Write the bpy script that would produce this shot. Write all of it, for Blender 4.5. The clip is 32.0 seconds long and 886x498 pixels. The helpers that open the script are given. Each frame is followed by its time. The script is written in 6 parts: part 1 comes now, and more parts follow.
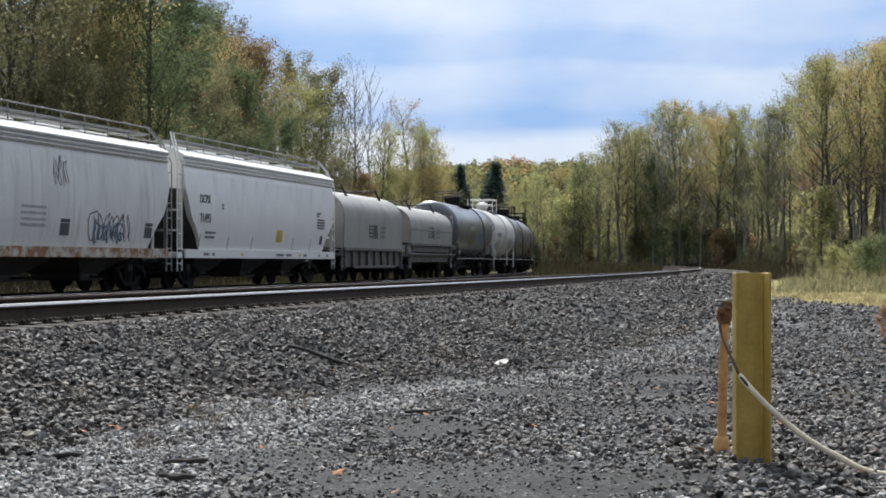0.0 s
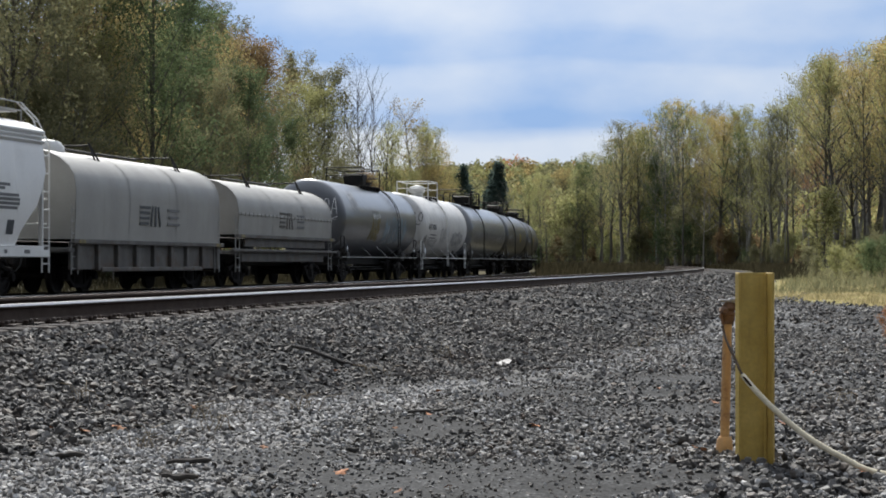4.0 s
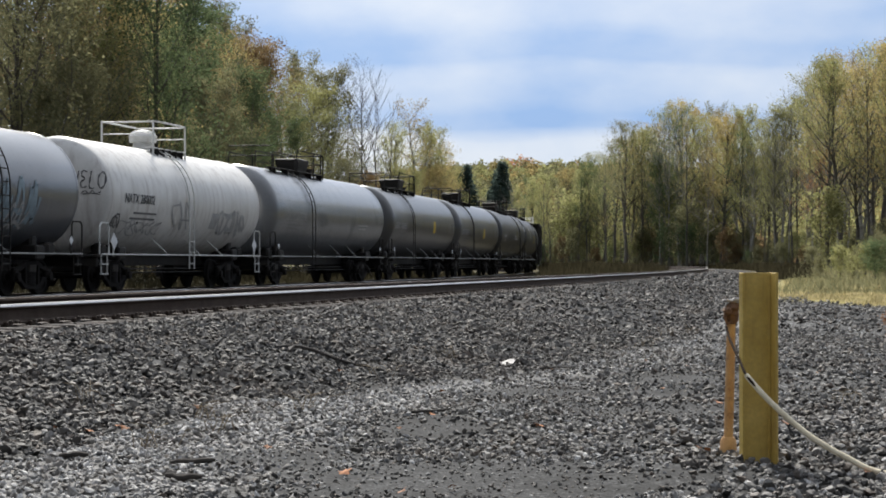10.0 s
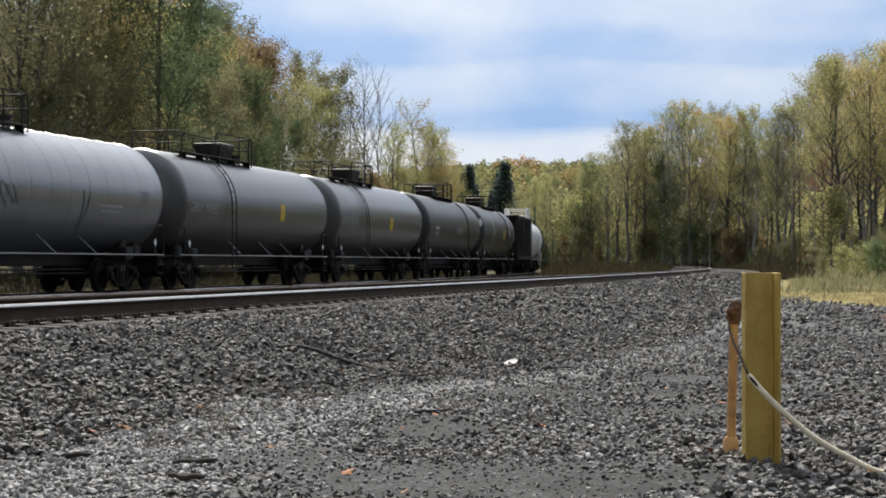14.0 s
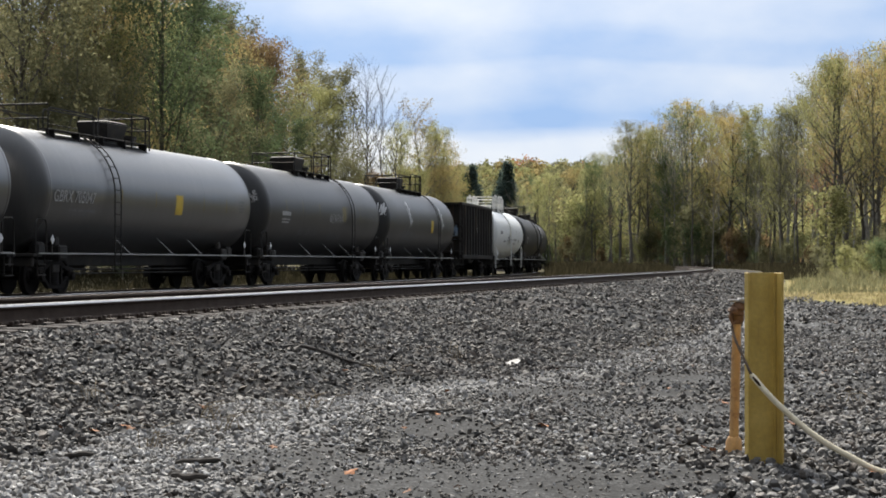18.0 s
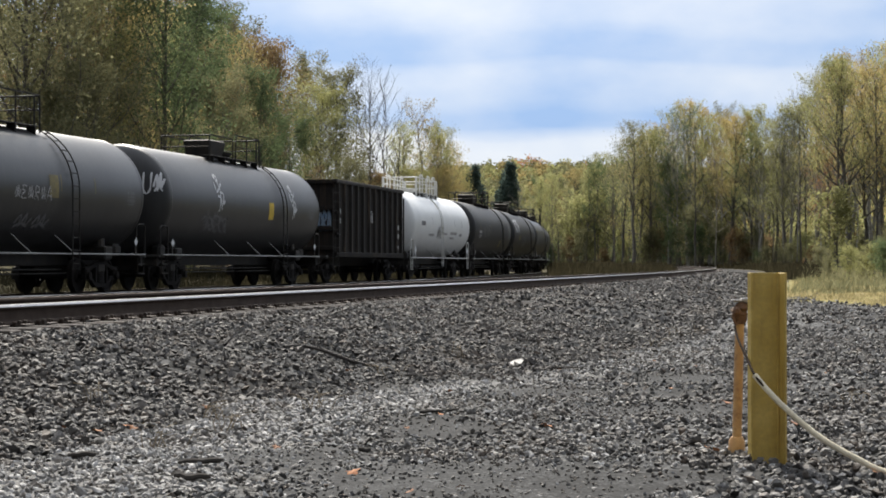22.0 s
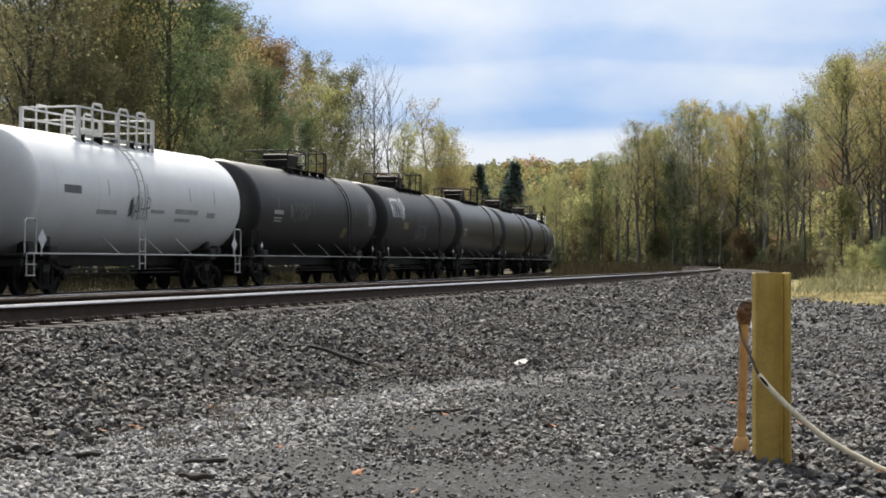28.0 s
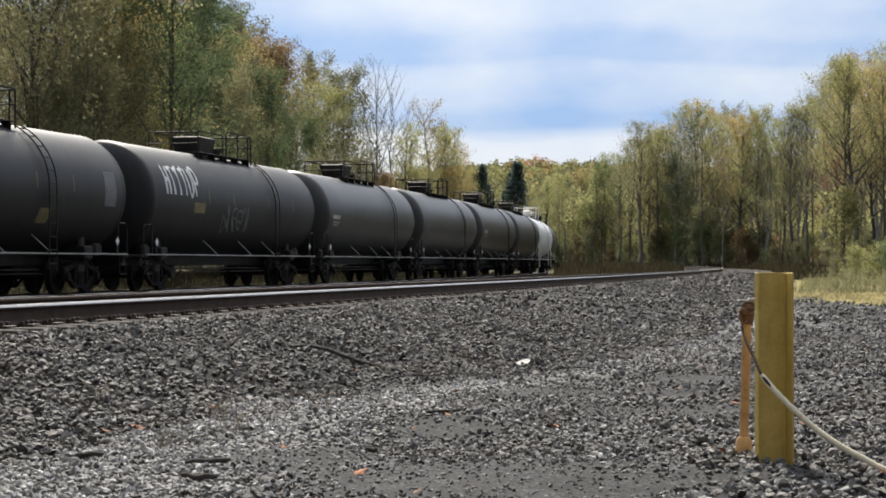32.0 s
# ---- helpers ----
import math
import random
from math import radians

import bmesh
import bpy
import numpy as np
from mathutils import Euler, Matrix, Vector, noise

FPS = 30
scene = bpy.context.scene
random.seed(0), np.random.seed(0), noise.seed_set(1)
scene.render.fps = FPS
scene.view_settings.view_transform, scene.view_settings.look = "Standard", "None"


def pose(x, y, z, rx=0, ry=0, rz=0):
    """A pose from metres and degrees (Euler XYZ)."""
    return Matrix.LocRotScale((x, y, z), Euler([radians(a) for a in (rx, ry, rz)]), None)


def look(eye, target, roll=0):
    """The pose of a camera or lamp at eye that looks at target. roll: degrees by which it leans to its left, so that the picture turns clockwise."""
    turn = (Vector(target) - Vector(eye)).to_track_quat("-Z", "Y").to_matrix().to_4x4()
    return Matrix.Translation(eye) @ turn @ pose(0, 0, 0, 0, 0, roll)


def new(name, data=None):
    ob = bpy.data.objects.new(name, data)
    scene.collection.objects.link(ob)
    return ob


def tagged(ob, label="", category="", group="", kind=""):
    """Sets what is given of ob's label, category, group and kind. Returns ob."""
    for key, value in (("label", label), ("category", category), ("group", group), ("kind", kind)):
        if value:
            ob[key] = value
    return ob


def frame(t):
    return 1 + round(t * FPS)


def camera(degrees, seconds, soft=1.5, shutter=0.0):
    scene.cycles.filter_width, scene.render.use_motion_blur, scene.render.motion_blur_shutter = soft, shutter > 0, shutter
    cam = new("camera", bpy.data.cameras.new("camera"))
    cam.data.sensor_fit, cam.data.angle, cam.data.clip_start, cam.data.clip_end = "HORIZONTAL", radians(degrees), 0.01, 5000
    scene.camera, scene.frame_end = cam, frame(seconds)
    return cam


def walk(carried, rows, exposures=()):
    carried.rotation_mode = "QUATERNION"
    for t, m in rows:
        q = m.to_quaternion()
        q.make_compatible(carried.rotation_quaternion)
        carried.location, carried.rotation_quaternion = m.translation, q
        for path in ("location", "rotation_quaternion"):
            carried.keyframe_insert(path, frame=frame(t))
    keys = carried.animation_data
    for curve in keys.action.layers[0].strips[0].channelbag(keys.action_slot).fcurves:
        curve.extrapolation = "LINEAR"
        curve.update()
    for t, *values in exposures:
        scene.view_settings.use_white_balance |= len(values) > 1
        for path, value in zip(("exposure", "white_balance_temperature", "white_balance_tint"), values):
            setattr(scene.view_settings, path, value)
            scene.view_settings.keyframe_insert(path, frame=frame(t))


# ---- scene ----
# The camera: a long lens on a tripod that creeps a little to the left.
EYE_Z = 1.10
cam = camera(27.53, 32.0, soft=1.8)
PAN = [(0, 0), (2, 0.036), (3.5, 0.08), (6, 0.138), (9, 0.193), (13, 0.269), (17, 0.358), (21, 0.448), (25, 0.546), (28, 0.609), (32, 0.689)]
walk(cam, [(t, pose(0, 0, EYE_Z, 90.43, 0, a)) for t, a in PAN], exposures=[(0, 0.58, 6240, 10), (1.5, 0.48, 6240, 10), (3, 0.42, 6250, 10), (6, 0.5, 6370, 10), (9, 0.54, 6430, 10), (12, 0.53, 6470, 10), (18, 0.66, 6600, 10), (25, 0.66, 6640, 10), (32, 0.64, 6660, 10)])

# ---- world and sun ----
SUN_AZ, SUN_EL = -9.0, 45.0


def node(tree, kind, **values):
    n = tree.nodes.new(kind)
    for key, value in values.items():
        if key in n.inputs:
            n.inputs[key].default_value = value
    return n


def calc(tree, op, a, b=None, c=None):
    n = tree.nodes.new("ShaderNodeMath")
    n.operation = op
    for i, v in enumerate((a, b, c)):
        if v is None:
            continue
        if isinstance(v, (int, float)):
            n.inputs[i].default_value = v
        else:
            tree.links.new(v, n.inputs[i])
    return n.outputs[0]


def blend(tree, fac, a, b, mode="MIX"):
    n = tree.nodes.new("ShaderNodeMix")
    n.data_type, n.blend_type = "RGBA", mode
    for i, v in ((0, fac), (6, a), (7, b)):
        if isinstance(v, (int, float)):
            n.inputs[i].default_value = v
        elif isinstance(v, tuple):
            n.inputs[i].default_value = (*v, 1) if len(v) == 3 else v
        else:
            tree.links.new(v, n.inputs[i])
    return n.outputs[2]


def ramp(tree, fac, stops, mode="LINEAR"):
    n = tree.nodes.new("ShaderNodeValToRGB")
    n.color_ramp.interpolation = mode
    els = n.color_ramp.elements
    while len(els) < len(stops):
        els.new(0.5)
    for e, (p, c) in zip(els, stops):
        e.position = p
        e.color = (c, c, c, 1) if isinstance(c, (int, float)) else (*c, 1)
    tree.links.new(fac, n.inputs[0])
    return n.outputs[0]


def noise_fac(tree, vec, scale, detail=4.0, rough=0.55, distort=0.0):
    n = node(tree, "ShaderNodeTexNoise", Scale=scale, Detail=detail, Roughness=rough, Distortion=distort)
    tree.links.new(vec, n.inputs["Vector"])
    return n.outputs["Fac"]


def mapped(tree, vec, scale=(1, 1, 1), loc=(0, 0, 0)):
    n = tree.nodes.new("ShaderNodeMapping")
    n.inputs["Scale"].default_value = scale
    n.inputs["Location"].default_value = loc
    tree.links.new(vec, n.inputs["Vector"])
    return n.outputs[0]


world = bpy.data.worlds.new("sky")
scene.world = world
world.use_nodes = True
wt = world.node_tree
wt.nodes.clear()
sky = wt.nodes.new("ShaderNodeTexSky")
sky.sky_type, sky.sun_disc = "NISHITA", False
sky.sun_elevation, sky.sun_rotation = radians(SUN_EL), radians(SUN_AZ)
sky.air_density, sky.dust_density, sky.ozone_density = 1.0, 0.6, 2.0
coord = wt.nodes.new("ShaderNodeTexCoord").outputs["Generated"]
sep = wt.nodes.new("ShaderNodeSeparateXYZ")
wt.links.new(coord, sep.inputs[0])
# broken cloud decks: long flat banks near the horizon, higher heaps above
banks = noise_fac(wt, mapped(wt, coord, (5, 5, 16), (2.1, 0.3, 0.4)), 1.0, 4, 0.5, 0.2)
heaps = noise_fac(wt, mapped(wt, coord, (6.5, 6.5, 13), (5.3, 1.0, 2.2)), 1.0, 6, 0.5, 0.0)
level = calc(wt, "ADD", calc(wt, "ADD", sep.outputs[2], calc(wt, "MULTIPLY", calc(wt, "SUBTRACT", banks, 0.5), 0.028)),
             calc(wt, "MULTIPLY", sep.outputs[0], 0.03))
deck = ramp(wt, level, [(0.0, 0.8), (0.06, 1.0), (0.068, 0.98), (0.073, 0.42), (0.081, 0.36), (0.09, 0.58), (0.108, 0.74), (0.113, 0.46),
                        (0.124, 0.46), (0.134, 0.72), (0.22, 0.8), (0.4, 1.0), (1.0, 1.0)])
cover = calc(wt, "ADD", deck, calc(wt, "MULTIPLY", calc(wt, "SUBTRACT", heaps, 0.54), 2.3))
cover = calc(wt, "MINIMUM", calc(wt, "MAXIMUM", cover, 0.0), 1.0)
# the deck is brightened overhead, out of view, to lift light on tops
over = ramp(wt, sep.outputs[2], [(0.15, 1.0), (0.5, 1.35), (1.0, 1.45)])
cloud = blend(wt, cover, (3.9, 6.1, 10.2), (10.3, 10.8, 11.6))
cloud = blend(wt, 1.0, cloud, over, "MULTIPLY")
# brighter towards the veiled sun, dimmed behind the camera to darken tank ends
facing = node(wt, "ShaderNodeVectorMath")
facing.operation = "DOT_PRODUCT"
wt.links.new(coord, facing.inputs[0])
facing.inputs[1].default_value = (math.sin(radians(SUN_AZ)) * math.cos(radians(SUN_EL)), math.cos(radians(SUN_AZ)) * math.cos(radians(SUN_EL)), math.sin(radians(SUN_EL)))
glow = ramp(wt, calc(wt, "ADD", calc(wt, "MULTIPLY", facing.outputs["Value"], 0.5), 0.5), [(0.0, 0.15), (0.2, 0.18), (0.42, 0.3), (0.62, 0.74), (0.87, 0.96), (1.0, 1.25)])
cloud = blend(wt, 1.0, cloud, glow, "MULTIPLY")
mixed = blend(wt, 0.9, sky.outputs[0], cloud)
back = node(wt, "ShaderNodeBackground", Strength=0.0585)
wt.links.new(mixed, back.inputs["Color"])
out = wt.nodes.new("ShaderNodeOutputWorld")
wt.links.new(back.outputs[0], out.inputs[0])

sun_data = bpy.data.lights.new("sun", "SUN")
sun_data.energy, sun_data.angle, sun_data.color = 4.8, radians(6), (1.0, 0.95, 0.86)
sun = new("sun", sun_data)
sd = Vector((math.sin(radians(SUN_AZ)) * math.cos(radians(SUN_EL)), math.cos(radians(SUN_AZ)) * math.cos(radians(SUN_EL)), math.sin(radians(SUN_EL))))
sun.matrix_world = look(sd * 200, (0, 0, 0))


# ---- materials ----
def material(name, base, alt=None, scale=3.0, rough=0.7, metal=0.0, grain=0.25, grain_scale=40.0, bump=0.15, dirt=None, dirt_cut=(0.5, 0.7),
             dirt_scale=2.5, streak=False, per_object=0.0, spec=0.5, coat=0.0):
    """Two scales of colour change, a fine relief, and dirt or rust in patches or streaks."""
    m = bpy.data.materials.new(name)
    m.use_nodes = True
    t = m.node_tree
    b = t.nodes["Principled BSDF"]
    vec = t.nodes.new("ShaderNodeTexCoord").outputs["Object"]
    alt = alt or tuple(c * 0.7 for c in base)
    col = blend(t, ramp(t, noise_fac(t, vec, scale, 5), [(0.35, 0.0), (0.65, 1.0)]), base, alt)
    fine = noise_fac(t, vec, grain_scale, 4, 0.6)
    col = blend(t, grain, col, ramp(t, fine, [(0.3, 0.25), (0.7, 1.0)]), "MULTIPLY")
    if dirt:
        where = mapped(t, vec, (1.6, 1.6, 0.12)) if streak else vec
        col = blend(t, ramp(t, noise_fac(t, where, dirt_scale, 7, 0.65), [(dirt_cut[0], 0.0), (dirt_cut[1], 1.0)]), col, dirt)
    if per_object:
        info = t.nodes.new("ShaderNodeObjectInfo").outputs["Random"]
        col = blend(t, per_object, col, ramp(t, info, [(0.0, 0.3), (1.0, 1.6)]), "MULTIPLY")
    t.links.new(col, b.inputs["Base Color"])
    rr = calc(t, "ADD", rough - 0.12, calc(t, "MULTIPLY", fine, 0.24))
    t.links.new(rr, b.inputs["Roughness"])
    b.inputs["Metallic"].default_value = metal
    b.inputs["Specular IOR Level"].default_value = spec
    b.inputs["Coat Weight"].default_value = coat
    b.inputs["Coat Roughness"].default_value = 0.2
    if bump:
        bp = node(t, "ShaderNodeBump", Strength=bump, Distance=0.02)
        t.links.new(fine, bp.inputs["Height"])
        t.links.new(bp.outputs[0], b.inputs["Normal"])
    return m


def leaf_material(name, c1, c2, c3):
    m = bpy.data.materials.new(name)
    m.use_nodes = True
    t = m.node_tree
    t.nodes.clear()
    geo = t.nodes.new("ShaderNodeNewGeometry")
    info = t.nodes.new("ShaderNodeObjectInfo")
    vec = t.nodes.new("ShaderNodeTexCoord").outputs["Object"]
    col = ramp(t, geo.outputs["Random Per Island"], [(0.0, c1), (0.5, c2), (1.0, c3)])
    col = blend(t, 0.45, col, c2)
    col = blend(t, 0.55, col, ramp(t, noise_fac(t, vec, 0.45, 3), [(0.3, 0.6), (0.7, 1.4)]), "MULTIPLY")
    col = blend(t, 0.5, col, ramp(t, info.outputs["Random"], [(0.0, 0.75), (1.0, 1.45)]), "MULTIPLY")
    d = node(t, "ShaderNodeBsdfDiffuse")
    tr = node(t, "ShaderNodeBsdfTranslucent")
    mx = node(t, "ShaderNodeMixShader", Fac=0.58)
    t.links.new(col, d.inputs[0])
    t.links.new(col, tr.inputs[0])
    t.links.new(d.outputs[0], mx.inputs[1])
    t.links.new(tr.outputs[0], mx.inputs[2])
    o = t.nodes.new("ShaderNodeOutputMaterial")
    t.links.new(mx.outputs[0], o.inputs[0])
    return m


def stone_material(name, dark, mid, light, warm):
    m = bpy.data.materials.new(name)
    m.use_nodes = True
    t = m.node_tree
    b = t.nodes["Principled BSDF"]
    geo = t.nodes.new("ShaderNodeNewGeometry")
    vec = geo.outputs["Position"]
    col = ramp(t, geo.outputs["Random Per Island"], [(0.0, dark), (0.35, mid), (0.85, light), (1.0, warm)])
    col = blend(t, 0.35, col, ramp(t, noise_fac(t, vec, 60, 4), [(0.3, 0.4), (0.7, 1.1)]), "MULTIPLY")
    col = blend(t, ramp(t, noise_fac(t, vec, 0.9, 4), [(0.45, 0.0), (0.75, 0.5)]), col, warm)
    t.links.new(col, b.inputs["Base Color"])
    b.inputs["Roughness"].default_value = 0.7
    b.inputs["Specular IOR Level"].default_value = 0.3
    bp = node(t, "ShaderNodeBump", Strength=0.5, Distance=0.01)
    t.links.new(noise_fac(t, vec, 90, 3), bp.inputs["Height"])
    t.links.new(bp.outputs[0], b.inputs["Normal"])
    return m


MAT = {
    "hopper": material("hopper_paint", (0.8, 0.8, 0.785), (0.75, 0.75, 0.737), 0.8, 0.34, dirt=(0.3, 0.28, 0.25), dirt_cut=(0.62, 0.9), streak=True, bump=0.03),
    "hopper_old": material("old_hopper_paint", (0.7, 0.695, 0.675), (0.62, 0.615, 0.6), 0.8, 0.5, dirt=(0.3, 0.27, 0.23), dirt_cut=(0.52, 0.9), streak=True),
    # end slopes' shade is put into this colour; chutes and sill share it
    "hopper_under_shade": material("hopper_underside_shade", (0.055, 0.05, 0.044), (0.03, 0.028, 0.026), 1.5, 0.8),
    "rust": material("rusty_steel", (0.22, 0.12, 0.06), (0.11, 0.06, 0.035), 4, 0.85, grain=0.4),
    "rust_white": material("flaking_sill_paint", (0.5, 0.46, 0.4), (0.4, 0.36, 0.3), 2, 0.7, dirt=(0.2, 0.09, 0.03), dirt_cut=(0.44, 0.56), dirt_scale=3),
    "coil": material("coil_cover_paint", (0.3, 0.292, 0.27), (0.25, 0.242, 0.224), 1.2, 0.5, dirt=(0.19, 0.175, 0.15), dirt_cut=(0.55, 0.9), streak=True, bump=0.04),
    "coil_low": material("coil_body_paint", (0.13, 0.125, 0.115), (0.075, 0.07, 0.065), 1.5, 0.75, dirt=(0.08, 0.055, 0.038)),
    "tank_slate": material("slate_tank_paint", (0.078, 0.085, 0.1), (0.06, 0.065, 0.077), 0.9, 0.32, dirt=(0.12, 0.12, 0.122), dirt_cut=(0.55, 0.9), streak=True, bump=0.02, spec=1.0, coat=0.5),
    "tank_cream": material("dirty_white_tank_paint", (0.66, 0.65, 0.63), (0.56, 0.55, 0.53), 0.7, 0.42, dirt=(0.3, 0.27, 0.25), dirt_cut=(0.48, 0.78), streak=True, bump=0.03),
    "tank_grey": material("grey_tank_paint", (0.13, 0.137, 0.15), (0.1, 0.106, 0.116), 0.8, 0.3, dirt=(0.16, 0.16, 0.16), dirt_cut=(0.58, 0.9), streak=True, bump=0.02, spec=1.0, coat=0.6),
    "tank_black": material("black_tank_paint", (0.013, 0.0135, 0.015), (0.019, 0.019, 0.0205), 0.7, 0.4, dirt=(0.034, 0.033, 0.032), dirt_cut=(0.5, 0.85), streak=True, bump=0.03, spec=0.6),
    # darker, duller copy for the black wagons that pass under cloud
    "tank_black_clouded": material("clouded_black_tank_paint", (0.011, 0.0112, 0.0122), (0.016, 0.016, 0.017), 0.7, 0.52, dirt=(0.03, 0.029, 0.028), dirt_cut=(0.5, 0.85), streak=True, bump=0.03, spec=0.35),
    # lighter black copy with sunlight put into its colour, plus dust streaks
    "tank_dust_sunlit": material("sunlit_dusty_tank_paint", (0.042, 0.0415, 0.0425), (0.033, 0.033, 0.034), 0.7, 0.34, dirt=(0.062, 0.06, 0.058), dirt_cut=(0.48, 0.8), streak=True, bump=0.02, spec=1.0, coat=0.25),
    "tank_white": material("clean_white_tank_paint", (0.76, 0.775, 0.78), (0.69, 0.705, 0.71), 0.7, 0.4, dirt=(0.5, 0.48, 0.45), dirt_cut=(0.58, 0.85), streak=True, bump=0.03),
    "black": material("black_steel", (0.017, 0.0165, 0.016), (0.027, 0.024, 0.021), 3, 0.7, dirt=(0.045, 0.035, 0.027), dirt_cut=(0.5, 0.75), spec=0.25),
    "white_steel": material("white_painted_steel", (0.66, 0.66, 0.64), (0.55, 0.55, 0.53), 3, 0.5, dirt=(0.3, 0.22, 0.15), dirt_cut=(0.6, 0.8)),
    "grey_steel": material("grey_painted_steel", (0.32, 0.32, 0.31), (0.22, 0.22, 0.21), 3, 0.55, dirt=(0.16, 0.12, 0.08), dirt_cut=(0.6, 0.8)),
    "gondola_rib": material("gondola_rib_paint", (0.024, 0.021, 0.019), (0.014, 0.012, 0.011), 1.5, 0.7, dirt=(0.1, 0.075, 0.055), dirt_cut=(0.55, 0.7), dirt_scale=5, streak=True, spec=0.3),
    "gondola": material("gondola_paint", (0.011, 0.0102, 0.0098), (0.018, 0.0148, 0.0125), 1.2, 0.8, dirt=(0.05, 0.033, 0.022), dirt_cut=(0.52, 0.78), streak=True, spec=0.15),
    # running gear: near-black base stands in for shade beneath the wagons
    "wheel": material("shaded_wheel_steel", (0.0095, 0.009, 0.0088), (0.015, 0.0125, 0.011), 5, 0.8, spec=0.12),
    "rail_head": material("rail_head", (0.46, 0.44, 0.43), (0.37, 0.35, 0.34), 8, 0.3, metal=1.0, grain=0.1, bump=0.02),
    "rail_web": material("rail_web", (0.062, 0.045, 0.036), (0.042, 0.029, 0.022), 6, 0.85, grain=0.35, spec=0.15),
    # inner rail's head: the train's dark reflection is put into its colour
    "rail_head_dimmed": material("dimmed_rail_head", (0.11, 0.095, 0.085), (0.075, 0.062, 0.055), 8, 0.34, metal=0.8, grain=0.2, bump=0.02),
    "tie": material("timber_tie", (0.075, 0.06, 0.05), (0.05, 0.04, 0.034), 4, 0.9, grain=0.5, per_object=0.5),
    "plate": material("tie_plate_steel", (0.1, 0.075, 0.058), (0.06, 0.043, 0.033), 8, 0.75, metal=0.1, per_object=0.4),
    "yellow": material("yellow_decal", (0.62, 0.42, 0.03), (0.5, 0.34, 0.03), 4, 0.6),
    "dull_yellow": material("worn_yellow_decal", (0.22, 0.175, 0.06), (0.13, 0.11, 0.055), 6, 0.65),
    "dark_mark": material("dark_lettering", (0.035, 0.04, 0.045), (0.07, 0.075, 0.08), 6, 0.6),
    "pale_mark": material("pale_lettering", (0.4, 0.4, 0.4), (0.28, 0.28, 0.28), 6, 0.6),
    "faint_mark": material("faint_lettering", (0.16, 0.16, 0.165), (0.11, 0.11, 0.115), 6, 0.6),
    "spray_white": material("white_spray_paint", (0.68, 0.69, 0.7), (0.55, 0.56, 0.58), 5, 0.6),
    "spray_blue": material("blue_spray_paint", (0.12, 0.2, 0.32), (0.2, 0.25, 0.3), 5, 0.6),
    "spray_teal": material("pale_teal_spray_paint", (0.22, 0.29, 0.33), (0.15, 0.2, 0.235), 5, 0.6),
    "spray_black": material("black_spray_paint", (0.05, 0.05, 0.055), (0.12, 0.12, 0.12), 5, 0.6),
    "post": material("yellow_post_paint", (0.66, 0.47, 0.13), (0.52, 0.35, 0.075), 5, 0.55, grain=0.3, dirt=(0.24, 0.16, 0.06), dirt_cut=(0.54, 0.76), dirt_scale=9, streak=True),
    "pipe": material("rusty_yellow_pipe", (0.55, 0.34, 0.14), (0.4, 0.22, 0.09), 9, 0.75, dirt=(0.16, 0.075, 0.035), dirt_cut=(0.54, 0.7), dirt_scale=14),
    "hose": material("cream_hose", (0.74, 0.66, 0.48), (0.62, 0.54, 0.38), 9, 0.5, dirt=(0.3, 0.22, 0.12), dirt_cut=(0.58, 0.8), dirt_scale=12),
    "wire": material("dark_wire", (0.03, 0.02, 0.015), (0.02, 0.014, 0.011), 9, 0.9, spec=0.05, bump=0),
    "bark": material("bark", (0.17, 0.155, 0.135), (0.1, 0.09, 0.078), 3, 0.95, grain=0.6, grain_scale=14, per_object=0.5),
    "pale_bark": material("pale_bark", (0.4, 0.38, 0.34), (0.2, 0.19, 0.165), 3, 0.9, grain=0.5, grain_scale=14),
    "stick": material("weathered_stick", (0.05, 0.042, 0.036), (0.03, 0.026, 0.022), 9, 0.9),
    "paper": material("white_litter", (0.32, 0.31, 0.3), (0.22, 0.21, 0.2), 20, 0.7),
    "dead_leaf": material("fallen_leaf", (0.42, 0.16, 0.05), (0.28, 0.11, 0.045), 30, 0.8, per_object=0.6),
    "weed": material("dry_weed", (0.3, 0.24, 0.15), (0.2, 0.15, 0.1), 8, 0.9, per_object=0.5),
    "ballast": stone_material("ballast_stone", (0.015, 0.0143, 0.0136), (0.054, 0.05, 0.0455), (0.188, 0.18, 0.169), (0.09, 0.067, 0.05)),
    "gravel": stone_material("pale_gravel", (0.05, 0.049, 0.048), (0.192, 0.19, 0.187), (0.47, 0.462, 0.45), (0.195, 0.175, 0.152)),
    # leaf colours are paled and greyed, putting distance haze into them
    "leaf_green": leaf_material("green_leaves", (0.0588, 0.0861, 0.0438), (0.0981, 0.13, 0.0642), (0.157, 0.18, 0.0936)),
    "leaf_olive": leaf_material("olive_leaves", (0.105, 0.11, 0.0626), (0.176, 0.172, 0.0936), (0.258, 0.235, 0.133)),
    "leaf_lime": leaf_material("yellow_green_leaves", (0.165, 0.176, 0.0783), (0.282, 0.282, 0.125), (0.392, 0.36, 0.18)),
    "leaf_gold": leaf_material("golden_leaves", (0.22, 0.172, 0.0783), (0.345, 0.274, 0.118), (0.431, 0.345, 0.172)),
    "leaf_orange": leaf_material("orange_leaves", (0.228, 0.112, 0.0588), (0.319, 0.164, 0.0877), (0.319, 0.202, 0.118)),
    "leaf_brown": leaf_material("russet_leaves", (0.125, 0.0823, 0.047), (0.188, 0.13, 0.0705), (0.25, 0.188, 0.102)),
    # needles lightened and blued, with distance haze in the colour
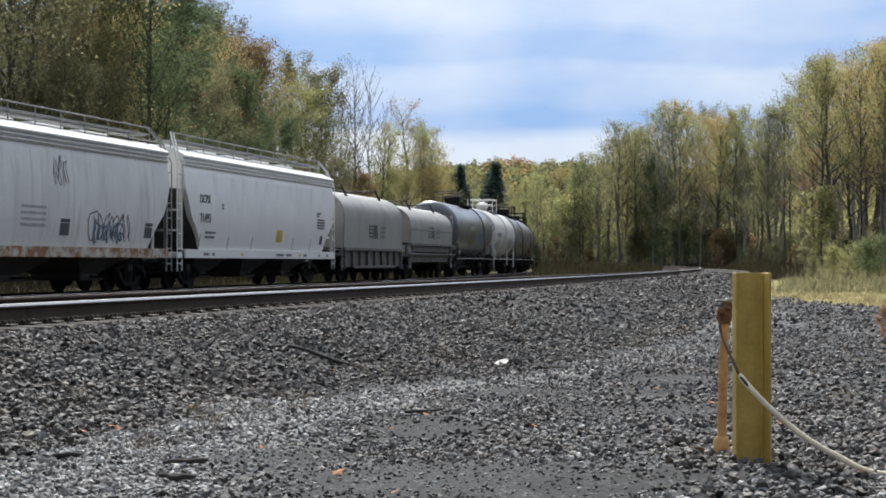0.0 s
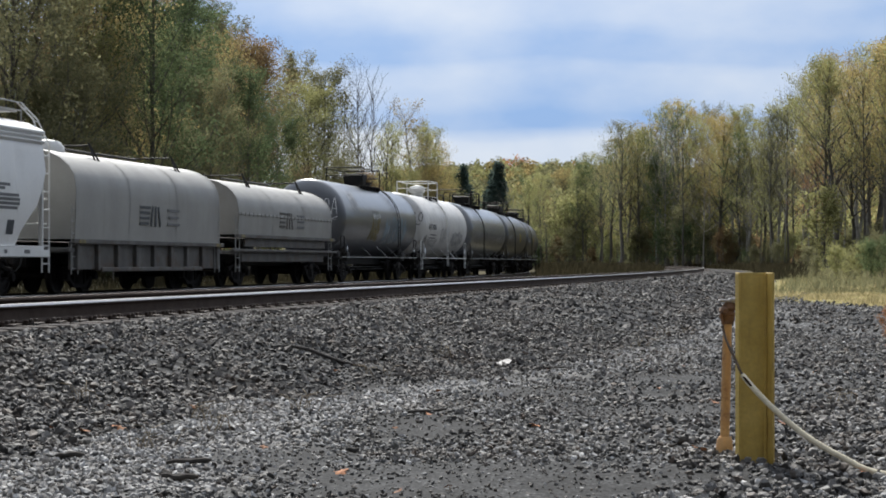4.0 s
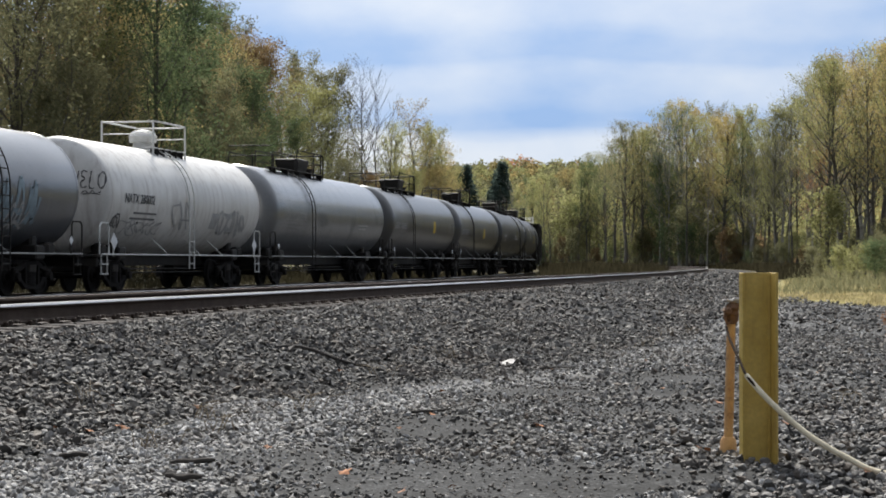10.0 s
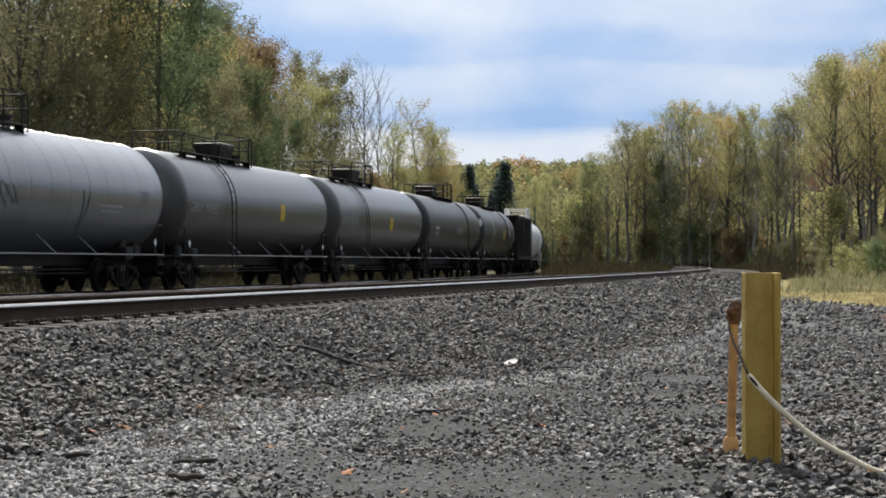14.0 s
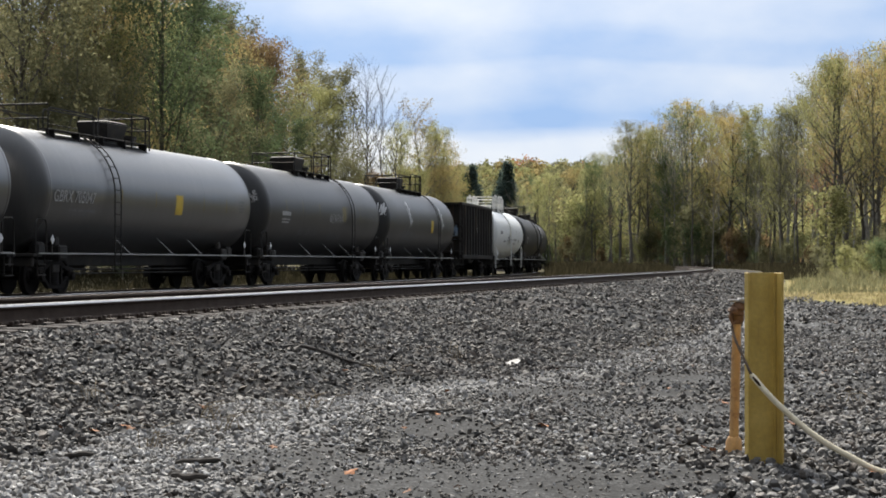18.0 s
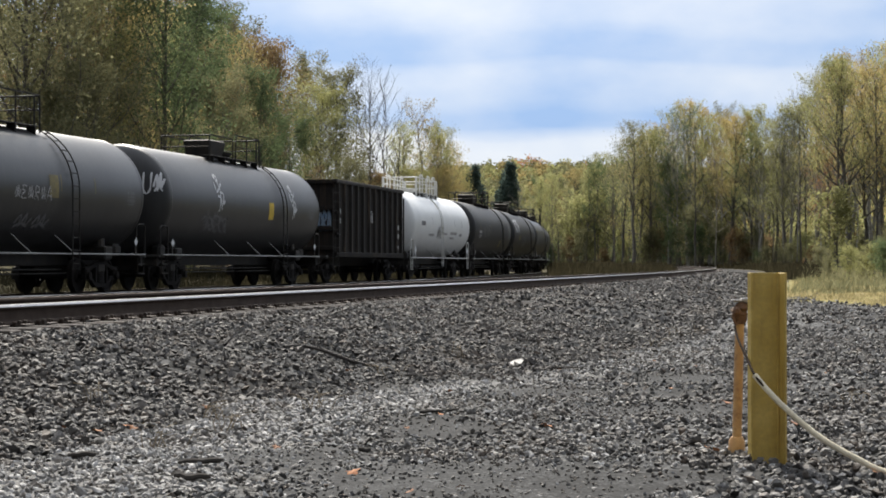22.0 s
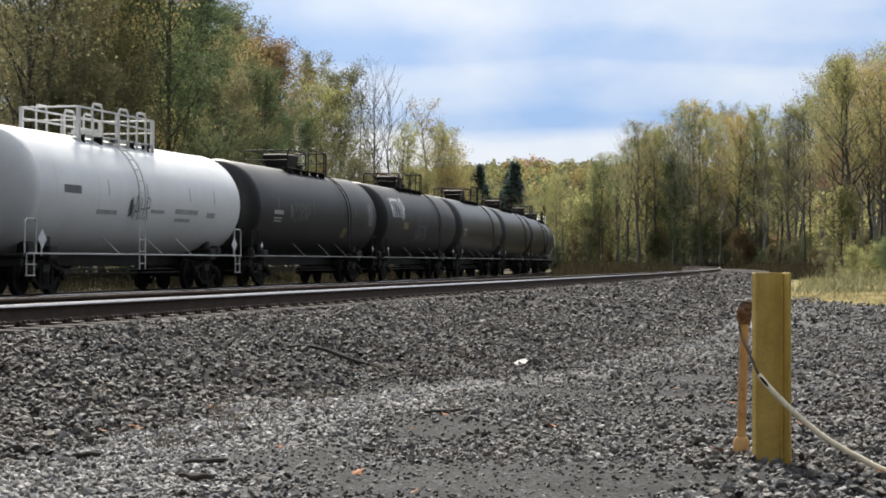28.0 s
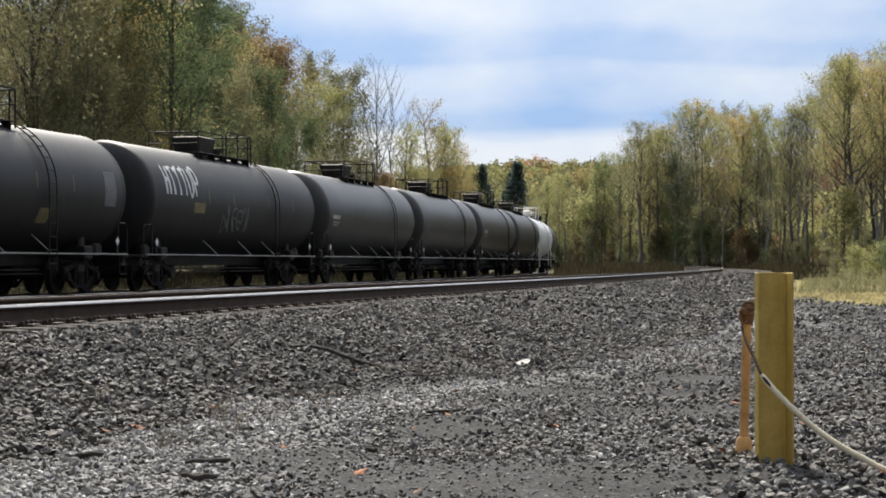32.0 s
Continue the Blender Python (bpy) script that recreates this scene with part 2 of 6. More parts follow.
    "needle": leaf_material("hazed_conifer_needles", (0.045, 0.068, 0.06), (0.065, 0.09, 0.078), (0.09, 0.12, 0.1)),
    "grass_dry": leaf_material("dry_grass", (0.2, 0.18, 0.09), (0.33, 0.285, 0.15), (0.5, 0.42, 0.26)),
    # rough grass and brush: near-black base colour stands in for shade
    "grass_shade": leaf_material("rough_grass", (0.018, 0.017, 0.011), (0.03, 0.027, 0.016), (0.05, 0.042, 0.025)),
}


def ground_material():
    m = bpy.data.materials.new("ground")
    m.use_nodes = True
    t = m.node_tree
    b = t.nodes["Principled BSDF"]
    vec = t.nodes.new("ShaderNodeNewGeometry").outputs["Position"]
    at = {}
    for key in ("grass", "ballast", "forest", "dust", "pale"):
        a = t.nodes.new("ShaderNodeAttribute")
        a.attribute_name = key
        at[key] = a.outputs["Fac"]
    v = node(t, "ShaderNodeTexVoronoi", Scale=26.0)
    t.links.new(vec, v.inputs["Vector"])
    v2 = node(t, "ShaderNodeTexVoronoi", Scale=11.0)
    t.links.new(vec, v2.inputs["Vector"])
    pebble = ramp(t, calc(t, "FRACT", calc(t, "MULTIPLY", v.outputs["Color"], 3.7)), [(0.0, 0.014), (0.6, 0.06), (1.0, 0.22)])
    dust = ramp(t, noise_fac(t, vec, 120, 3), [(0.3, (0.022, 0.0218, 0.0214)), (0.7, (0.05, 0.0494, 0.0484))])
    col = blend(t, ramp(t, noise_fac(t, vec, 0.7, 4), [(0.42, 0.0), (0.62, 1.0)]), dust, pebble)
    col = blend(t, ramp(t, noise_fac(t, vec, 0.33, 4, 0.6), [(0.5, 0.0), (0.68, 0.75)]), col, (0.036, 0.035, 0.033))
    col = blend(t, at["pale"], col, blend(t, 0.6, pebble, (0.27, 0.262, 0.25)))
    v3 = node(t, "ShaderNodeTexVoronoi", Scale=70.0)
    t.links.new(vec, v3.inputs["Vector"])
    grit = ramp(t, calc(t, "FRACT", calc(t, "MULTIPLY", v3.outputs["Color"], 4.1)), [(0.0, 0.022), (0.55, 0.05), (0.9, 0.09), (1.0, 0.2)])
    dust = blend(t, ramp(t, noise_fac(t, vec, 2.3, 5, 0.6), [(0.4, 0.2), (0.62, 0.85)]), dust, grit)
    col = blend(t, at["dust"], col, dust)
    stones = ramp(t, calc(t, "FRACT", calc(t, "MULTIPLY", v2.outputs["Color"], 5.3)), [(0.0, 0.007), (0.6, 0.03), (1.0, 0.1)])
    stones = blend(t, ramp(t, noise_fac(t, vec, 0.5, 4), [(0.5, 0.0), (0.8, 0.6)]), stones, (0.085, 0.06, 0.042))
    col = blend(t, at["ballast"], col, stones)
    turf = ramp(t, noise_fac(t, vec, 1.3, 6), [(0.3, (0.1, 0.1, 0.035)), (0.5, (0.22, 0.19, 0.07)), (0.7, (0.3, 0.25, 0.11))])
    col = blend(t, at["grass"], col, turf)
    litter = ramp(t, noise_fac(t, vec, 2.0, 6), [(0.3, (0.035, 0.03, 0.018)), (0.6, (0.08, 0.07, 0.035)), (0.8, (0.12, 0.085, 0.045))])
    col = blend(t, at["forest"], col, litter)
    t.links.new(col, b.inputs["Base Color"])
    b.inputs["Roughness"].default_value = 0.92
    b.inputs["Specular IOR Level"].default_value = 0.06
    bp = node(t, "ShaderNodeBump", Strength=0.45, Distance=0.015)
    t.links.new(calc(t, "ADD", v.outputs["Distance"], calc(t, "MULTIPLY", v2.outputs["Distance"], 0.6)), bp.inputs["Height"])
    t.links.new(bp.outputs[0], b.inputs["Normal"])
    return m


MAT["ground"] = ground_material()


# ---- mesh building ----
class Shape:
    """Gathers vertices and faces of one mesh."""

    def __init__(self):
        self.v, self.f = [], []

    def add(self, verts, faces):
        n = len(self.v)
        self.v += [tuple(p) for p in verts]
        self.f += [tuple(i + n for i in q) for q in faces]
        return self

    def box(self, c, size, b=0.0, turn=None):
        """A box, its edges chamfered by b."""
        h = [s / 2 for s in size]
        b = min(b, min(h) * 0.9)
        pts, faces = [], []
        if b <= 0:
            for x in (-1, 1):
                for y in (-1, 1):
                    for z in (-1, 1):
                        pts.append((x * h[0], y * h[1], z * h[2]))
            faces = [(0, 1, 3, 2), (4, 6, 7, 5), (0, 4, 5, 1), (2, 3, 7, 6), (0, 2, 6, 4), (1, 5, 7, 3)]
        else:
            at = {}
            for x in (-1, 1):
                for y in (-1, 1):
                    for z in (-1, 1):
                        s = (x, y, z)
                        for a in range(3):
                            at[s, a] = len(pts)
                            pts.append(tuple(s[k] * (h[k] - (0 if k == a else b)) for k in range(3)))
            for a in range(3):
                p, q = [k for k in range(3) if k != a]
                for sg in (-1, 1):
                    ring = []
                    for u, w in ((-1, -1), (1, -1), (1, 1), (-1, 1)):
                        s = [0, 0, 0]
                        s[a], s[p], s[q] = sg, u, w
                        ring.append(at[tuple(s), a])
                    faces.append(tuple(ring))
                    for sh in (-1, 1):
                        s0, s1 = [0, 0, 0], [0, 0, 0]
                        s0[p], s0[q], s0[a] = sg, sh, -1
                        s1[p], s1[q], s1[a] = sg, sh, 1
                        s0, s1 = tuple(s0), tuple(s1)
                        faces.append((at[s0, p], at[s1, p], at[s1, q], at[s0, q]))
            for x in (-1, 1):
                for y in (-1, 1):
                    for z in (-1, 1):
                        faces.append(tuple(at[(x, y, z), a] for a in range(3)))
        if turn is not None:
            pts = [turn @ Vector(p) for p in pts]
        return self.add([(p[0] + c[0], p[1] + c[1], p[2] + c[2]) for p in pts], faces)

    def tube(self, pts, r, seg=6, cap=True):
        """A round bar along a line of points; r is one radius or one for each point."""
        pts = [Vector(p) for p in pts]
        rs = r if isinstance(r, (list, tuple)) else [r] * len(pts)
        verts, faces = [], []
        side = None
        for i, p in enumerate(pts):
            d = (pts[min(i + 1, len(pts) - 1)] - pts[max(i - 1, 0)]).normalized()
            if side is None:
                side = d.orthogonal().normalized()
            side = (side - d * side.dot(d)).normalized()
            up = d.cross(side)
            for k in range(seg):
                a = 2 * math.pi * k / seg
                verts.append(p + (side * math.cos(a) + up * math.sin(a)) * rs[i])
        for i in range(len(pts) - 1):
            for k in range(seg):
                a, b = i * seg + k, i * seg + (k + 1) % seg
                faces.append((a, b, b + seg, a + seg))
        if cap:
            faces.append(tuple(range(seg - 1, -1, -1)))
            faces.append(tuple(range((len(pts) - 1) * seg, len(pts) * seg)))
        return self.add(verts, faces)

    def lathe(self, profile, seg=40, axis="x", centre=(0, 0, 0)):
        """A turned form: profile of (along, radius)."""
        verts, faces = [], []
        for a, r in profile:
            for k in range(seg):
                w = 2 * math.pi * k / seg
                c, s = math.cos(w) * r, math.sin(w) * r
                p = {"x": (a, c, s), "y": (s, a, c), "z": (c, s, a)}[axis]
                verts.append(tuple(p[i] + centre[i] for i in range(3)))
        for i in range(len(profile) - 1):
            for k in range(seg):
                a, b = i * seg + k, i * seg + (k + 1) % seg
                faces.append((a, b, b + seg, a + seg))
        faces.append(tuple(range(seg - 1, -1, -1)))
        faces.append(tuple(range((len(profile) - 1) * seg, len(profile) * seg)))
        return self.add(verts, faces)

    def loft(self, rings, closed=True, caps=True):
        """A skin over rings of equally many points."""
        n = len(rings[0])
        verts = [p for r in rings for p in r]
        faces = []
        for i in range(len(rings) - 1):
            for k in range(n if closed else n - 1):
                a, b = i * n + k, i * n + (k + 1) % n
                faces.append((a, b, b + n, a + n))
        if closed and caps:
            faces.append(tuple(range(n - 1, -1, -1)))
            faces.append(tuple(range((len(rings) - 1) * n, len(rings) * n)))
        return self.add(verts, faces)

    def mesh(self, name, sharp=35, tidy=True):
        me = bpy.data.meshes.new(name)
        me.from_pydata(self.v, [], self.f)
        if tidy:
            bm = bmesh.new()
            bm.from_mesh(me)
            bmesh.ops.recalc_face_normals(bm, faces=bm.faces)
            bm.to_mesh(me)
            bm.free()
        me.polygons.foreach_set("use_smooth", [True] * len(me.polygons))
        me.set_sharp_from_angle(angle=radians(sharp))
        return me


STORE = {}


def stored(key, build):
    """Alike parts share one mesh."""
    if key not in STORE:
        STORE[key] = build()
    return STORE[key]


def part(name, shape, mat, parent, label="", at=None):
    """One mesh object under a thing or a part."""
    me = shape.mesh(name) if isinstance(shape, Shape) else shape
    if not me.materials:
        me.materials.append(MAT[mat])
    ob = new(name, me)
    ob.parent = parent
    if at is not None:
        ob.matrix_basis = at
    return tagged(ob, label)


def single(name, shape, mat, label, category, group="", kind="", at=None):
    """A thing that is one mesh."""
    ob = part(name, shape, mat, None, "", at)
    return tagged(ob, label, category, group, kind)


def group_thing(name, m, label, category, group="", kind=""):
    ob = new(name)
    ob.empty_display_size = 0.3
    ob.matrix_basis = m
    return tagged(ob, label, category, group, kind)


# ---- the two tracks in plan: straight at first, then a bend to the left ----
def line_of(x0, y0, heading, k0, k1, kmax, s0, s1, step=0.5):
    s = np.arange(s0, s1 + step, step)
    k = np.clip(k0 + k1 * s, -0.0001, kmax)
    c = np.concatenate([[0], np.cumsum((k[1:] + k[:-1]) / 2 * step)])
    i0 = int(np.argmin(abs(s)))
    th = heading - (c - c[i0])
    x = np.concatenate([[0], np.cumsum((np.sin(th[1:]) + np.sin(th[:-1])) / 2 * step)])
    y = np.concatenate([[0], np.cumsum((np.cos(th[1:]) + np.cos(th[:-1])) / 2 * step)])
    return s, x - x[i0] + x0, y - y[i0] + y0, th


def moved(line, off):
    s, x, y, th = line
    return s, x + off * np.cos(th), y - off * np.sin(th), th


NEAR_TOP, FAR_TOP = 0.706, 0.30
NEAR = moved(line_of(1.141, 40, 0.2237, 0.0005, 7.26e-6, 0.0022, -90, 330), -0.755)
FAR = moved(line_of(-10.338, 41.79, 0.2221, 0.000593, 1.3562e-5, 0.0027, -230, 330), -1.45)


def on_line(line, s):
    return tuple(float(np.interp(s, line[0], a)) for a in line[1:])


def off_line(line, x, y):
    """How far (x, y) lies to the right of a track's middle."""
    return (x - np.interp(y, line[2], line[1])) * np.cos(np.interp(y, line[2], line[3]))


def smooth(a, b, v):
    u = np.clip((v - a) / (b - a), 0, 1)
    return u * u * (3 - 2 * u)


def waves(x, y, size, seed):
    """A cheap rolling unevenness between -1 and 1."""
    rng = np.random.default_rng(seed)
    z = 0.0
    for i in range(7):
        a, p = rng.uniform(0, 6.28), rng.uniform(0, 6.28)
        k = 6.28 / size * rng.uniform(0.6, 1.7)
        z = z + np.sin((x * math.cos(a) + y * math.sin(a)) * k + p)
    return z / 4


def foot(x, y):
    """How far from the near track's middle its bank meets the yard."""
    return np.interp(y, [8, 13.8, 18.5, 26, 60], [4.05, 3.9, 5.3, 6.0, 5.2]) + 0.22 * waves(x, y, 2.6, 3) + 0.1 * waves(x, y, 0.9, 5)


def height(x, y):
    """The ground's height."""
    dn, df = off_line(NEAR, x, y), off_line(FAR, x, y)
    toe = foot(x, y) + 0.15
    bank = np.where(dn > 0, 1 - smooth(1.9, toe, dn), 1 - smooth(1.9, 4.2, -dn))
    z = 0.46 * bank - bank * np.interp(y, [40, 60, 130, 180], [0, 0.01, 0.1, 0.15]) * np.clip((0.755 - dn) / 1.51, 0, 1.6)
    z = np.maximum(z, 0.09 * (1 - smooth(2.2, 3.6, abs(df))))
    left = -df
    z = z + np.where(left > 3.4, -0.25 * smooth(3.4, 5.5, left) + 0.75 * smooth(6, 16, left) + 1.5 * smooth(16, 60, left), 0)
    z = z + (37 + 4 * np.sin(x / 70) + 3 * np.sin(x / 31 + 1)) * smooth(420, 1000, y) * (1 + 0.22 * smooth(60, 320, x))
    z = z + 0.42 * smooth(105, 150, y) * smooth(152, 172, x / np.maximum(y, 1) * 3200) * (1 - bank)
    out = 1 - smooth(0, 1.5, 1.9 - abs(dn))
    z = z + (0.025 * waves(x, y, 2.2, 1) + 0.03 * waves(x, y, 7.0, 2)) * out * (1 - smooth(60, 90, y) * 0.5)
    return z


def bare_earth(x, y):
    """Where the yard is worn down to hard grey dust."""
    z = 0 * x
    for cx, cy, rx, ry in ((0.15, 9.1, 0.95, 1.0), (1.6, 13.2, 0.8, 0.8), (2.3, 16.8, 0.6, 1.1), (-0.9, 10.1, 0.55, 0.6), (-0.2, 12.0, 0.45, 0.35), (0.6, 15.2, 0.5, 0.6)):
        z = np.maximum(z, 1 - smooth(0.6, 1.25, np.hypot((x - cx) / rx, (y - cy) / ry) + 0.28 * waves(x, y, 0.8, 17)))
    return z


def meadow_edge(x, y):
    """How far into the meadow a place lies."""
    return y - 45 - 6 * (10.7 - x) + 3 * waves(x, y, 5, 8) + 1.2 * waves(x, y, 1.6, 7)


def pale_band(x, y):
    """The lighter gravel that lies along the foot of the bank."""
    d = off_line(NEAR, x, y) - foot(x, y) + 0.2 * waves(x, y, 1.4, 18)
    wide = np.interp(y, [9, 14, 17, 30], [1.7, 1.3, 1.1, 1.3])
    return smooth(-0.15, 0.15, d) * (1 - smooth(0.6, 1.3, d / wide)) * np.clip(0.85 + 0.4 * waves(x, y, 1.1, 23), 0, 1) * np.interp(y, [14, 17, 22], [1, 0.75, 0.75])


def ground_sheet():
    ang = np.concatenate([np.arange(-20, 20, 0.25), np.arange(20, 340, 5.0)])
    rad = np.concatenate([[0.0], 1.5 * 1.021 ** np.arange(0, 362)])
    A, R = np.meshgrid(np.radians(ang), rad)
    x, y = (R * np.sin(A)).ravel(), (R * np.cos(A)).ravel()
    z = height(x, y)
    n, m = len(ang), len(rad)
    i, j = np.meshgrid(np.arange(m - 1), np.arange(n), indexing="ij")
    q = np.stack([i * n + j, i * n + (j + 1) % n, (i + 1) * n + (j + 1) % n, (i + 1) * n + j], -1).reshape(-1, 4)
    me = bpy.data.meshes.new("ground")
    me.from_pydata(np.stack([x, y, z], -1).tolist(), [], q[:, ::-1].tolist())
    me.polygons.foreach_set("use_smooth", [True] * len(me.polygons))
    dn, df = off_line(NEAR, x, y), off_line(FAR, x, y)
    # grass stops right of the view so tank sides mirror dark gravel
    grass = np.maximum(smooth(4, 7, -df), smooth(-4, 3, meadow_edge(x, y)) * smooth(4.6, 5.6, dn) * (1 - smooth(0.3, 0.42, x / np.maximum(y, 1))))
    ballast = smooth(0.4, -0.3, dn - foot(x, y)) * smooth(-5, -3.5, dn)
    ballast = np.maximum(ballast, smooth(3.8, 3.2, abs(df)))
    # dark litter tone starts right beside the far track, darkening the ground there
    forest = np.maximum(smooth(3.6, 5.5, -df), np.maximum(smooth(100, 125, y) * smooth(3.5, 4.5, abs(dn)), smooth(3.6, 5.5, -df) * smooth(55, 80, y)))
    for key, val in (("grass", grass), ("ballast", ballast), ("forest", forest), ("dust", bare_earth(x, y)), ("pale", pale_band(x, y))):
        me.attributes.new(key, "FLOAT", "POINT").data.foreach_set("value", np.asarray(val, dtype=np.float32))
    return single("ground", me, "ground", "grey gravel yard running out into rough autumn grass", "ground", kind="structure")


ground_sheet()


# ---- tracks ----
RAIL = [(-0.075, 0.0), (0.075, 0.0), (0.075, 0.012), (0.02, 0.03), (0.009, 0.05), (0.009, 0.13), (0.034, 0.145), (0.037, 0.157), (0.033, 0.171), (0.021, 0.1825),
        (-0.021, 0.1825), (-0.033, 0.171), (-0.037, 0.157), (-0.034, 0.145), (-0.009, 0.13), (-0.009, 0.05), (-0.02, 0.03), (-0.075, 0.012)]


def cant(s, canted):
    """How far the inner rail lies below the outer one, growing into the bend to fit the camera's view."""
    return canted * float(np.interp(s, [-10, 20, 90, 140], [0.0, 0.01, 0.09, 0.14]))


def rail_pieces(line, off, top, s0, s1, canted):
    """A rail swept along the line, its running surface apart from the rusty rest."""
    at = moved(line, off)
    keep = [(x, y, t, top - (cant(s, canted) if off < 0 else 0)) for s, x, y, t in zip(*at) if s0 <= s <= s1][::2]
    body, head = Shape(), Shape()
    body.loft([[(x + u * math.cos(t), y - u * math.sin(t), h - 0.186 + w) for u, w in RAIL] for x, y, t, h in keep])
    strip = [(-0.021, 0.1835), (0.0, 0.1845), (0.021, 0.1835)] + ([(0.034, 0.172), (0.0385, 0.16)] if off > 0 else [])
    head.loft([[(x + u * math.cos(t), y - u * math.sin(t), h - 0.1855 + w) for u, w in strip] for x, y, t, h in keep], closed=False)
    return body, head


def tie_mesh():
    return Shape().box((0, 0, 0), (2.6, 0.22, 0.17), 0.012).mesh("tie")


def plate_mesh():
    s = Shape().box((0, 0, 0), (0.36, 0.19, 0.018), 0.004)
    for x in (-0.1, 0.1):
        for y in (-0.06, 0.06):
            s.box((x, y, 0.025), (0.04, 0.03, 0.04), 0.008)
    return s.mesh("tie_plate")


def anchor_mesh():
    """A spring clip gripping the rail's foot beside a tie."""
    return Shape().box((0.085, 0, 0.0), (0.05, 0.035, 0.05), 0.01).box((0.02, 0, -0.018), (0.16, 0.025, 0.02), 0.005).mesh("rail_anchor")


def track(name, line, top, s0, s1, parts_from, parts_to, label, canted):
    tr = group_thing(name, Matrix(), label, "railway track", kind="structure")
    for off in (-0.755, 0.755):
        body, head = rail_pieces(line, off, top, s0, s1, canted)
        r = part("rail", body, "rail_web", tr, "rusty brown steel rail")
        part("running_surface", head, "rail_head" if off > 0 else "rail_head_dimmed", r, "polished bright running surface" if off > 0 else "running surface darkened for the train's dark reflection")
    rest = Shape()
    for s in np.arange(s0, s1, 0.497):
        x, y, t = on_line(line, s)
        j = 0.012 * math.sin(s * 37)
        c = cant(s, canted)
        m = pose(x, y, top - 0.186 - 0.02 - 0.085 + j * 0.3 - c / 2, 0, -math.degrees(c / 1.51), -math.degrees(t) + 60 * j)
        if parts_from <= s < parts_to:
            tie = part("tie", stored("tie", tie_mesh), "tie", tr, at=m)
            for off in (-0.755, 0.755):
                part("tie_plate", stored("plate", plate_mesh), "plate", tie, at=pose(off, 0, 0.094))
            if s < 45:
                for d in (-0.14, 0.14):
                    part("rail_anchor", stored("anchor", anchor_mesh), "rail_web", tie, at=pose(0.755, d, 0.105))
        else:
            rest.box((x, y, m.translation.z), (2.6, 0.22, 0.17), 0, m.to_3x3())
    if rest.f:
        tagged(part("tie_rows", rest, "tie", tr), kind="stuff")
    return tr


track("track_near", NEAR, NEAR_TOP, -35, 215, -28, 75, "empty railway track with a shiny outer rail on stone ballast", 1.0)
track("track_far", FAR, FAR_TOP, -110, 300, 0, 0, "railway track beneath the freight train", 0.0)


# ---- loose stone ----
def rock_forms(n, seed, fine):
    rng = np.random.default_rng(seed)
    if fine:
        p = (1 + 5 ** 0.5) / 2
        base = np.array([(-1, p, 0), (1, p, 0), (-1, -p, 0), (1, -p, 0), (0, -1, p), (0, 1, p), (0, -1, -p), (0, 1, -p), (p, 0, -1), (p, 0, 1), (-p, 0, -1), (-p, 0, 1)]) / 1.9
        tri = np.array([(0, 11, 5), (0, 5, 1), (0, 1, 7), (0, 7, 10), (0, 10, 11), (1, 5, 9), (5, 11, 4), (11, 10, 2), (10, 7, 6), (7, 1, 8), (3, 9, 4), (3, 4, 2), (3, 2, 6),
                        (3, 6, 8), (3, 8, 9), (4, 9, 5), (2, 4, 11), (6, 2, 10), (8, 6, 7), (9, 8, 1)])
    else:
        base = np.array([(1, 0, 0), (-1, 0, 0), (0, 1, 0), (0, -1, 0), (0, 0, 1), (0, 0, -1)], dtype=float)
        tri = np.array([(0, 2, 4), (2, 1, 4), (1, 3, 4), (3, 0, 4), (2, 0, 5), (1, 2, 5), (3, 1, 5), (0, 3, 5)])
    forms = base[None] * rng.uniform(0.6, 1.25, (n, len(base), 1)) + rng.normal(0, 0.12, (n, len(base), 3))
    return forms, tri


def stones(name, mat, label, x, y, size, seed, fine):
    rng = np.random.default_rng(seed)
    n = len(x)
    forms, tri = rock_forms(40, seed, fine)
    v = forms[rng.integers(0, 40, n)]
    v = v * (size[:, None] * rng.uniform(0.6, 1.1, (n, 3)) * np.array([1.15, 0.85, 0.7]))[:, None, :]
    a, tilt = rng.uniform(0, 6.283, n), rng.normal(0, 0.55, n)
    ct, st = np.cos(tilt)[:, None], np.sin(tilt)[:, None]
    v = np.stack([v[..., 0] * ct + v[..., 2] * st, v[..., 1], -v[..., 0] * st + v[..., 2] * ct], -1)
    ca, sa = np.cos(a)[:, None], np.sin(a)[:, None]
    v = np.stack([v[..., 0] * ca - v[..., 1] * sa, v[..., 0] * sa + v[..., 1] * ca, v[..., 2]], -1)
    z = height(x, y) + size * rng.uniform(-0.1, 0.65, n)
    v = v + np.stack([x, y, z], -1)[:, None, :]
    k = v.shape[1]
    f = (tri[None] + (np.arange(n) * k)[:, None, None]).reshape(-1, 3)
    me = bpy.data.meshes.new(name)
    me.vertices.add(n * k)
    me.vertices.foreach_set("co", v.reshape(-1).astype(np.float32))
    me.loops.add(len(f) * 3)
    me.loops.foreach_set("vertex_index", f.reshape(-1).astype(np.int32))
    me.polygons.add(len(f))
    me.polygons.foreach_set("loop_start", np.arange(0, len(f) * 3, 3, dtype=np.int32))
    me.update(calc_edges=True)
    me.validate()
    me.polygons.foreach_set("use_smooth", [False] * len(me.polygons))
    return single(name, me, mat, label, "stones", kind="stuff")


def wedge(rng, n, near, far, spread=0.262, power=1.0):
    """Random places on the ground before the camera, evenly by area."""
    y = np.sqrt(rng.uniform(near ** 2, far ** 2, n))
    return y * rng.uniform(-spread, spread, n), y


def scatter_stones():
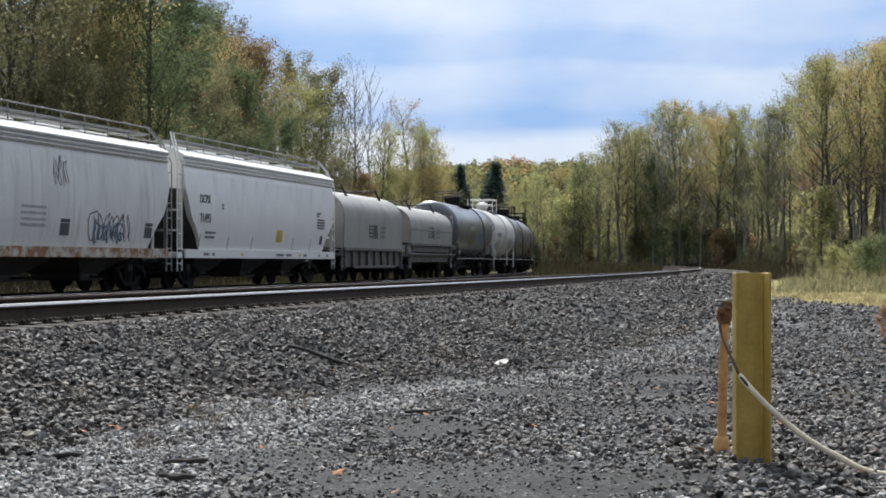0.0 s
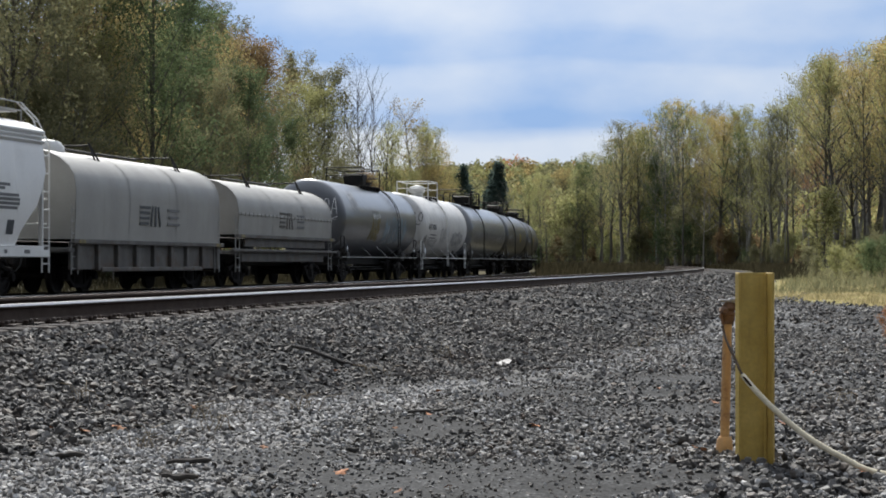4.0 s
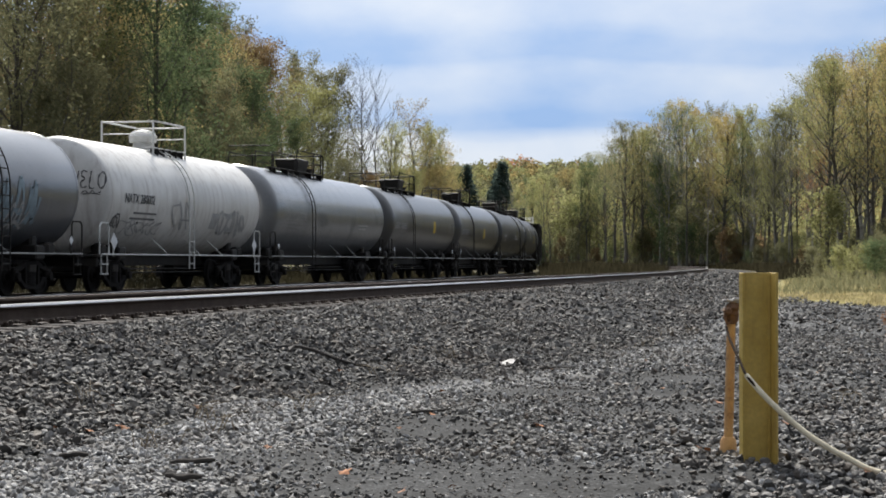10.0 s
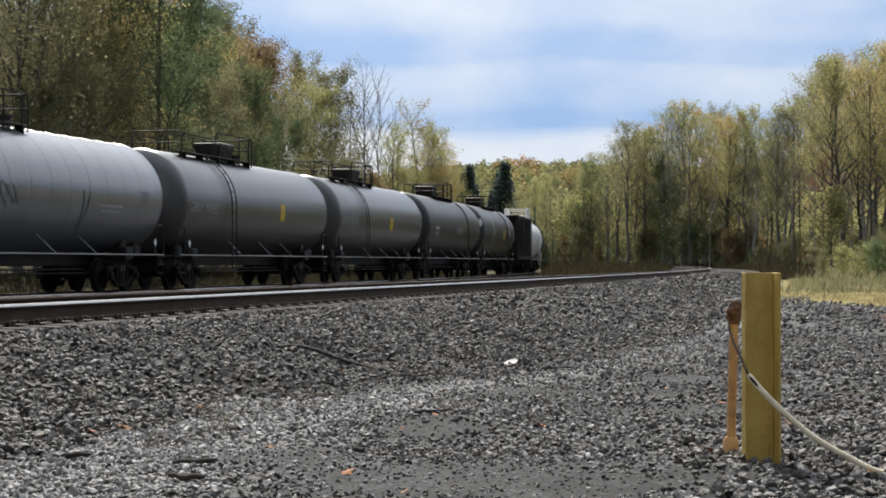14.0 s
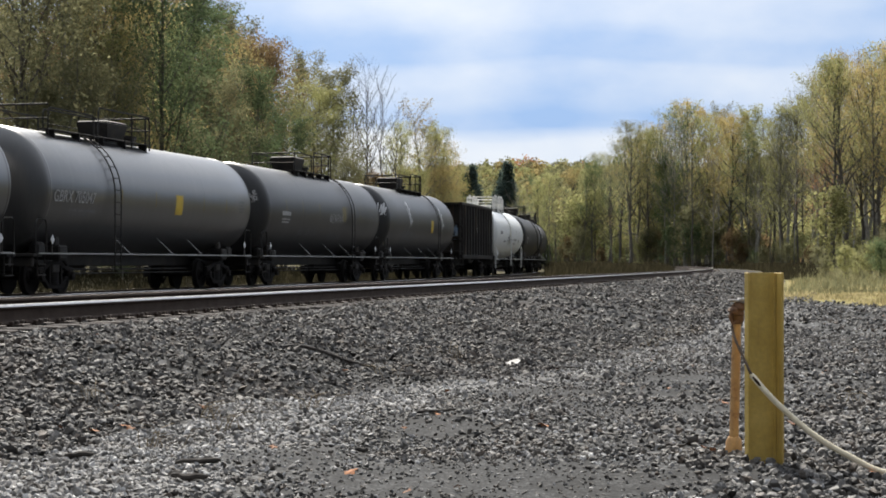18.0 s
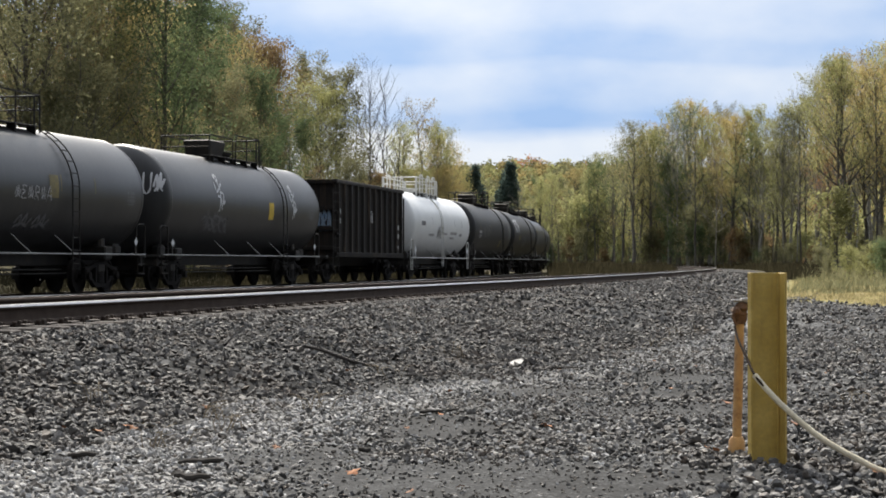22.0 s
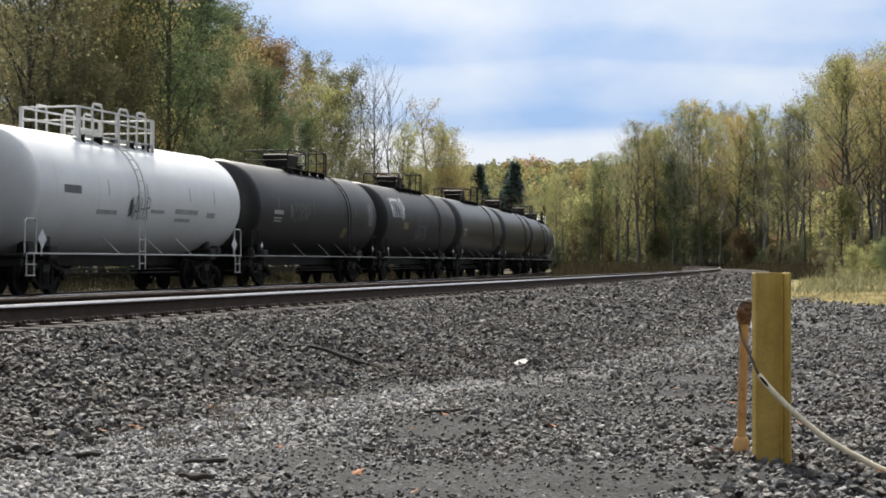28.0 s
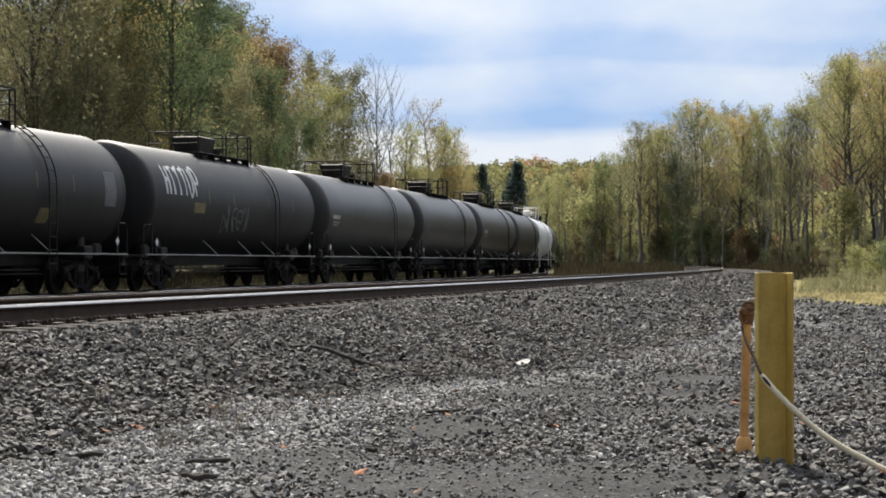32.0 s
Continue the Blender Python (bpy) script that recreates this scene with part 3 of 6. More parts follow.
    rng = np.random.default_rng(5)
    for near, far, count, small, big, fine in ((7.8, 14.5, 32000, 0.011, 0.032, True), (14.5, 28, 54000, 0.016, 0.036, False), (28, 62, 32000, 0.03, 0.058, False), (62, 115, 22000, 0.055, 0.09, False)):
        x, y = wedge(rng, count, near, far)
        dn = off_line(NEAR, x, y)
        if near > 60:
            keep = (dn > -2.5) & (dn < 5.4)
            x, y, dn = x[keep], y[keep], dn[keep]
            count = len(x)
        edge = dn - foot(x, y)
        size = rng.uniform(small, big, count) * rng.choice([0.7, 1.0, 1.0, 1.25], count)
        clear = (abs(dn) > 1.42) | (rng.uniform(0, 1, count) < 0.15)
        on = (edge < 0.05) & (dn > -3) & clear
        stones("ballast_stones", "ballast", "sharp grey crushed-stone ballast banked beside the track", x[on], y[on], size[on] * 1.15, 11, fine)
        bare = 0.5 + 0.5 * waves(x, y, 2.6, 21) + 0.35 * waves(x, y, 0.9, 22)
        grassy = (meadow_edge(x, y) > rng.uniform(-3, 2, count)) & (dn > 7)
        off = (edge >= 0.05) & (rng.uniform(0, 1, count) < np.clip(0.3 + 0.8 * bare + pale_band(x, y), 0.15, 1)) & ~grassy
        worn = bare_earth(x, y)
        off &= rng.uniform(0, 1, count) > 0.5 * worn
        size = size * (1 - 0.4 * worn)
        pale = off & (rng.uniform(0, 1, count) < 0.17 + 0.75 * pale_band(x, y) + 0.12 * smooth(0.06, 0.14, x / y))
        dull = off & ~pale
        if near > 60:
            continue
        stones("pale_gravel", "gravel", "pale loose gravel along the foot of the bank", x[pale], y[pale], size[pale] * 0.8, 12, fine)
        stones("dark_gravel", "ballast", "dark loose gravel strewn over the dusty yard", x[dull], y[dull], size[dull] * (0.8 + 0.35 * (x[dull] > 1.2)), 13, fine)


scatter_stones()


# ---- the train ----
WHEEL_R = 0.457


def wheelset_mesh():
    s = Shape()
    s.tube([(0, -0.85, 0), (0, 0.85, 0)], 0.08, 10)
    for d in (-1, 1):
        prof = [(d * 0.69, 0.1), (d * 0.685, 0.30), (d * 0.675, 0.38), (d * 0.665, 0.48), (d * 0.69, 0.485), (d * 0.705, WHEEL_R), (d * 0.80, WHEEL_R - 0.006), (d * 0.805, 0.39),
                (d * 0.765, 0.37), (d * 0.74, 0.2), (d * 0.79, 0.15), (d * 0.79, 0.1)]
        s.lathe(prof, 28, "y")
    return s.mesh("wheelset")


def side_frame_mesh():
    s = Shape()
    top = [(-1.0, 0.62), (-0.6, 0.66), (-0.3, 0.78), (0.3, 0.78), (0.6, 0.66), (1.0, 0.62)]
    low = [(-1.0, 0.42), (-0.62, 0.38), (-0.36, 0.2), (0.36, 0.2), (0.62, 0.38), (1.0, 0.42)]
    for line in (top, low):
        for (x0, z0), (x1, z1) in zip(line, line[1:]):
            ln = math.hypot(x1 - x0, z1 - z0)
            s.box(((x0 + x1) / 2, 0, (z0 + z1) / 2), (ln + 0.05, 0.12, 0.11), 0.015, Euler((0, -math.atan2(z1 - z0, x1 - x0), 0)).to_matrix())
    for x in (-0.34, 0.34):
        s.box((x, 0, 0.49), (0.09, 0.12, 0.56), 0.012)
    for x in (-0.88, 0.88):
        s.box((x, 0, 0.52), (0.26, 0.17, 0.27), 0.04)
        s.lathe([(-0.12, 0.02), (-0.12, 0.10), (0.12, 0.10), (0.13, 0.02)], 14, "y", (x, 0.02, 0.46))
    return s.mesh("side_frame")


def spring_mesh():
    rings = []
    for k in range(15):
        r = 1.0 if k % 2 else 0.86
        rings.append([(0.24 * r * math.cos(a), 0.1 * r * math.sin(a), 0.25 + 0.022 * k) for a in [q * math.pi / 7 for q in range(14)]])
    return Shape().loft(rings).mesh("spring_nest")


def bolster_mesh():
    return Shape().box((0, 0, 0.66), (0.42, 2.1, 0.22), 0.03).lathe([(0.74, 0.2), (0.86, 0.2)], 16, "z").mesh("bolster")


WHEELS = {-0.88: [], 0.88: []}


def bogie(parent, x):
    """A three-piece freight bogie: frames, bolster, springs and two turning wheelsets."""
    b = part("bogie", stored("bolster", bolster_mesh), "black", parent, "black cast-steel freight bogie", pose(x, 0, 0))
    for y in (-0.98, 0.98):
        part("side_frame", stored("side_frame", side_frame_mesh), "wheel", b, at=pose(0, y, 0))
        part("spring_nest", stored("springs", spring_mesh), "wheel", b, at=pose(0, y, 0))
    for ax in (-0.88, 0.88):
        w = part("wheelset", stored("wheelset", wheelset_mesh), "wheel", b, "steel wheelset with worn rims", pose(ax, 0, WHEEL_R))
        WHEELS[ax].append(w)
    return b


def coupler_mesh():
    s = Shape().box((0, 0, 0), (0.75, 0.13, 0.16), 0.02)
    s.box((0.45, 0.03, 0), (0.26, 0.24, 0.26), 0.05).box((0.58, -0.09, 0), (0.14, 0.1, 0.24), 0.03)
    s.tube([(0.2, 0.25, 0.05), (0.35, 0.27, -0.12), (0.5, 0.22, -0.28), (0.62, 0.1, -0.3)], 0.025, 6)
    return s.mesh("coupler")


def ladder(name, parent, mat, pts_a, pts_b, rungs, r=0.018, label=""):
    """Two stiles through points, with rungs between them."""
    s = Shape().tube(pts_a, r, 6).tube(pts_b, r, 6)
    la, lb = [Vector(p) for p in pts_a], [Vector(p) for p in pts_b]

    def along(line, u):
        total = [(b - a).length for a, b in zip(line, line[1:])]
        d = u * sum(total)
        for (a, b), ln in zip(zip(line, line[1:]), total):
            if d <= ln + 1e-6:
                return a.lerp(b, d / ln)
            d -= ln
        return line[-1]

    for i in range(rungs):
        u = (i + 0.5) / rungs
        s.tube([along(la, u), along(lb, u)], r * 0.85, 5)
    return part(name, s, mat, parent, label)


def ends(parent, half, mat, sill_z=1.0):
    """What every wagon carries at its ends."""
    for d in (-1, 1):
        part("coupler", stored("coupler", coupler_mesh), "black", parent, at=pose(d * (half - 0.62), 0, 0.86, 0, 0, 0 if d > 0 else 180))
    wheel = Shape()
    wheel.tube([(0, 0.28 * math.cos(a), 0.28 * math.sin(a)) for a in [k * math.pi / 10 for k in range(21)]], 0.018, 6)
    for a in range(3):
        w = a * math.pi / 3
        wheel.tube([(0, 0.28 * math.cos(w), 0.28 * math.sin(w)), (0, -0.28 * math.cos(w), -0.28 * math.sin(w))], 0.012, 5)
    part("brake_wheel", wheel, mat, parent, "spoked hand-brake wheel", pose(-(half - 0.5), 0.35, 2.1))


def patch(x0, x1, a0, a1, R, zc, out=0.006, nx=2, na=6):
    """A thin plate that follows a tank's side, between two angles above the horizontal."""
    s = Shape()
    rings = []
    for i in range(nx + 1):
        x = x0 + (x1 - x0) * i / nx
        rings.append([(x, (R + out) * math.cos(a0 + (a1 - a0) * k / na), zc + (R + out) * math.sin(a0 + (a1 - a0) * k / na)) for k in range(na + 1)])
    return s.loft(rings, closed=False)


def scrawl(seed, x0, z0, w, h, strokes, width, place):
    """Sprayed strokes as thin ribbons; place maps (along, up) to the surface."""
    rng = random.Random(seed)
    s = Shape()
    pts = []
    for i in range(strokes):
        cx, cz = x0 + w * (i + 0.5) / strokes, z0 + h * 0.5
        ax, az, ph, wob = w / strokes * rng.uniform(0.35, 0.8), h * rng.uniform(0.3, 0.55), rng.uniform(0, 6.28), rng.uniform(0.6, 1.9)
        for k in range(18):
            u = k / 17 * 5.1
            pts.append((cx + ax * math.sin(u * wob + ph), cz + az * math.cos(u + ph * 0.6)))
    ring = []
    last = len(pts) - 1
    for k, (px, pz) in enumerate(pts):
        qx, qz = pts[min(k + 1, last)][0] - pts[max(k - 1, 0)][0], pts[min(k + 1, last)][1] - pts[max(k - 1, 0)][1]
        ln = math.hypot(qx, qz) or 1
        w = width * (0.55 + 0.45 * abs(math.sin(k * 0.7)))
        ring.append([place(px - qz / ln * w / 2, pz + qx / ln * w / 2), place(px + qz / ln * w / 2, pz - qx / ln * w / 2)])
    return s.loft(ring, closed=False)


def smooth_line(pts, n=8):
    """A rounded line through points."""
    p = [Vector(q) for q in pts]
    p = [p[0] * 2 - p[1]] + p + [p[-1] * 2 - p[-2]]
    res = []
    for a, b, c, d in zip(p, p[1:], p[2:], p[3:]):
        for k in range(n):
            u = k / n
            res.append(0.5 * (2 * b + (c - a) * u + (2 * a - 5 * b + 4 * c - d) * u * u + (3 * b - a - 3 * c + d) * u ** 3))
    res.append(p[-2])
    return res


GLYPHS = {"V": [[(0, 1), (0.25, 0.05), (0.45, 0.1), (0.9, 1)]], "E": [[(0.9, 0.95), (0.3, 1), (0.1, 0.75), (0.6, 0.55), (0.05, 0.35), (0.2, 0.05), (0.9, 0.1)]],
          "L": [[(0.3, 1), (0.15, 0.5), (0.1, 0.05), (0.8, 0.0)]], "O": [[(0.5, 1), (0.1, 0.7), (0.1, 0.25), (0.5, 0.0), (0.9, 0.3), (0.85, 0.75), (0.45, 1)]],
          "R": [[(0.15, 0), (0.2, 0.95), (0.75, 0.95), (0.8, 0.6), (0.25, 0.5), (0.9, 0)]], "A": [[(0, 0), (0.45, 1), (0.65, 0.9), (0.95, 0)], [(0.1, 0.4), (0.85, 0.35)]],
          "H": [[(0.1, 0), (0.2, 1)], [(0.8, 0), (0.9, 1)], [(0.1, 0.5), (0.95, 0.5)]], "P": [[(0.2, 0), (0.2, 1), (0.9, 0.95), (0.9, 0.5), (0.2, 0.45)]],
          "U": [[(0.05, 1), (0.1, 0.2), (0.45, 0), (0.85, 0.25), (0.9, 1)]], "T": [[(0.5, 0), (0.5, 0.95)], [(0.05, 0.9), (0.95, 1)]]}
# a stick-like sprayed figure, and wild strokes
GLYPHS["*"] = [[(0.3, 0.9), (0.5, 1.0), (0.6, 0.88), (0.4, 0.8), (0.3, 0.9)], [(0.05, 0.75), (0.1, 0.5), (0.5, 0.62), (0.85, 0.75)], [(0.45, 0.8), (0.5, 0.5), (0.35, 0.1), (0.3, 0)],
               [(0.5, 0.5), (0.8, 0.45), (0.7, 0.2), (0.95, 0.3)], [(0.15, 0.4), (0.5, 0.35), (0.6, 0.05)]]
GLYPHS["~"] = [[(0.0, 0.3), (0.25, 0.9), (0.4, 0.1), (0.6, 1.0), (0.75, 0.2), (1.0, 0.7)], [(0.1, 0.1), (0.5, 0.35), (0.95, 0.1)]]


def sprayed(word, u0, z0, w, h, width, way, place):
    """Hand-sprayed strokes of a word as thin ribbons; way is the side towards which it runs."""
    s = Shape()
    step = w / len(word)
    for i, ch in enumerate(word):
        for line in GLYPHS[ch]:
            fine = smooth_line([(step * (i + 0.08 + 0.84 * a), h * b, 0) for a, b in line], 6)
            ring = []
            for k, q in enumerate(fine):
                d = (fine[min(k + 1, len(fine) - 1)] - fine[max(k - 1, 0)]).normalized()
                wd = width / 2 * (0.75 + 0.25 * math.sin(k * 0.9 + i))
                ring.append([place(u0 + way * (q.x - w / 2 - d.y * wd), z0 - h / 2 + q.y + d.x * wd), place(u0 + way * (q.x - w / 2 + d.y * wd), z0 - h / 2 + q.y - d.x * wd)])
            s.loft(ring, closed=False)
    return s


def lettering(parent, text, mat, size, at):
    cu = bpy.data.curves.new("lettering", "FONT")
    cu.body, cu.size, cu.extrude, cu.offset = text, size, 0.002, 0.004
    cu.align_x = "CENTER"
    cu.materials.append(MAT[mat])
    ob = new("lettering", cu)
    ob.parent, ob.matrix_basis = parent, at
    return ob


HEAD = 0.46


def dish(u):
    """How far a tank's dished end stands out, at a share u of its radius."""
    return HEAD * math.sqrt(max(0.0, 1 - u ** 3.4))


def tank_car(label, half, R, mat, frame_mat, style, marks, deck=False):
    """A tank wagon on two bogies. style: what the top works look like; deck: a long walkway set towards the leading end."""
    car = group_thing("tank_car", Matrix(), label, "tank car", "freight train")
    zc = 1.02 + R
    hl = half - 0.6
    prof = [(-hl + HEAD - dish(u), max(0.02, R * u)) for u in (0.0, 0.2, 0.4, 0.55, 0.68, 0.78, 0.86, 0.91, 0.95, 0.975, 0.99, 1.0)]
    n = 7 if style != "ribbed" else 15
    lift = 0.002 if style != "ribbed" else 0.005
    mid = [(-hl + HEAD + (2 * hl - 2 * HEAD) * k / n, R) for k in range(1, n)]
    full = prof + mid + [(-x, r) for x, r in reversed(prof)]
    tank = part("tank", Shape().lathe(full, 64, "x", (0, 0, zc)), mat, car)
    rings = [-hl * 0.42, hl * 0.42] if style != "ribbed" else [-hl * 0.9 + 1.8 * hl * k / 13 for k in range(14)]
    for x in rings:
        part("weld_seam", Shape().lathe([(x - 0.03, R - 0.001), (x - 0.015, R + lift), (x + 0.015, R + lift), (x + 0.03, R - 0.001)], 64, "x", (0, 0, zc)), mat, tank)
    for d in (-1, 1):
        part("head_seam", Shape().lathe([(d * (hl - HEAD - 0.07), R), (d * (hl - HEAD - 0.06), R + 0.005), (d * (hl - HEAD - 0.01), R + 0.005), (d * (hl - HEAD), R - 0.002)], 64, "x", (0, 0, zc)), mat, tank)
    # frame
    part("centre_sill", Shape().box((0, 0, 0.86), (2 * half - 1.5, 0.36, 0.3), 0.02), "black", car)
    for y in (-1.47, 1.47):
        s = Shape().box((0, y, 1.02), (2 * half - 1.3, 0.05, 0.04), 0.008)
        part("side_rail", s, "grey_steel" if frame_mat == "black" else frame_mat, car, "thin steel side rail")
        for k in (-0.42, -0.12, 0.28):
            # struts of black wagons are painted grey, putting their highlight into the colour
            part("strut", Shape().tube([(k * hl + 0.3, math.copysign(R * 0.7, y), zc - R * 0.71), (k * hl, y, 1.04)], 0.015, 6), "grey_steel" if frame_mat == "black" else frame_mat, car)
    for d in (-1, 1):
        part("bolster_saddle", Shape().box((d * (half - 2.55), 0, 1.05), (0.5, 2.5, 0.36), 0.04).box((d * (half - 2.55), 0, 1.3), (0.34, 2.15, 0.4), 0.06), "black", car)
        e = Shape().box((d * (half - 0.7), 0, 0.98), (0.5, 2.86, 0.08), 0.015).box((d * (half - 0.6), 0, 0.82), (0.16, 2.7, 0.24), 0.02)
        part("end_platform", e, "black", car)
        for y in (-1.43, 1.43):
            x = d * (half - 0.66)
            g = Shape().tube([(x - d * 0.5, y, 1.02), (x - d * 0.5, y, 1.75), (x - d * 0.42, y, 1.84), (x, y, 1.84), (x + d * 0.1, y, 1.76), (x + d * 0.1, y, 1.02)], 0.022, 6)
            part("grab_rail", g, frame_mat, car)
            st = Shape().tube([(x, y, 1.02), (x, y, 0.5)], 0.02, 5).tube([(x - d * 0.4, y, 1.02), (x - d * 0.4, y, 0.5)], 0.02, 5)
            st.box((x - d * 0.2, y, 0.5), (0.44, 0.07, 0.03)).box((x - d * 0.2, y, 0.76), (0.44, 0.07, 0.03))
            part("step", st, frame_mat, car)
        tank_end = Shape().box((d * (half - 1.62), 0.95, 1.14), (0.5, 0.3, 0.34), 0.08)
        part("brake_gear", tank_end, "black", car)
        big = 0.34 if frame_mat == "white_steel" else 0.17
        pl = Shape().box((0, 0, 0), (big, 0.012, big), 0.003, Euler((0, radians(45), 0)).to_matrix())
        part("placard", pl, "spray_white", car, "white diamond hazard placard", pose(d * (half - 1.35), 1.50, 1.36))
        part("placard_bracket", Shape().box((0, 0, 0), (0.06, 0.03, 0.5), 0.006), frame_mat, car, at=pose(d * (half - 1.35), 1.48, 1.22))
    part("air_reservoir", Shape().lathe([(-0.55, 0.02), (-0.5, 0.2), (0.5, 0.2), (0.55, 0.02)], 18, "x", (1.2, -0.7, 0.78)), "black", car)
    part("brake_rod", Shape().tube([(-hl * 0.6, 0.45, 0.62), (hl * 0.6, 0.45, 0.62)], 0.025, 6).tube([(-hl * 0.6, 0.6, 0.52), (hl * 0.6, 0.6, 0.52)], 0.018, 6), "black", car)
    # works on top
    top = zc + R
    if style == "crossover":
        x0, x1 = -1.3, 1.3
        part("valve_dome", Shape().lathe([(top - 0.1, 0.3), (top + 0.2, 0.3), (top + 0.22, 0.4), (top + 0.4, 0.42), (top + 0.54, 0.33), (top + 0.6, 0.05)], 20, "z", (0.1, 0, 0)), frame_mat, car, "rounded white valve housing")
    else:
        x0, x1 = (-1.8, 3.2) if style == "cage" else (-0.8, 5.9) if deck else (-2.3, 0.9) if style == "low" else (-2.8, 2.1)
        split = 2.8 if deck else -0.4
        dome = 0.7 if deck else -1.0 if style == "low" else 0.35
        wide = 0.5 if style == "low" else 1.0
        part("manway", Shape().lathe([(top - 0.12, 0.36), (top + 0.16, 0.36), (top + 0.17, 0.42), (top + 0.24, 0.42), (top + 0.26, 0.05)], 18, "z", (0.9 if style == "cage" else dome - 1.4, 0, 0)), frame_mat if style == "cage" else "black", car)
        if style != "cage":
            box = [[(dome - a * wide, -b, z), (dome + a * wide, -b, z), (dome + a * wide, b, z), (dome - a * wide, b, z)] for a, b, z in ((0.5, 0.36, top - 0.08), (0.56, 0.4, top + 0.1), (0.7, 0.46, top + 0.46), (0.7, 0.46, top + 0.52), (0.62, 0.4, top + 0.55))]
            part("valve_housing", Shape().loft(box), "black", car, "black valve housing flaring towards its lid")
    side = 0.66
    deck_z = top - (R - math.sqrt(R * R - side * side)) + 0.13
    for y in (-side, side):
        part("walkway", Shape().box(((x0 + x1) / 2, y, deck_z), (x1 - x0, 0.32, 0.03), 0.006), frame_mat, car, "grated walkway")
        rail = Shape()
        hi = deck_z + (0.78 if style != "cage" else 0.7)
        yo = y + math.copysign(0.14, y)
        if style in ("crossover", "cage"):
            rail.tube([(x0, yo, deck_z - 0.25), (x0, yo, hi), (x1, yo, hi), (x1, yo, deck_z - 0.25)], 0.032, 6)
            k = x0 + 0.55
            if style == "cage":
                for k in (x0 + 0.5, x0 + 1.75, x0 + 3.5):
                    rail.tube([(k, yo, deck_z - 0.2), (k, yo, hi + 0.02), (k + 0.08, yo, hi + 0.14), (k + 0.56, yo, hi + 0.14), (k + 0.64, yo, hi + 0.02), (k + 0.64, yo, deck_z - 0.2)], 0.034, 8)
                rail.tube([(x0, yo, deck_z + 0.42), (x1, yo, deck_z + 0.42)], 0.028, 6)
                for k in (x0, (x0 + x1) / 2, x1):
                    rail.box((k, yo, (deck_z + hi) / 2 - 0.1), (0.1, 0.1, hi - deck_z + 0.2), 0.01)
        else:
            for a, b, ny in ((x0, split, 0.0), (split + 0.3, x1, -0.24 if deck else -0.14)) if style != "low" else ((x0, x1, -0.06),):
                rail.tube([(a, yo, deck_z - 0.16), (a, yo, hi + ny - 0.1), (a + 0.08, yo, hi + ny), (b - 0.08, yo, hi + ny), (b, yo, hi + ny - 0.1), (b, yo, deck_z - 0.16)], 0.024, 6)
            rail.tube([(x0, yo, hi - 0.38), (split, yo, hi - 0.38)], 0.014, 6)
            for k in (x0 + 0.3, x0 + 1.3) if style != "low" else ():
                rail.tube([(k, yo, deck_z - 0.16), (k, yo, hi - 0.03)], 0.024, 6)
        part("railing", rail, frame_mat, car, "tubular safety railing")
        for k in range(5):
            x = x0 + 0.3 + (x1 - x0 - 0.6) * k / 4
            part("walkway_bracket", stored("bracket", lambda: Shape().box((0, 0, 0), (0.05, 0.24, 0.24), 0.004).mesh("walkway_bracket")), frame_mat, car, at=pose(x, y + math.copysign(0.06, y), deck_z - 0.12))
    for x in (x0, x1):
        hi = deck_z + (0.76 if style != "cage" else 0.7) - (0.14 if style == "platform" and x > 0 else 0)
        part("end_rail", Shape().tube([(x, -side - 0.14, hi), (x, side + 0.14, hi)], 0.026, 6).tube([(x, -side - 0.14, hi - 0.35), (x, side + 0.14, hi - 0.35)], 0.02, 6), frame_mat, car)
    # ladders round the belly
    lx = {"cage": 1.0, "crossover": 0.4}.get(style, 3.5 if deck else x0 - 0.25)
    for d in (-1, 1):
        pts = []
        for k in range(9):
            a = radians(64 - k * 64 / 8) if k < 8 else 0
            pts.append((d * (R + 0.09) * math.cos(a), zc + (R + 0.09) * math.sin(a)))
        pts.append((d * (R + 0.09), 0.62))
        ladder("ladder", car, frame_mat, [(lx - 0.2, y, z) for y, z in pts], [(lx + 0.2, y, z) for y, z in pts], 12, label="narrow steel side ladder")
    ends(car, half, "black")
    for d in (-1, 1):
        bogie(car, d * (half - 2.55))
    # paintwork
    def on_tank(u, w):
        a = (w - zc) / R
        return (u, (R + 0.012) * math.cos(a), zc + (R + 0.012) * math.sin(a))

    for kind, *v in marks:
        if kind == "patch":
            x, z, w, h, mt, lb = v
            a = (z - zc) / R
            part("marking", patch(x - w / 2, x + w / 2, a - h / 2 / R, a + h / 2 / R, R, zc), mt, car, lb)
        elif kind == "stripe":
            for x in v[0]:
                a = (v[1] - zc) / R
                part("reflective_strip", patch(x - 0.03, x + 0.03, a - 0.13, a + 0.13, R, zc, 0.005, 1), v[2], car)
        elif kind == "bars":
            x, z, rows, mt = v
            s = Shape()
            for bx, bz, ln, h in rows:
                a = (z + bz - zc) / R
                q = patch(x + bx - ln / 2, x + bx + ln / 2, a - h / 2 / R, a + h / 2 / R, R, zc, 0.006, 1, 1)
                s.add(q.v, q.f)
            part("lettering_block", s, mt, car, "rows of small stencilled lettering")
        elif kind == "text":
            text, x, z, size, mt = v
            a = (z - zc) / R
            m = Matrix.Translation((x, (R + 0.012) * math.cos(a), zc + (R + 0.012) * math.sin(a))) @ Matrix.Rotation(math.pi, 4, "Z") @ Matrix.Rotation(math.pi / 2 - a, 4, "X")
            lettering(car, text, mt, size, m)
        elif kind == "tag":
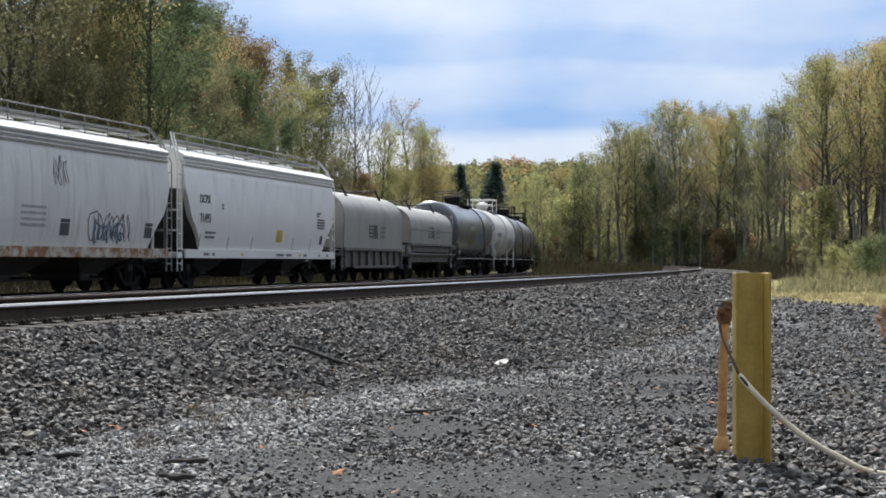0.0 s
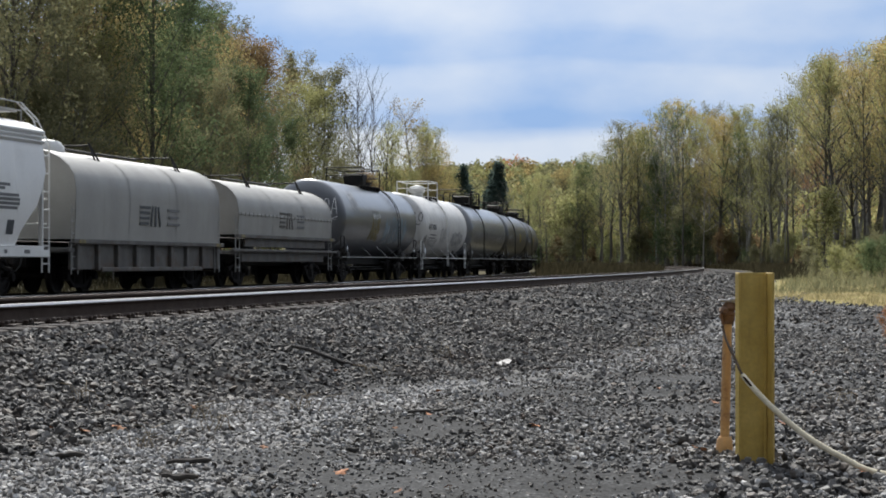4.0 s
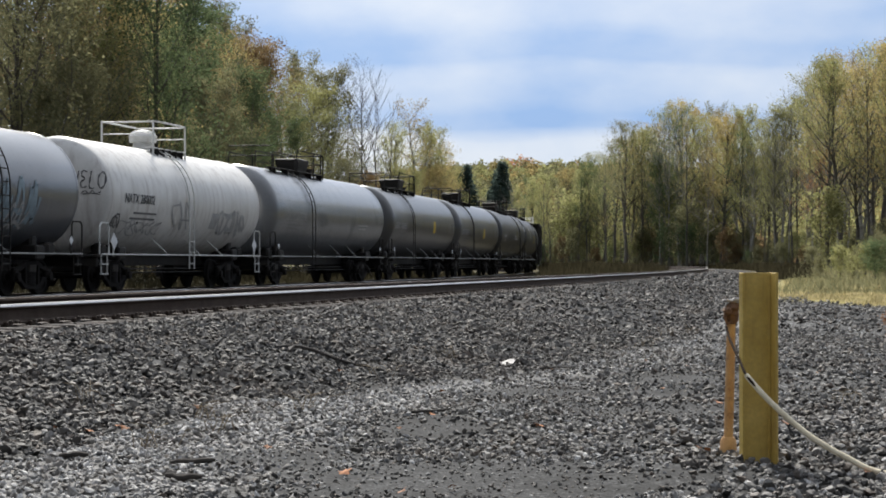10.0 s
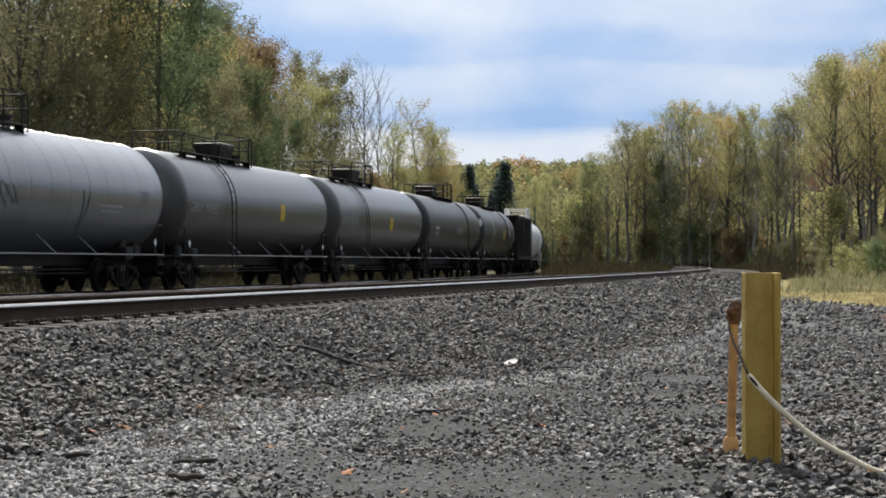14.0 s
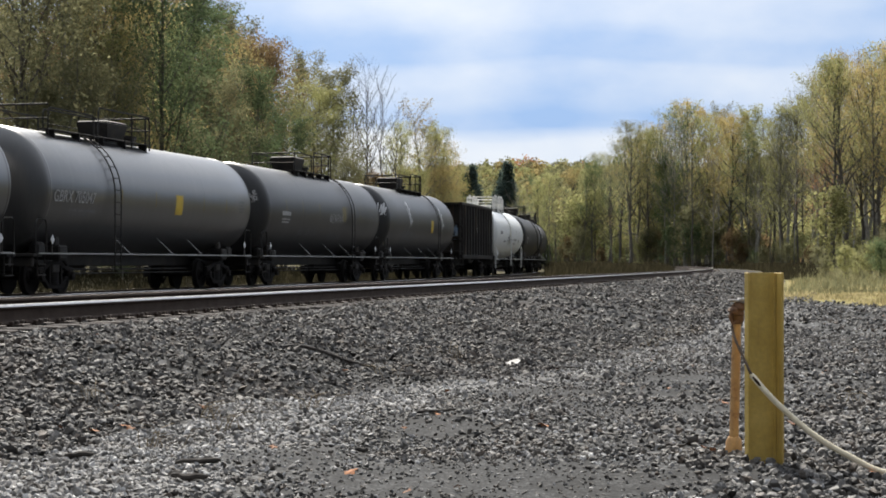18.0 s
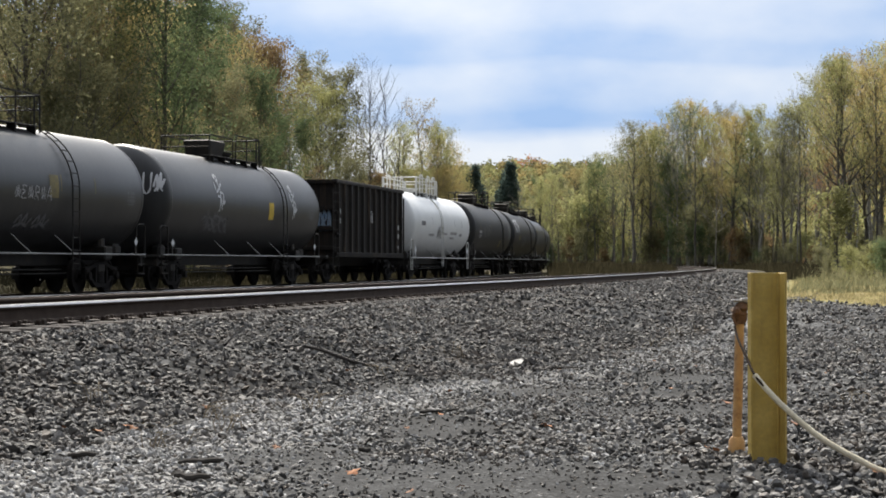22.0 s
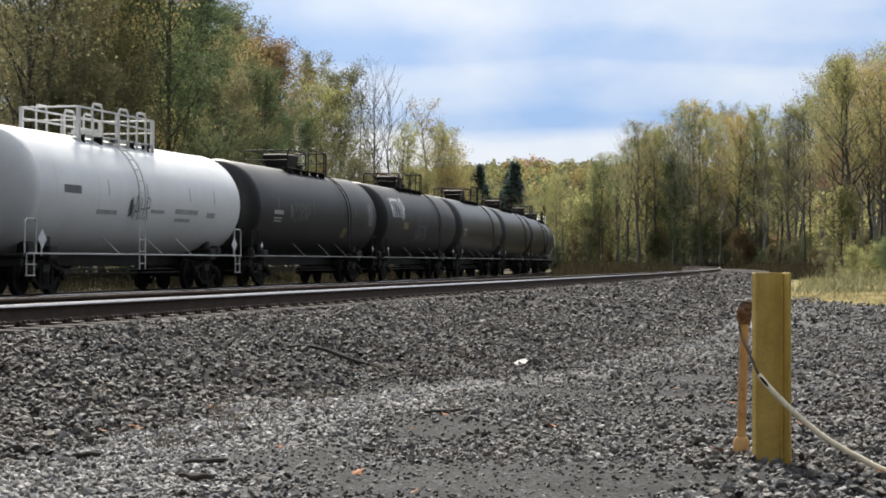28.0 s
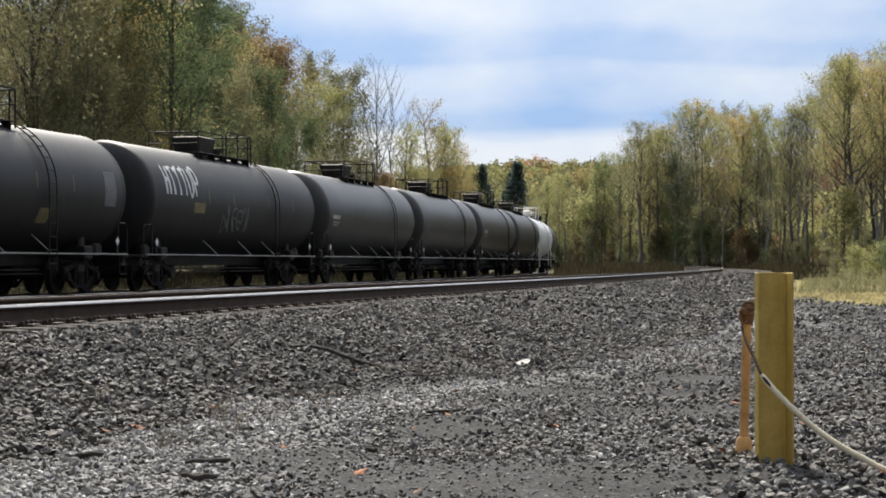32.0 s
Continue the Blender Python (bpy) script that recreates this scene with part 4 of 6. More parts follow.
            seed, x, z, w, h, strokes, width, mt, lb = v
            part("graffiti", scrawl(seed, x - w / 2, z - h / 2, w, h, strokes, width, on_tank), mt, car, lb)
        elif kind == "word":
            word, x, z, w, h, width, mt, lb = v
            part("graffiti", sprayed(word, x, z, w, h, width, -1, on_tank), mt, car, lb)
        elif kind in ("head", "headword"):
            if kind == "headword":
                seed, y, z, w, h, width, mt, lb = v
            else:
                seed, y, z, w, h, strokes, width, mt, lb = v

            def on_head(u, q):
                return (hl - HEAD + dish(min(0.98, math.hypot(u, q - zc) / R)) + 0.012, u, q)

            part("graffiti", sprayed(seed, y, z, w, h, width, 1, on_head) if kind == "headword" else scrawl(seed, y - w / 2, z - h / 2, w, h, strokes, width, on_head), mt, car, lb)
    return car


def hopper_side(z):
    """Half the width of the hopper's body at a height: a bulging, ribless side."""
    pts = [(1.16, 1.46), (1.7, 1.56), (2.3, 1.60), (2.9, 1.585), (3.4, 1.53), (3.6, 1.5), (3.66, 1.47), (3.72, 1.55), (3.75, 1.55), (3.77, 1.47), (3.83, 1.55), (3.86, 1.55), (3.88, 1.47), (3.94, 1.555), (3.98, 1.555), (4.04, 1.46),
           (4.2, 1.1), (4.3, 0.6)]
    return float(np.interp(z, [p[0] for p in pts], [p[1] for p in pts]))


def hopper_car(label, half, mat, sill_mat, frame_mat, fresh):
    """A covered hopper: bulged shell, ribbed eaves, roof walk, end ladders, three discharge bays."""
    car = group_thing("hopper_car", Matrix(), label, "hopper car", "freight train")
    hb = half - 0.65
    zs = [1.16, 1.45, 1.8, 2.1, 2.4, 2.7, 2.9, 3.1, 3.3, 3.45, 3.6, 3.66, 3.72, 3.75, 3.77, 3.83, 3.86, 3.88, 3.94, 3.98, 4.04, 4.2, 4.3]

    def ring(x, low):
        hs = [max(z, low) if z < 3.5 else z for z in zs]
        right = [(x, hopper_side(z) - sag(x, z), z) for z in hs]
        return right + [(x, -y, z) for _, y, z in reversed(right)]

    def along(u):
        return 7.9 * u - 0.7

    def sag(x, z):
        """Soft creases in the upper side sheets."""
        if not fresh or not 2.5 < z < 3.58:
            return 0.0
        fade = math.sin(math.pi * (z - 2.5) / 1.08) ** 0.7
        return fade * max(0.06 * math.exp(-((x - along(u) - 0.12 * (3.3 - z)) / w) ** 2) for u, w in
                          ((0.8, 0.16), (0.56, 0.2), (0.43, 0.1), (0.25, 0.13), (0.1, 0.18), (-0.05, 0.12), (-0.24, 0.2), (-0.34, 0.1), (-0.4, 0.12), (-0.6, 0.2), (-0.78, 0.14)))

    def cut(u):
        """The end slope's edge: steep above, rounded at the foot."""
        return max(0.0, 1 - (u / 1.45)) ** 0.62 * (1 - 0.3 * min(1.0, u / 0.5))

    rings = []
    xs = [0.0, 0.12, 0.3, 0.5, 0.75, 1.0, 1.25, 1.45, 1.6, 1.7]
    for u in xs:
        rings.append(ring(-hb + u, 1.16 + 1.85 * cut(u)))
    steps = 110 if fresh else 12
    for k in range(1, steps):
        rings.append(ring(-hb + 1.7 + (2 * hb - 3.4) * k / steps, 1.16))
    for u in reversed(xs):
        rings.append(ring(hb - u, 1.16 + 1.85 * cut(u)))
    part("shell", Shape().loft(rings), mat, car, "smooth bulging side sheets")
    roof = Shape().loft([[(x, y, 4.3 + 0.05 * (1 - (y / 0.62) ** 2)) for y in (-0.62, -0.3, 0, 0.3, 0.62)] for x in (-hb + 0.05, hb - 0.05)], closed=False)
    part("roof_sheet", roof, mat, car)
    for k in range(5):
        part("hatch_cover", Shape().box((-hb * 0.7 + hb * 1.4 * k / 4, 0, 4.37), (1.9, 0.7, 0.09), 0.03), mat, car)
    for y in (-1, 1):
        sill = Shape().box((0, y * 1.52, 1.06), (2 * hb - 0.1, 0.07, 0.26), 0.015).box((0, y * 1.46, 1.185), (2 * hb - 0.1, 0.2, 0.03), 0.006)
        part("side_sill", sill, sill_mat, car, "deep side sill" if fresh else "rust-streaked side sill with flaking paint")
        part("roof_walk", Shape().box((0, y * 0.72, 4.46), (2 * hb - 0.6, 0.5, 0.035), 0.006), "grey_steel", car, "grated roof walk")
        rail = Shape().tube([(-hb + 0.2, y * 1.02, 4.68), (hb - 0.2, y * 1.02, 4.68)], 0.022, 6)
        k = -hb + 0.2
        while k <= hb - 0.15:
            rail.tube([(k, y * 1.02, 4.22), (k, y * 1.02, 4.68)], 0.018, 5)
            k += (2 * hb - 0.4) / 11
        rail.tube([(-hb + 0.2, y * 1.02, 4.49), (hb - 0.2, y * 1.02, 4.49)], 0.022, 5)
        part("roof_railing", rail, "grey_steel", car)
    for d in (-1, 1):
        x = d * hb
        # dark plate laid over the shell's sloped end, painting its shade
        part("slope_shade_sheet", Shape().loft([[(x - d * u, -1.43, 1.15 + 1.85 * cut(u) - w), (x - d * u, 1.43, 1.15 + 1.85 * cut(u) - w), (x - d * u, 1.43, 1.15 + 1.85 * cut(u) + 0.004), (x - d * u, -1.43, 1.15 + 1.85 * cut(u) + 0.004)]
                                          for u, w in ((q, 0.012) for q in xs)]), "hopper_under_shade", car, "dark plate under the end, shade painted over the slope")
        e = Shape().box((x + d * 0.22, 0, 1.02), (0.5, 2.95, 0.18), 0.02)
        e.box((x - d * 0.45, 0, 1.05), (1.3, 0.5, 0.3), 0.02)
        part("end_sill", e, sill_mat, car)
        for y in (-1, 1):
            posts = Shape().box((x + d * 0.06, y * 1.42, 2.1), (0.1, 0.1, 1.85), 0.01)
            posts.tube([(x + d * 0.06, y * 0.55, 1.2), (x + d * 0.02, y * 0.55, 3.0)], 0.05, 6)
            posts.box((x - d * 0.02, y * 1.44, 3.2), (0.14, 0.08, 0.7), 0.01)
            part("end_post", posts, frame_mat, car)
            pts = [(x + d * 0.42, y * 1.46, 0.55), (x + d * 0.42, y * 1.46, 3.7), (x + d * 0.2, y * 1.25, 4.3), (x - d * 0.2, y * 1.02, 4.68)]
            pts2 = [(px - d * 0.4 * (1 if pz < 4 else 0.6), py, pz) for px, py, pz in pts]
            ladder("end_ladder", car, frame_mat, pts, pts2, 10, 0.022, "steel end ladder up to the roof walk")
        for z in (1.75, 2.35):
            part("end_brace", Shape().tube([(x + d * 0.3, -1.45, z), (x + d * 0.3, 1.45, z)], 0.028, 6), frame_mat, car)
    for k in (-1, 0, 1):
        cx = k * hb * 0.56
        w = hb * 0.25
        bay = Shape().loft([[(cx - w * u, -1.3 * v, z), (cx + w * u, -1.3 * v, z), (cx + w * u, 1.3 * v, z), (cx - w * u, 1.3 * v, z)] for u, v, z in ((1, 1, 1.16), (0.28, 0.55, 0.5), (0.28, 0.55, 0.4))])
        part("discharge_bay", bay, "hopper_under_shade", car, "tapering discharge chute")
        part("outlet_gate", Shape().box((cx, 0, 0.36), (w * 0.75, 1.6, 0.08), 0.01).tube([(cx, -1.25, 0.42), (cx, 1.25, 0.42)], 0.03, 6), "black", car)
    part("centre_sill", Shape().box((0, 0, 0.92), (2 * half - 1.5, 0.34, 0.26), 0.02), "hopper_under_shade", car)
    ends(car, half, "grey_steel")
    for d in (-1, 1):
        bogie(car, d * (half - 2.3))

    def flat(u, w):
        return (u, hopper_side(w) + 0.006, w)

    if fresh:
        for x in (along(0.97), along(0.63), along(0.32), along(-0.27), along(-0.555)):
            part("reflective_strip", Shape().loft([[flat(x - 0.03, z), flat(x + 0.03, z)] for z in (1.22, 1.4, 1.65)], closed=False), "dull_yellow", car, "worn yellow and grey reflective strip")
        up = Matrix.Rotation(math.pi, 4, "Z") @ Matrix.Rotation(math.pi / 2, 4, "X")
        lettering(car, "DCPX", "dark_mark", 0.36, Matrix.Translation((along(0.87) + 0.45, hopper_side(2.75) + 0.012, 2.62)) @ up)
        lettering(car, "71493", "dark_mark", 0.4, Matrix.Translation((along(0.87) + 0.45, hopper_side(2.2) + 0.012, 2.02)) @ up)
        for x, z, ln in ((along(0.86), 1.72, 1.0), (along(0.86), 1.58, 0.9), (along(0.72), 2.6, 0.2), (along(0.72), 2.5, 0.2), (along(-0.68), 2.62, 0.6), (along(-0.66), 2.53, 0.4), (along(-0.71), 2.38, 1.0), (along(-0.71), 2.28, 1.1), (along(-0.71), 2.18, 1.1), (along(-0.71), 2.08, 0.9)):
            part("lettering_line", Shape().loft([[flat(x - ln / 2, z + q), flat(x + ln / 2, z + q)] for q in (-0.035, 0.035)], closed=False), "faint_mark", car)
        part("marking", Shape().loft([[flat(along(-0.06) + u, z) for u in (-0.33, 0.33)] for z in (1.5, 1.7, 1.92)], closed=False), "yellow", car, "yellow inspection square")
        part("marking", Shape().loft([[flat(along(-0.73) + u, z) for u in (-0.18, 0.18)] for z in (1.46, 1.8)], closed=False), "dark_mark", car, "small black notice box")
        for x, ln in ((along(0.9), 0.5), (along(0.82), 0.25), (along(0.46), 0.2), (along(-0.07), 0.9), (along(-0.2), 0.7), (along(-0.38), 0.2), (along(-0.46), 0.4), (along(-0.7), 0.15), (along(-0.84), 0.3)):
            part("lettering_line", Shape().box((x, 1.558, 1.06), (ln, 0.004, 0.09)), "faint_mark" if ln != 0.2 else "yellow", car)
    else:
        part("graffiti", scrawl(31, -1.5, 2.65, 0.9, 0.85, 6, 0.03, flat), "spray_black", car, "thin dark marker scrawl")
        part("graffiti", scrawl(32, -5.0, 1.3, 1.9, 0.6, 9, 0.07, flat), "spray_blue", car, "low blue and grey graffiti")
        part("graffiti", scrawl(33, -5.6, 1.36, 2.8, 0.75, 9, 0.05, flat), "spray_black", car, "dark graffiti strokes")
        for x in (-1.33, -6.85):
            part("marking", Shape().loft([[flat(x + u, z) for u in (-0.28, 0.28)] for z in (1.48, 1.9)], closed=False), "dark_mark", car, "dark notice box")
        for z in (2.15, 2.0, 1.85, 1.72):
            part("lettering_line", Shape().loft([[flat(0.5 - 0.7, z + q), flat(0.5 + 0.7, z + q)] for q in (-0.03, 0.03)], closed=False), "pale_mark", car)
    return car


def coil_car(label, half, high, ribs):
    """A steel-coil wagon under a rounded lift-off hood."""
    car = group_thing("coil_car", Matrix(), label, "coil car", "freight train")
    hb = half - 0.95
    crown = high
    skirt = 1.4 if ribs else 1.72
    eave = high - 0.95

    def section(x, k=1.0):
        pts = [(x, 1.44 * k, skirt)]
        pts.append((x, 1.48 * k, eave - 0.25))
        for i in range(13):
            a = math.pi * i / 12
            pts.append((x, 1.46 * k * math.cos(a), eave + (crown - eave) * math.sin(a)))
        pts += [(x, -1.48 * k, eave - 0.25), (x, -1.44 * k, skirt)]
        return pts

    hood = part("hood", Shape().loft([section(-hb), section(-hb + 0.02)] + [section(-hb + (2 * hb) * k / 8) for k in range(1, 8)] + [section(hb - 0.02), section(hb)]), "coil", car, "rounded lift-off hood")
    for x in (-hb + 0.05, -hb * 0.33, hb * 0.33, hb - 0.05):
        band = Shape().loft([[(x + u, p[1] * 1.008, p[2] + 0.008) for p in section(0)] for u in (-0.05, 0.05)], closed=False)
        part("hood_band", band, "coil", hood)
    seam = Shape()
    for y in (-1, 1):
        seam.box((0, y * 1.485, eave - 0.22), (2 * hb, 0.03, 0.06), 0.01)
        for k in range(26):
            seam.box((-hb + 0.2 + (2 * hb - 0.4) * k / 25, y * 1.49, eave - 0.22), (0.06, 0.05, 0.1), 0.01)
    if not ribs:
        part("hood_seam", seam, "coil", hood)
    else:
        part("vent_cowl", Shape().lathe([(crown - 0.1, 0.5), (crown + 0.1, 0.48), (crown + 0.24, 0.36), (crown + 0.3, 0.05)], 18, "z", (hb * 0.74, 0, 0)), "white_steel", car, "domed vent cowl")
    for x in (-hb * 0.62, hb * 0.5):
        lift = Shape()
        for y in (-0.55, 0.55):
            lift.tube([(x - 0.14, y * 1.9, crown - 0.5), (x + 0.06, y * 1.2, crown + 0.27)], 0.028, 6).tube([(x + 0.3, y * 1.9, crown - 0.5), (x - 0.02, y * 1.2, crown + 0.22)], 0.028, 6)
        lift.tube([(x, -0.62, crown + 0.2), (x, 0.62, crown + 0.2)], 0.028, 6)
        part("lifting_frame", lift, "black", car, "steel lifting bracket")
    part("centre_pipe", Shape().tube([(-hb * 0.55, -0.3, crown + 0.14), (hb * 0.4, -0.3, crown + 0.14)], 0.035, 8), "black", car)
    for y in (-1, 1):
        low = Shape().box((0, y * 1.5, skirt - 0.06), (2 * hb + 0.5, 0.1, 0.12), 0.015)
        if ribs:
            low.box((0, y * 1.36, 0.98), (2 * hb + 0.3, 0.06, 0.72), 0.01)
            for k in range(9):
                low.box((-hb + 0.15 + (2 * hb - 0.3) * k / 8, y * 1.43, 0.96), (0.16, 0.14, 0.72), 0.02)
            low.box((0, y * 1.44, 0.62), (2 * hb - 3.2, 0.14, 0.12), 0.02)
        else:
            low.box((0, y * 1.4, 1.46), (2 * hb - 1.6, 0.06, 0.28), 0.01)
            low.box((0, y * 1.46, 1.2), (2 * hb + 1.3, 0.14, 0.09), 0.015).box((0, y * 1.3, 1.0), (2 * hb - 1.4, 0.1, 0.36), 0.02)
        part("trough_side", low, "coil_low", car, "ribbed trough side" if ribs else "grimy trough side")
    part("trough_floor", Shape().box((0, 0, 1.1), (2 * hb, 2.6, 0.12), 0.01), "coil_low", car)
    part("centre_sill", Shape().box((0, 0, 0.86), (2 * half - 1.5, 0.4, 0.36), 0.02), "black", car)
    for d in (-1, 1):
        part("end_platform", Shape().box((d * (half - 0.78), 0, 1.12), (0.36, 2.9, 0.12), 0.02), "coil_low", car)
        for y in (-1.42, 1.42):
            x = d * (half - 0.8)
            ladder("end_ladder", car, "grey_steel", [(x, y, 0.5), (x, y, 2.3)], [(x - d * 0.4, y, 0.5), (x - d * 0.4, y, 2.3)], 6, 0.02)
        part("corner_decal", Shape().box((d * (hb - 0.25), 1.552, skirt - 0.06), (0.4, 0.006, 0.1)), "dull_yellow", car, "yellow corner patch")
    ends(car, half, "grey_steel")
    for d in (-1, 1):
        bogie(car, d * (half - 2.2))
    z = (skirt + eave) / 2 + (0.0 if ribs else 0.1)
    bars = Shape()
    for k in range(4):
        bars.box((0.72 + 0.03 * k, 1.486, z + 0.24 - 0.15 * k), (0.8 - 0.05 * k, 0.01, 0.075))
    for k in (-1, 0, 1):
        bars.box((-0.05 - 0.28 * k, 1.487, z), (0.1, 0.01, 0.58), 0, Euler((0, radians(14 * k), 0)).to_matrix())
    part("emblem", bars, "dark_mark" if ribs else "coil_low", car, "plain dark emblem of bars")
    for k in range(3):
        part("lettering_line", Shape().box((-1.45, 1.487, z + 0.2 - 0.2 * k), (0.95 - 0.1 * (k % 2), 0.008, 0.07)), "faint_mark", car)
    return car


def gondola_car(label, half):
    """A high-sided open gondola with vertical side posts."""
    car = group_thing("gondola_car", Matrix(), label, "gondola", "freight train")
    hb = half - 1.4
    z0, z1 = 1.0, 3.88
    for y in (-1, 1):
        part("side_sheet", Shape().box((0, y * 1.46, (z0 + z1) / 2), (2 * hb, 0.05, z1 - z0), 0.008), "gondola", car, "dark rust-stained side sheet")
        part("top_chord", Shape().box((0, y * 1.5, z1), (2 * hb + 0.06, 0.18, 0.14), 0.02), "gondola_rib", car)
        part("bottom_chord", Shape().box((0, y * 1.52, z0 + 0.1), (2 * hb, 0.16, 0.2), 0.02), "gondola", car)
        for k in range(12):
            x = -hb + 0.35 + (2 * hb - 0.7) * k / 11
            s = Shape().loft([[(x - 0.1, y * 1.48, z), (x - 0.06, y * 1.59, z), (x + 0.06, y * 1.59, z), (x + 0.1, y * 1.48, z)] for z in (z0 + 0.15, z1 - 0.06)])
            part("side_post", s, "gondola_rib", car)
        for z in (1.9, 2.7):
            for d in (-1, 1):
                part("corner_brace", Shape().box((d * (hb - 0.28), y * 1.53, z), (0.5, 0.08, 0.1), 0.01), "gondola", car)
    for d in (-1, 1):
        part("end_sheet", Shape().box((d * hb, 0, (z0 + z1) / 2), (0.06, 2.9, z1 - z0), 0.008), "gondola", car)
        for z in (1.35, 2.1, 2.85, z1 - 0.03):
            part("end_rib", Shape().box((d * (hb + 0.07), 0, z), (0.14, 2.96, 0.16), 0.02), "gondola", car)
        part("end_platform", Shape().box((d * (half - 0.72), 0, 1.0), (0.3, 2.8, 0.12), 0.02), "black", car)
        x = d * (hb + 0.25)
        ladder("end_ladder", car, "black", [(x, 1.5, 0.5), (x, 1.5, 3.6)], [(x - d * 0.4, 1.62, 0.5), (x - d * 0.4, 1.62, 3.6)], 9, 0.02)
    part("floor_sheet", Shape().box((0, 0, 1.12), (2 * hb, 2.9, 0.08), 0.01), "gondola", car)
    part("centre_sill", Shape().box((0, 0, 0.84), (2 * half - 1.5, 0.4, 0.36), 0.02), "black", car)
    ends(car, half, "black")
    for d in (-1, 1):
        bogie(car, d * (half - 2.0))
    part("graffiti", sprayed("ORA", 1.12, 2.35, 0.5, 0.7, 0.1, 1, lambda u, w: (hb + 0.045, u, w)), "spray_blue", car, "blue graffiti on the end sheet")
    for x, z in ((hb - 0.72, 2.75), (-hb + 0.72, 2.3)):
        part("lettering_block", Shape().box((x, 1.488, z), (0.34, 0.01, 0.2)).box((x, 1.488, z - 0.36), (0.34, 0.01, 0.2)).box((x, 1.488, z - 0.85), (0.2, 0.01, 0.12)), "pale_mark", car, "white stencilled panel")
    part("graffiti", scrawl(62, -0.6, 2.4, 0.7, 0.5, 3, 0.03, lambda u, w: (u, 1.492, w)), "spray_white", car, "thin white scrawl")
    return car


BARS = [(0, 0.14, 1.0, 0.14), (0, -0.06, 0.9, 0.05), (0.05, -0.16, 0.8, 0.05)]
PANEL = [(0, 0.1, 0.5, 0.08), (0, 0.0, 0.45, 0.05), (0, -0.1, 0.5, 0.08), (0, -0.2, 0.4, 0.04)]


def black_marks(n):
    """The usual paintwork of the black tank wagons."""
    return [("bars", 6.0 - 0.2 * n, 2.35, BARS, "faint_mark" if n % 2 else "pale_mark"), ("bars", -6.7, 2.55, PANEL, "faint_mark"),
            ("stripe", (5.6, 3.6, 1.4, -2.4, -4.4), 2.75, "dull_yellow" if n % 3 else "faint_mark")]


def train():
    """Every wagon, with where its middle stands along the track at 16 s."""
    cars = []

    def put(front, back, make):
        cars.append((make((back - front) / 2), (front + back) / 2))

    put(-112.4, -94.2, lambda h: hopper_car("weathered pale grey covered hopper wagon with rusty sill and graffiti", h, "hopper_old", "rust_white", "grey_steel", False))
    put(-94.2, -76.3, lambda h: hopper_car("light grey ribless covered hopper wagon with dented sides", h, "hopper", "hopper", "white_steel", True))
    put(-75.9, -63.2, lambda h: coil_car("beige-grey steel-coil wagon with rounded hood and ribbed base", h, 3.75, True))
    put(-63.2, -50.05, lambda h: coil_car("beige steel-coil wagon with low rounded hood and grimy frame", h, 3.55, False))
    put(-50.05, -34.6, lambda h: tank_car("dark slate tank wagon covered in faded graffiti", h, 1.55, "tank_slate", "black", "low",
        [("headword", "URA", 0.85, 3.0, 0.85, 0.6, 0.04, "spray_white", "white spray-painted scrawl on the tank end"), ("headword", "~", 0.75, 2.58, 1.2, 0.2, 0.03, "spray_white", "white flourish under the scrawl"), ("word", "AHE", 1.5, 2.15, 1.7, 0.85, 0.3, "dull_yellow", "block of dull yellow graffiti"),
         ("word", "~VR~A~", -2.4, 2.15, 4.4, 1.15, 0.17, "spray_teal", "pale blue-grey graffiti letters"), ("word", "~~~", -2.2, 1.85, 4.0, 0.8, 0.1, "pale_mark", "grey overspray strokes"), ("word", "~R~A", 4.9, 3.35, 1.2, 0.9, 0.05, "pale_mark", "thin white tag"), ("word", "~EUA~", 1.4, 2.75, 1.3, 0.22, 0.04, "spray_white", "small white tag"),
         ("bars", 1.6, 2.9, [(0, 0, 1.2, 0.16)], "faint_mark")]))
    put(-34.6, -20.2, lambda h: tank_car("dirty white tank wagon with white railings and grey stains", h, 1.57, "tank_cream", "white_steel", "crossover",
        [("headword", "VELO", 1.06, 2.98, 0.86, 0.46, 0.045, "spray_black", "looping black tag on the tank end"), ("headword", "~", 1.12, 2.64, 0.6, 0.12, 0.03, "spray_black", "black underline flourish"), ("text", "NATX 280002", 4.2, 2.42, 0.36, "dark_mark"), ("bars", 3.7, 2.15, [(0, 0.0, 1.7, 0.06), (0.1, -0.16, 1.8, 0.06)], "faint_mark"),
         ("tag", 46, 3.8, 1.72, 2.9, 0.5, 7, 0.05, "pale_mark", "dark grey scribble along the belly"), ("tag", 61, 0.9, 2.15, 1.6, 0.9, 3, 0.08, "pale_mark", "dark grey figure-like scrawl"),
         ("patch", -2.0, 2.05, 0.6, 0.5, "pale_mark", "faded grey-brown patch"), ("tag", 62, -3.6, 2.0, 2.6, 0.8, 6, 0.16, "pale_mark", "faded grey graffiti"), ("tag", 47, 5.6, 1.9, 0.6, 0.5, 3, 0.06, "spray_black", "small black tag")]))
    put(-20.2, -2.8, lambda h: tank_car("grey ringed tank wagon with black walkway", h, 1.58, "tank_grey", "black", "ribbed",
        [("text", "GATX 209484", 5.5, 2.3, 0.42, "pale_mark"), ("bars", 5.6, 2.12, [(0, 0, 1.7, 0.05), (0.2, -0.12, 1.2, 0.05)], "faint_mark"), ("bars", -6.4, 2.6, PANEL, "faint_mark"), ("word", "V", -2.6, 2.15, 0.5, 1.0, 0.06, "dark_mark", "thin dark scratch"),
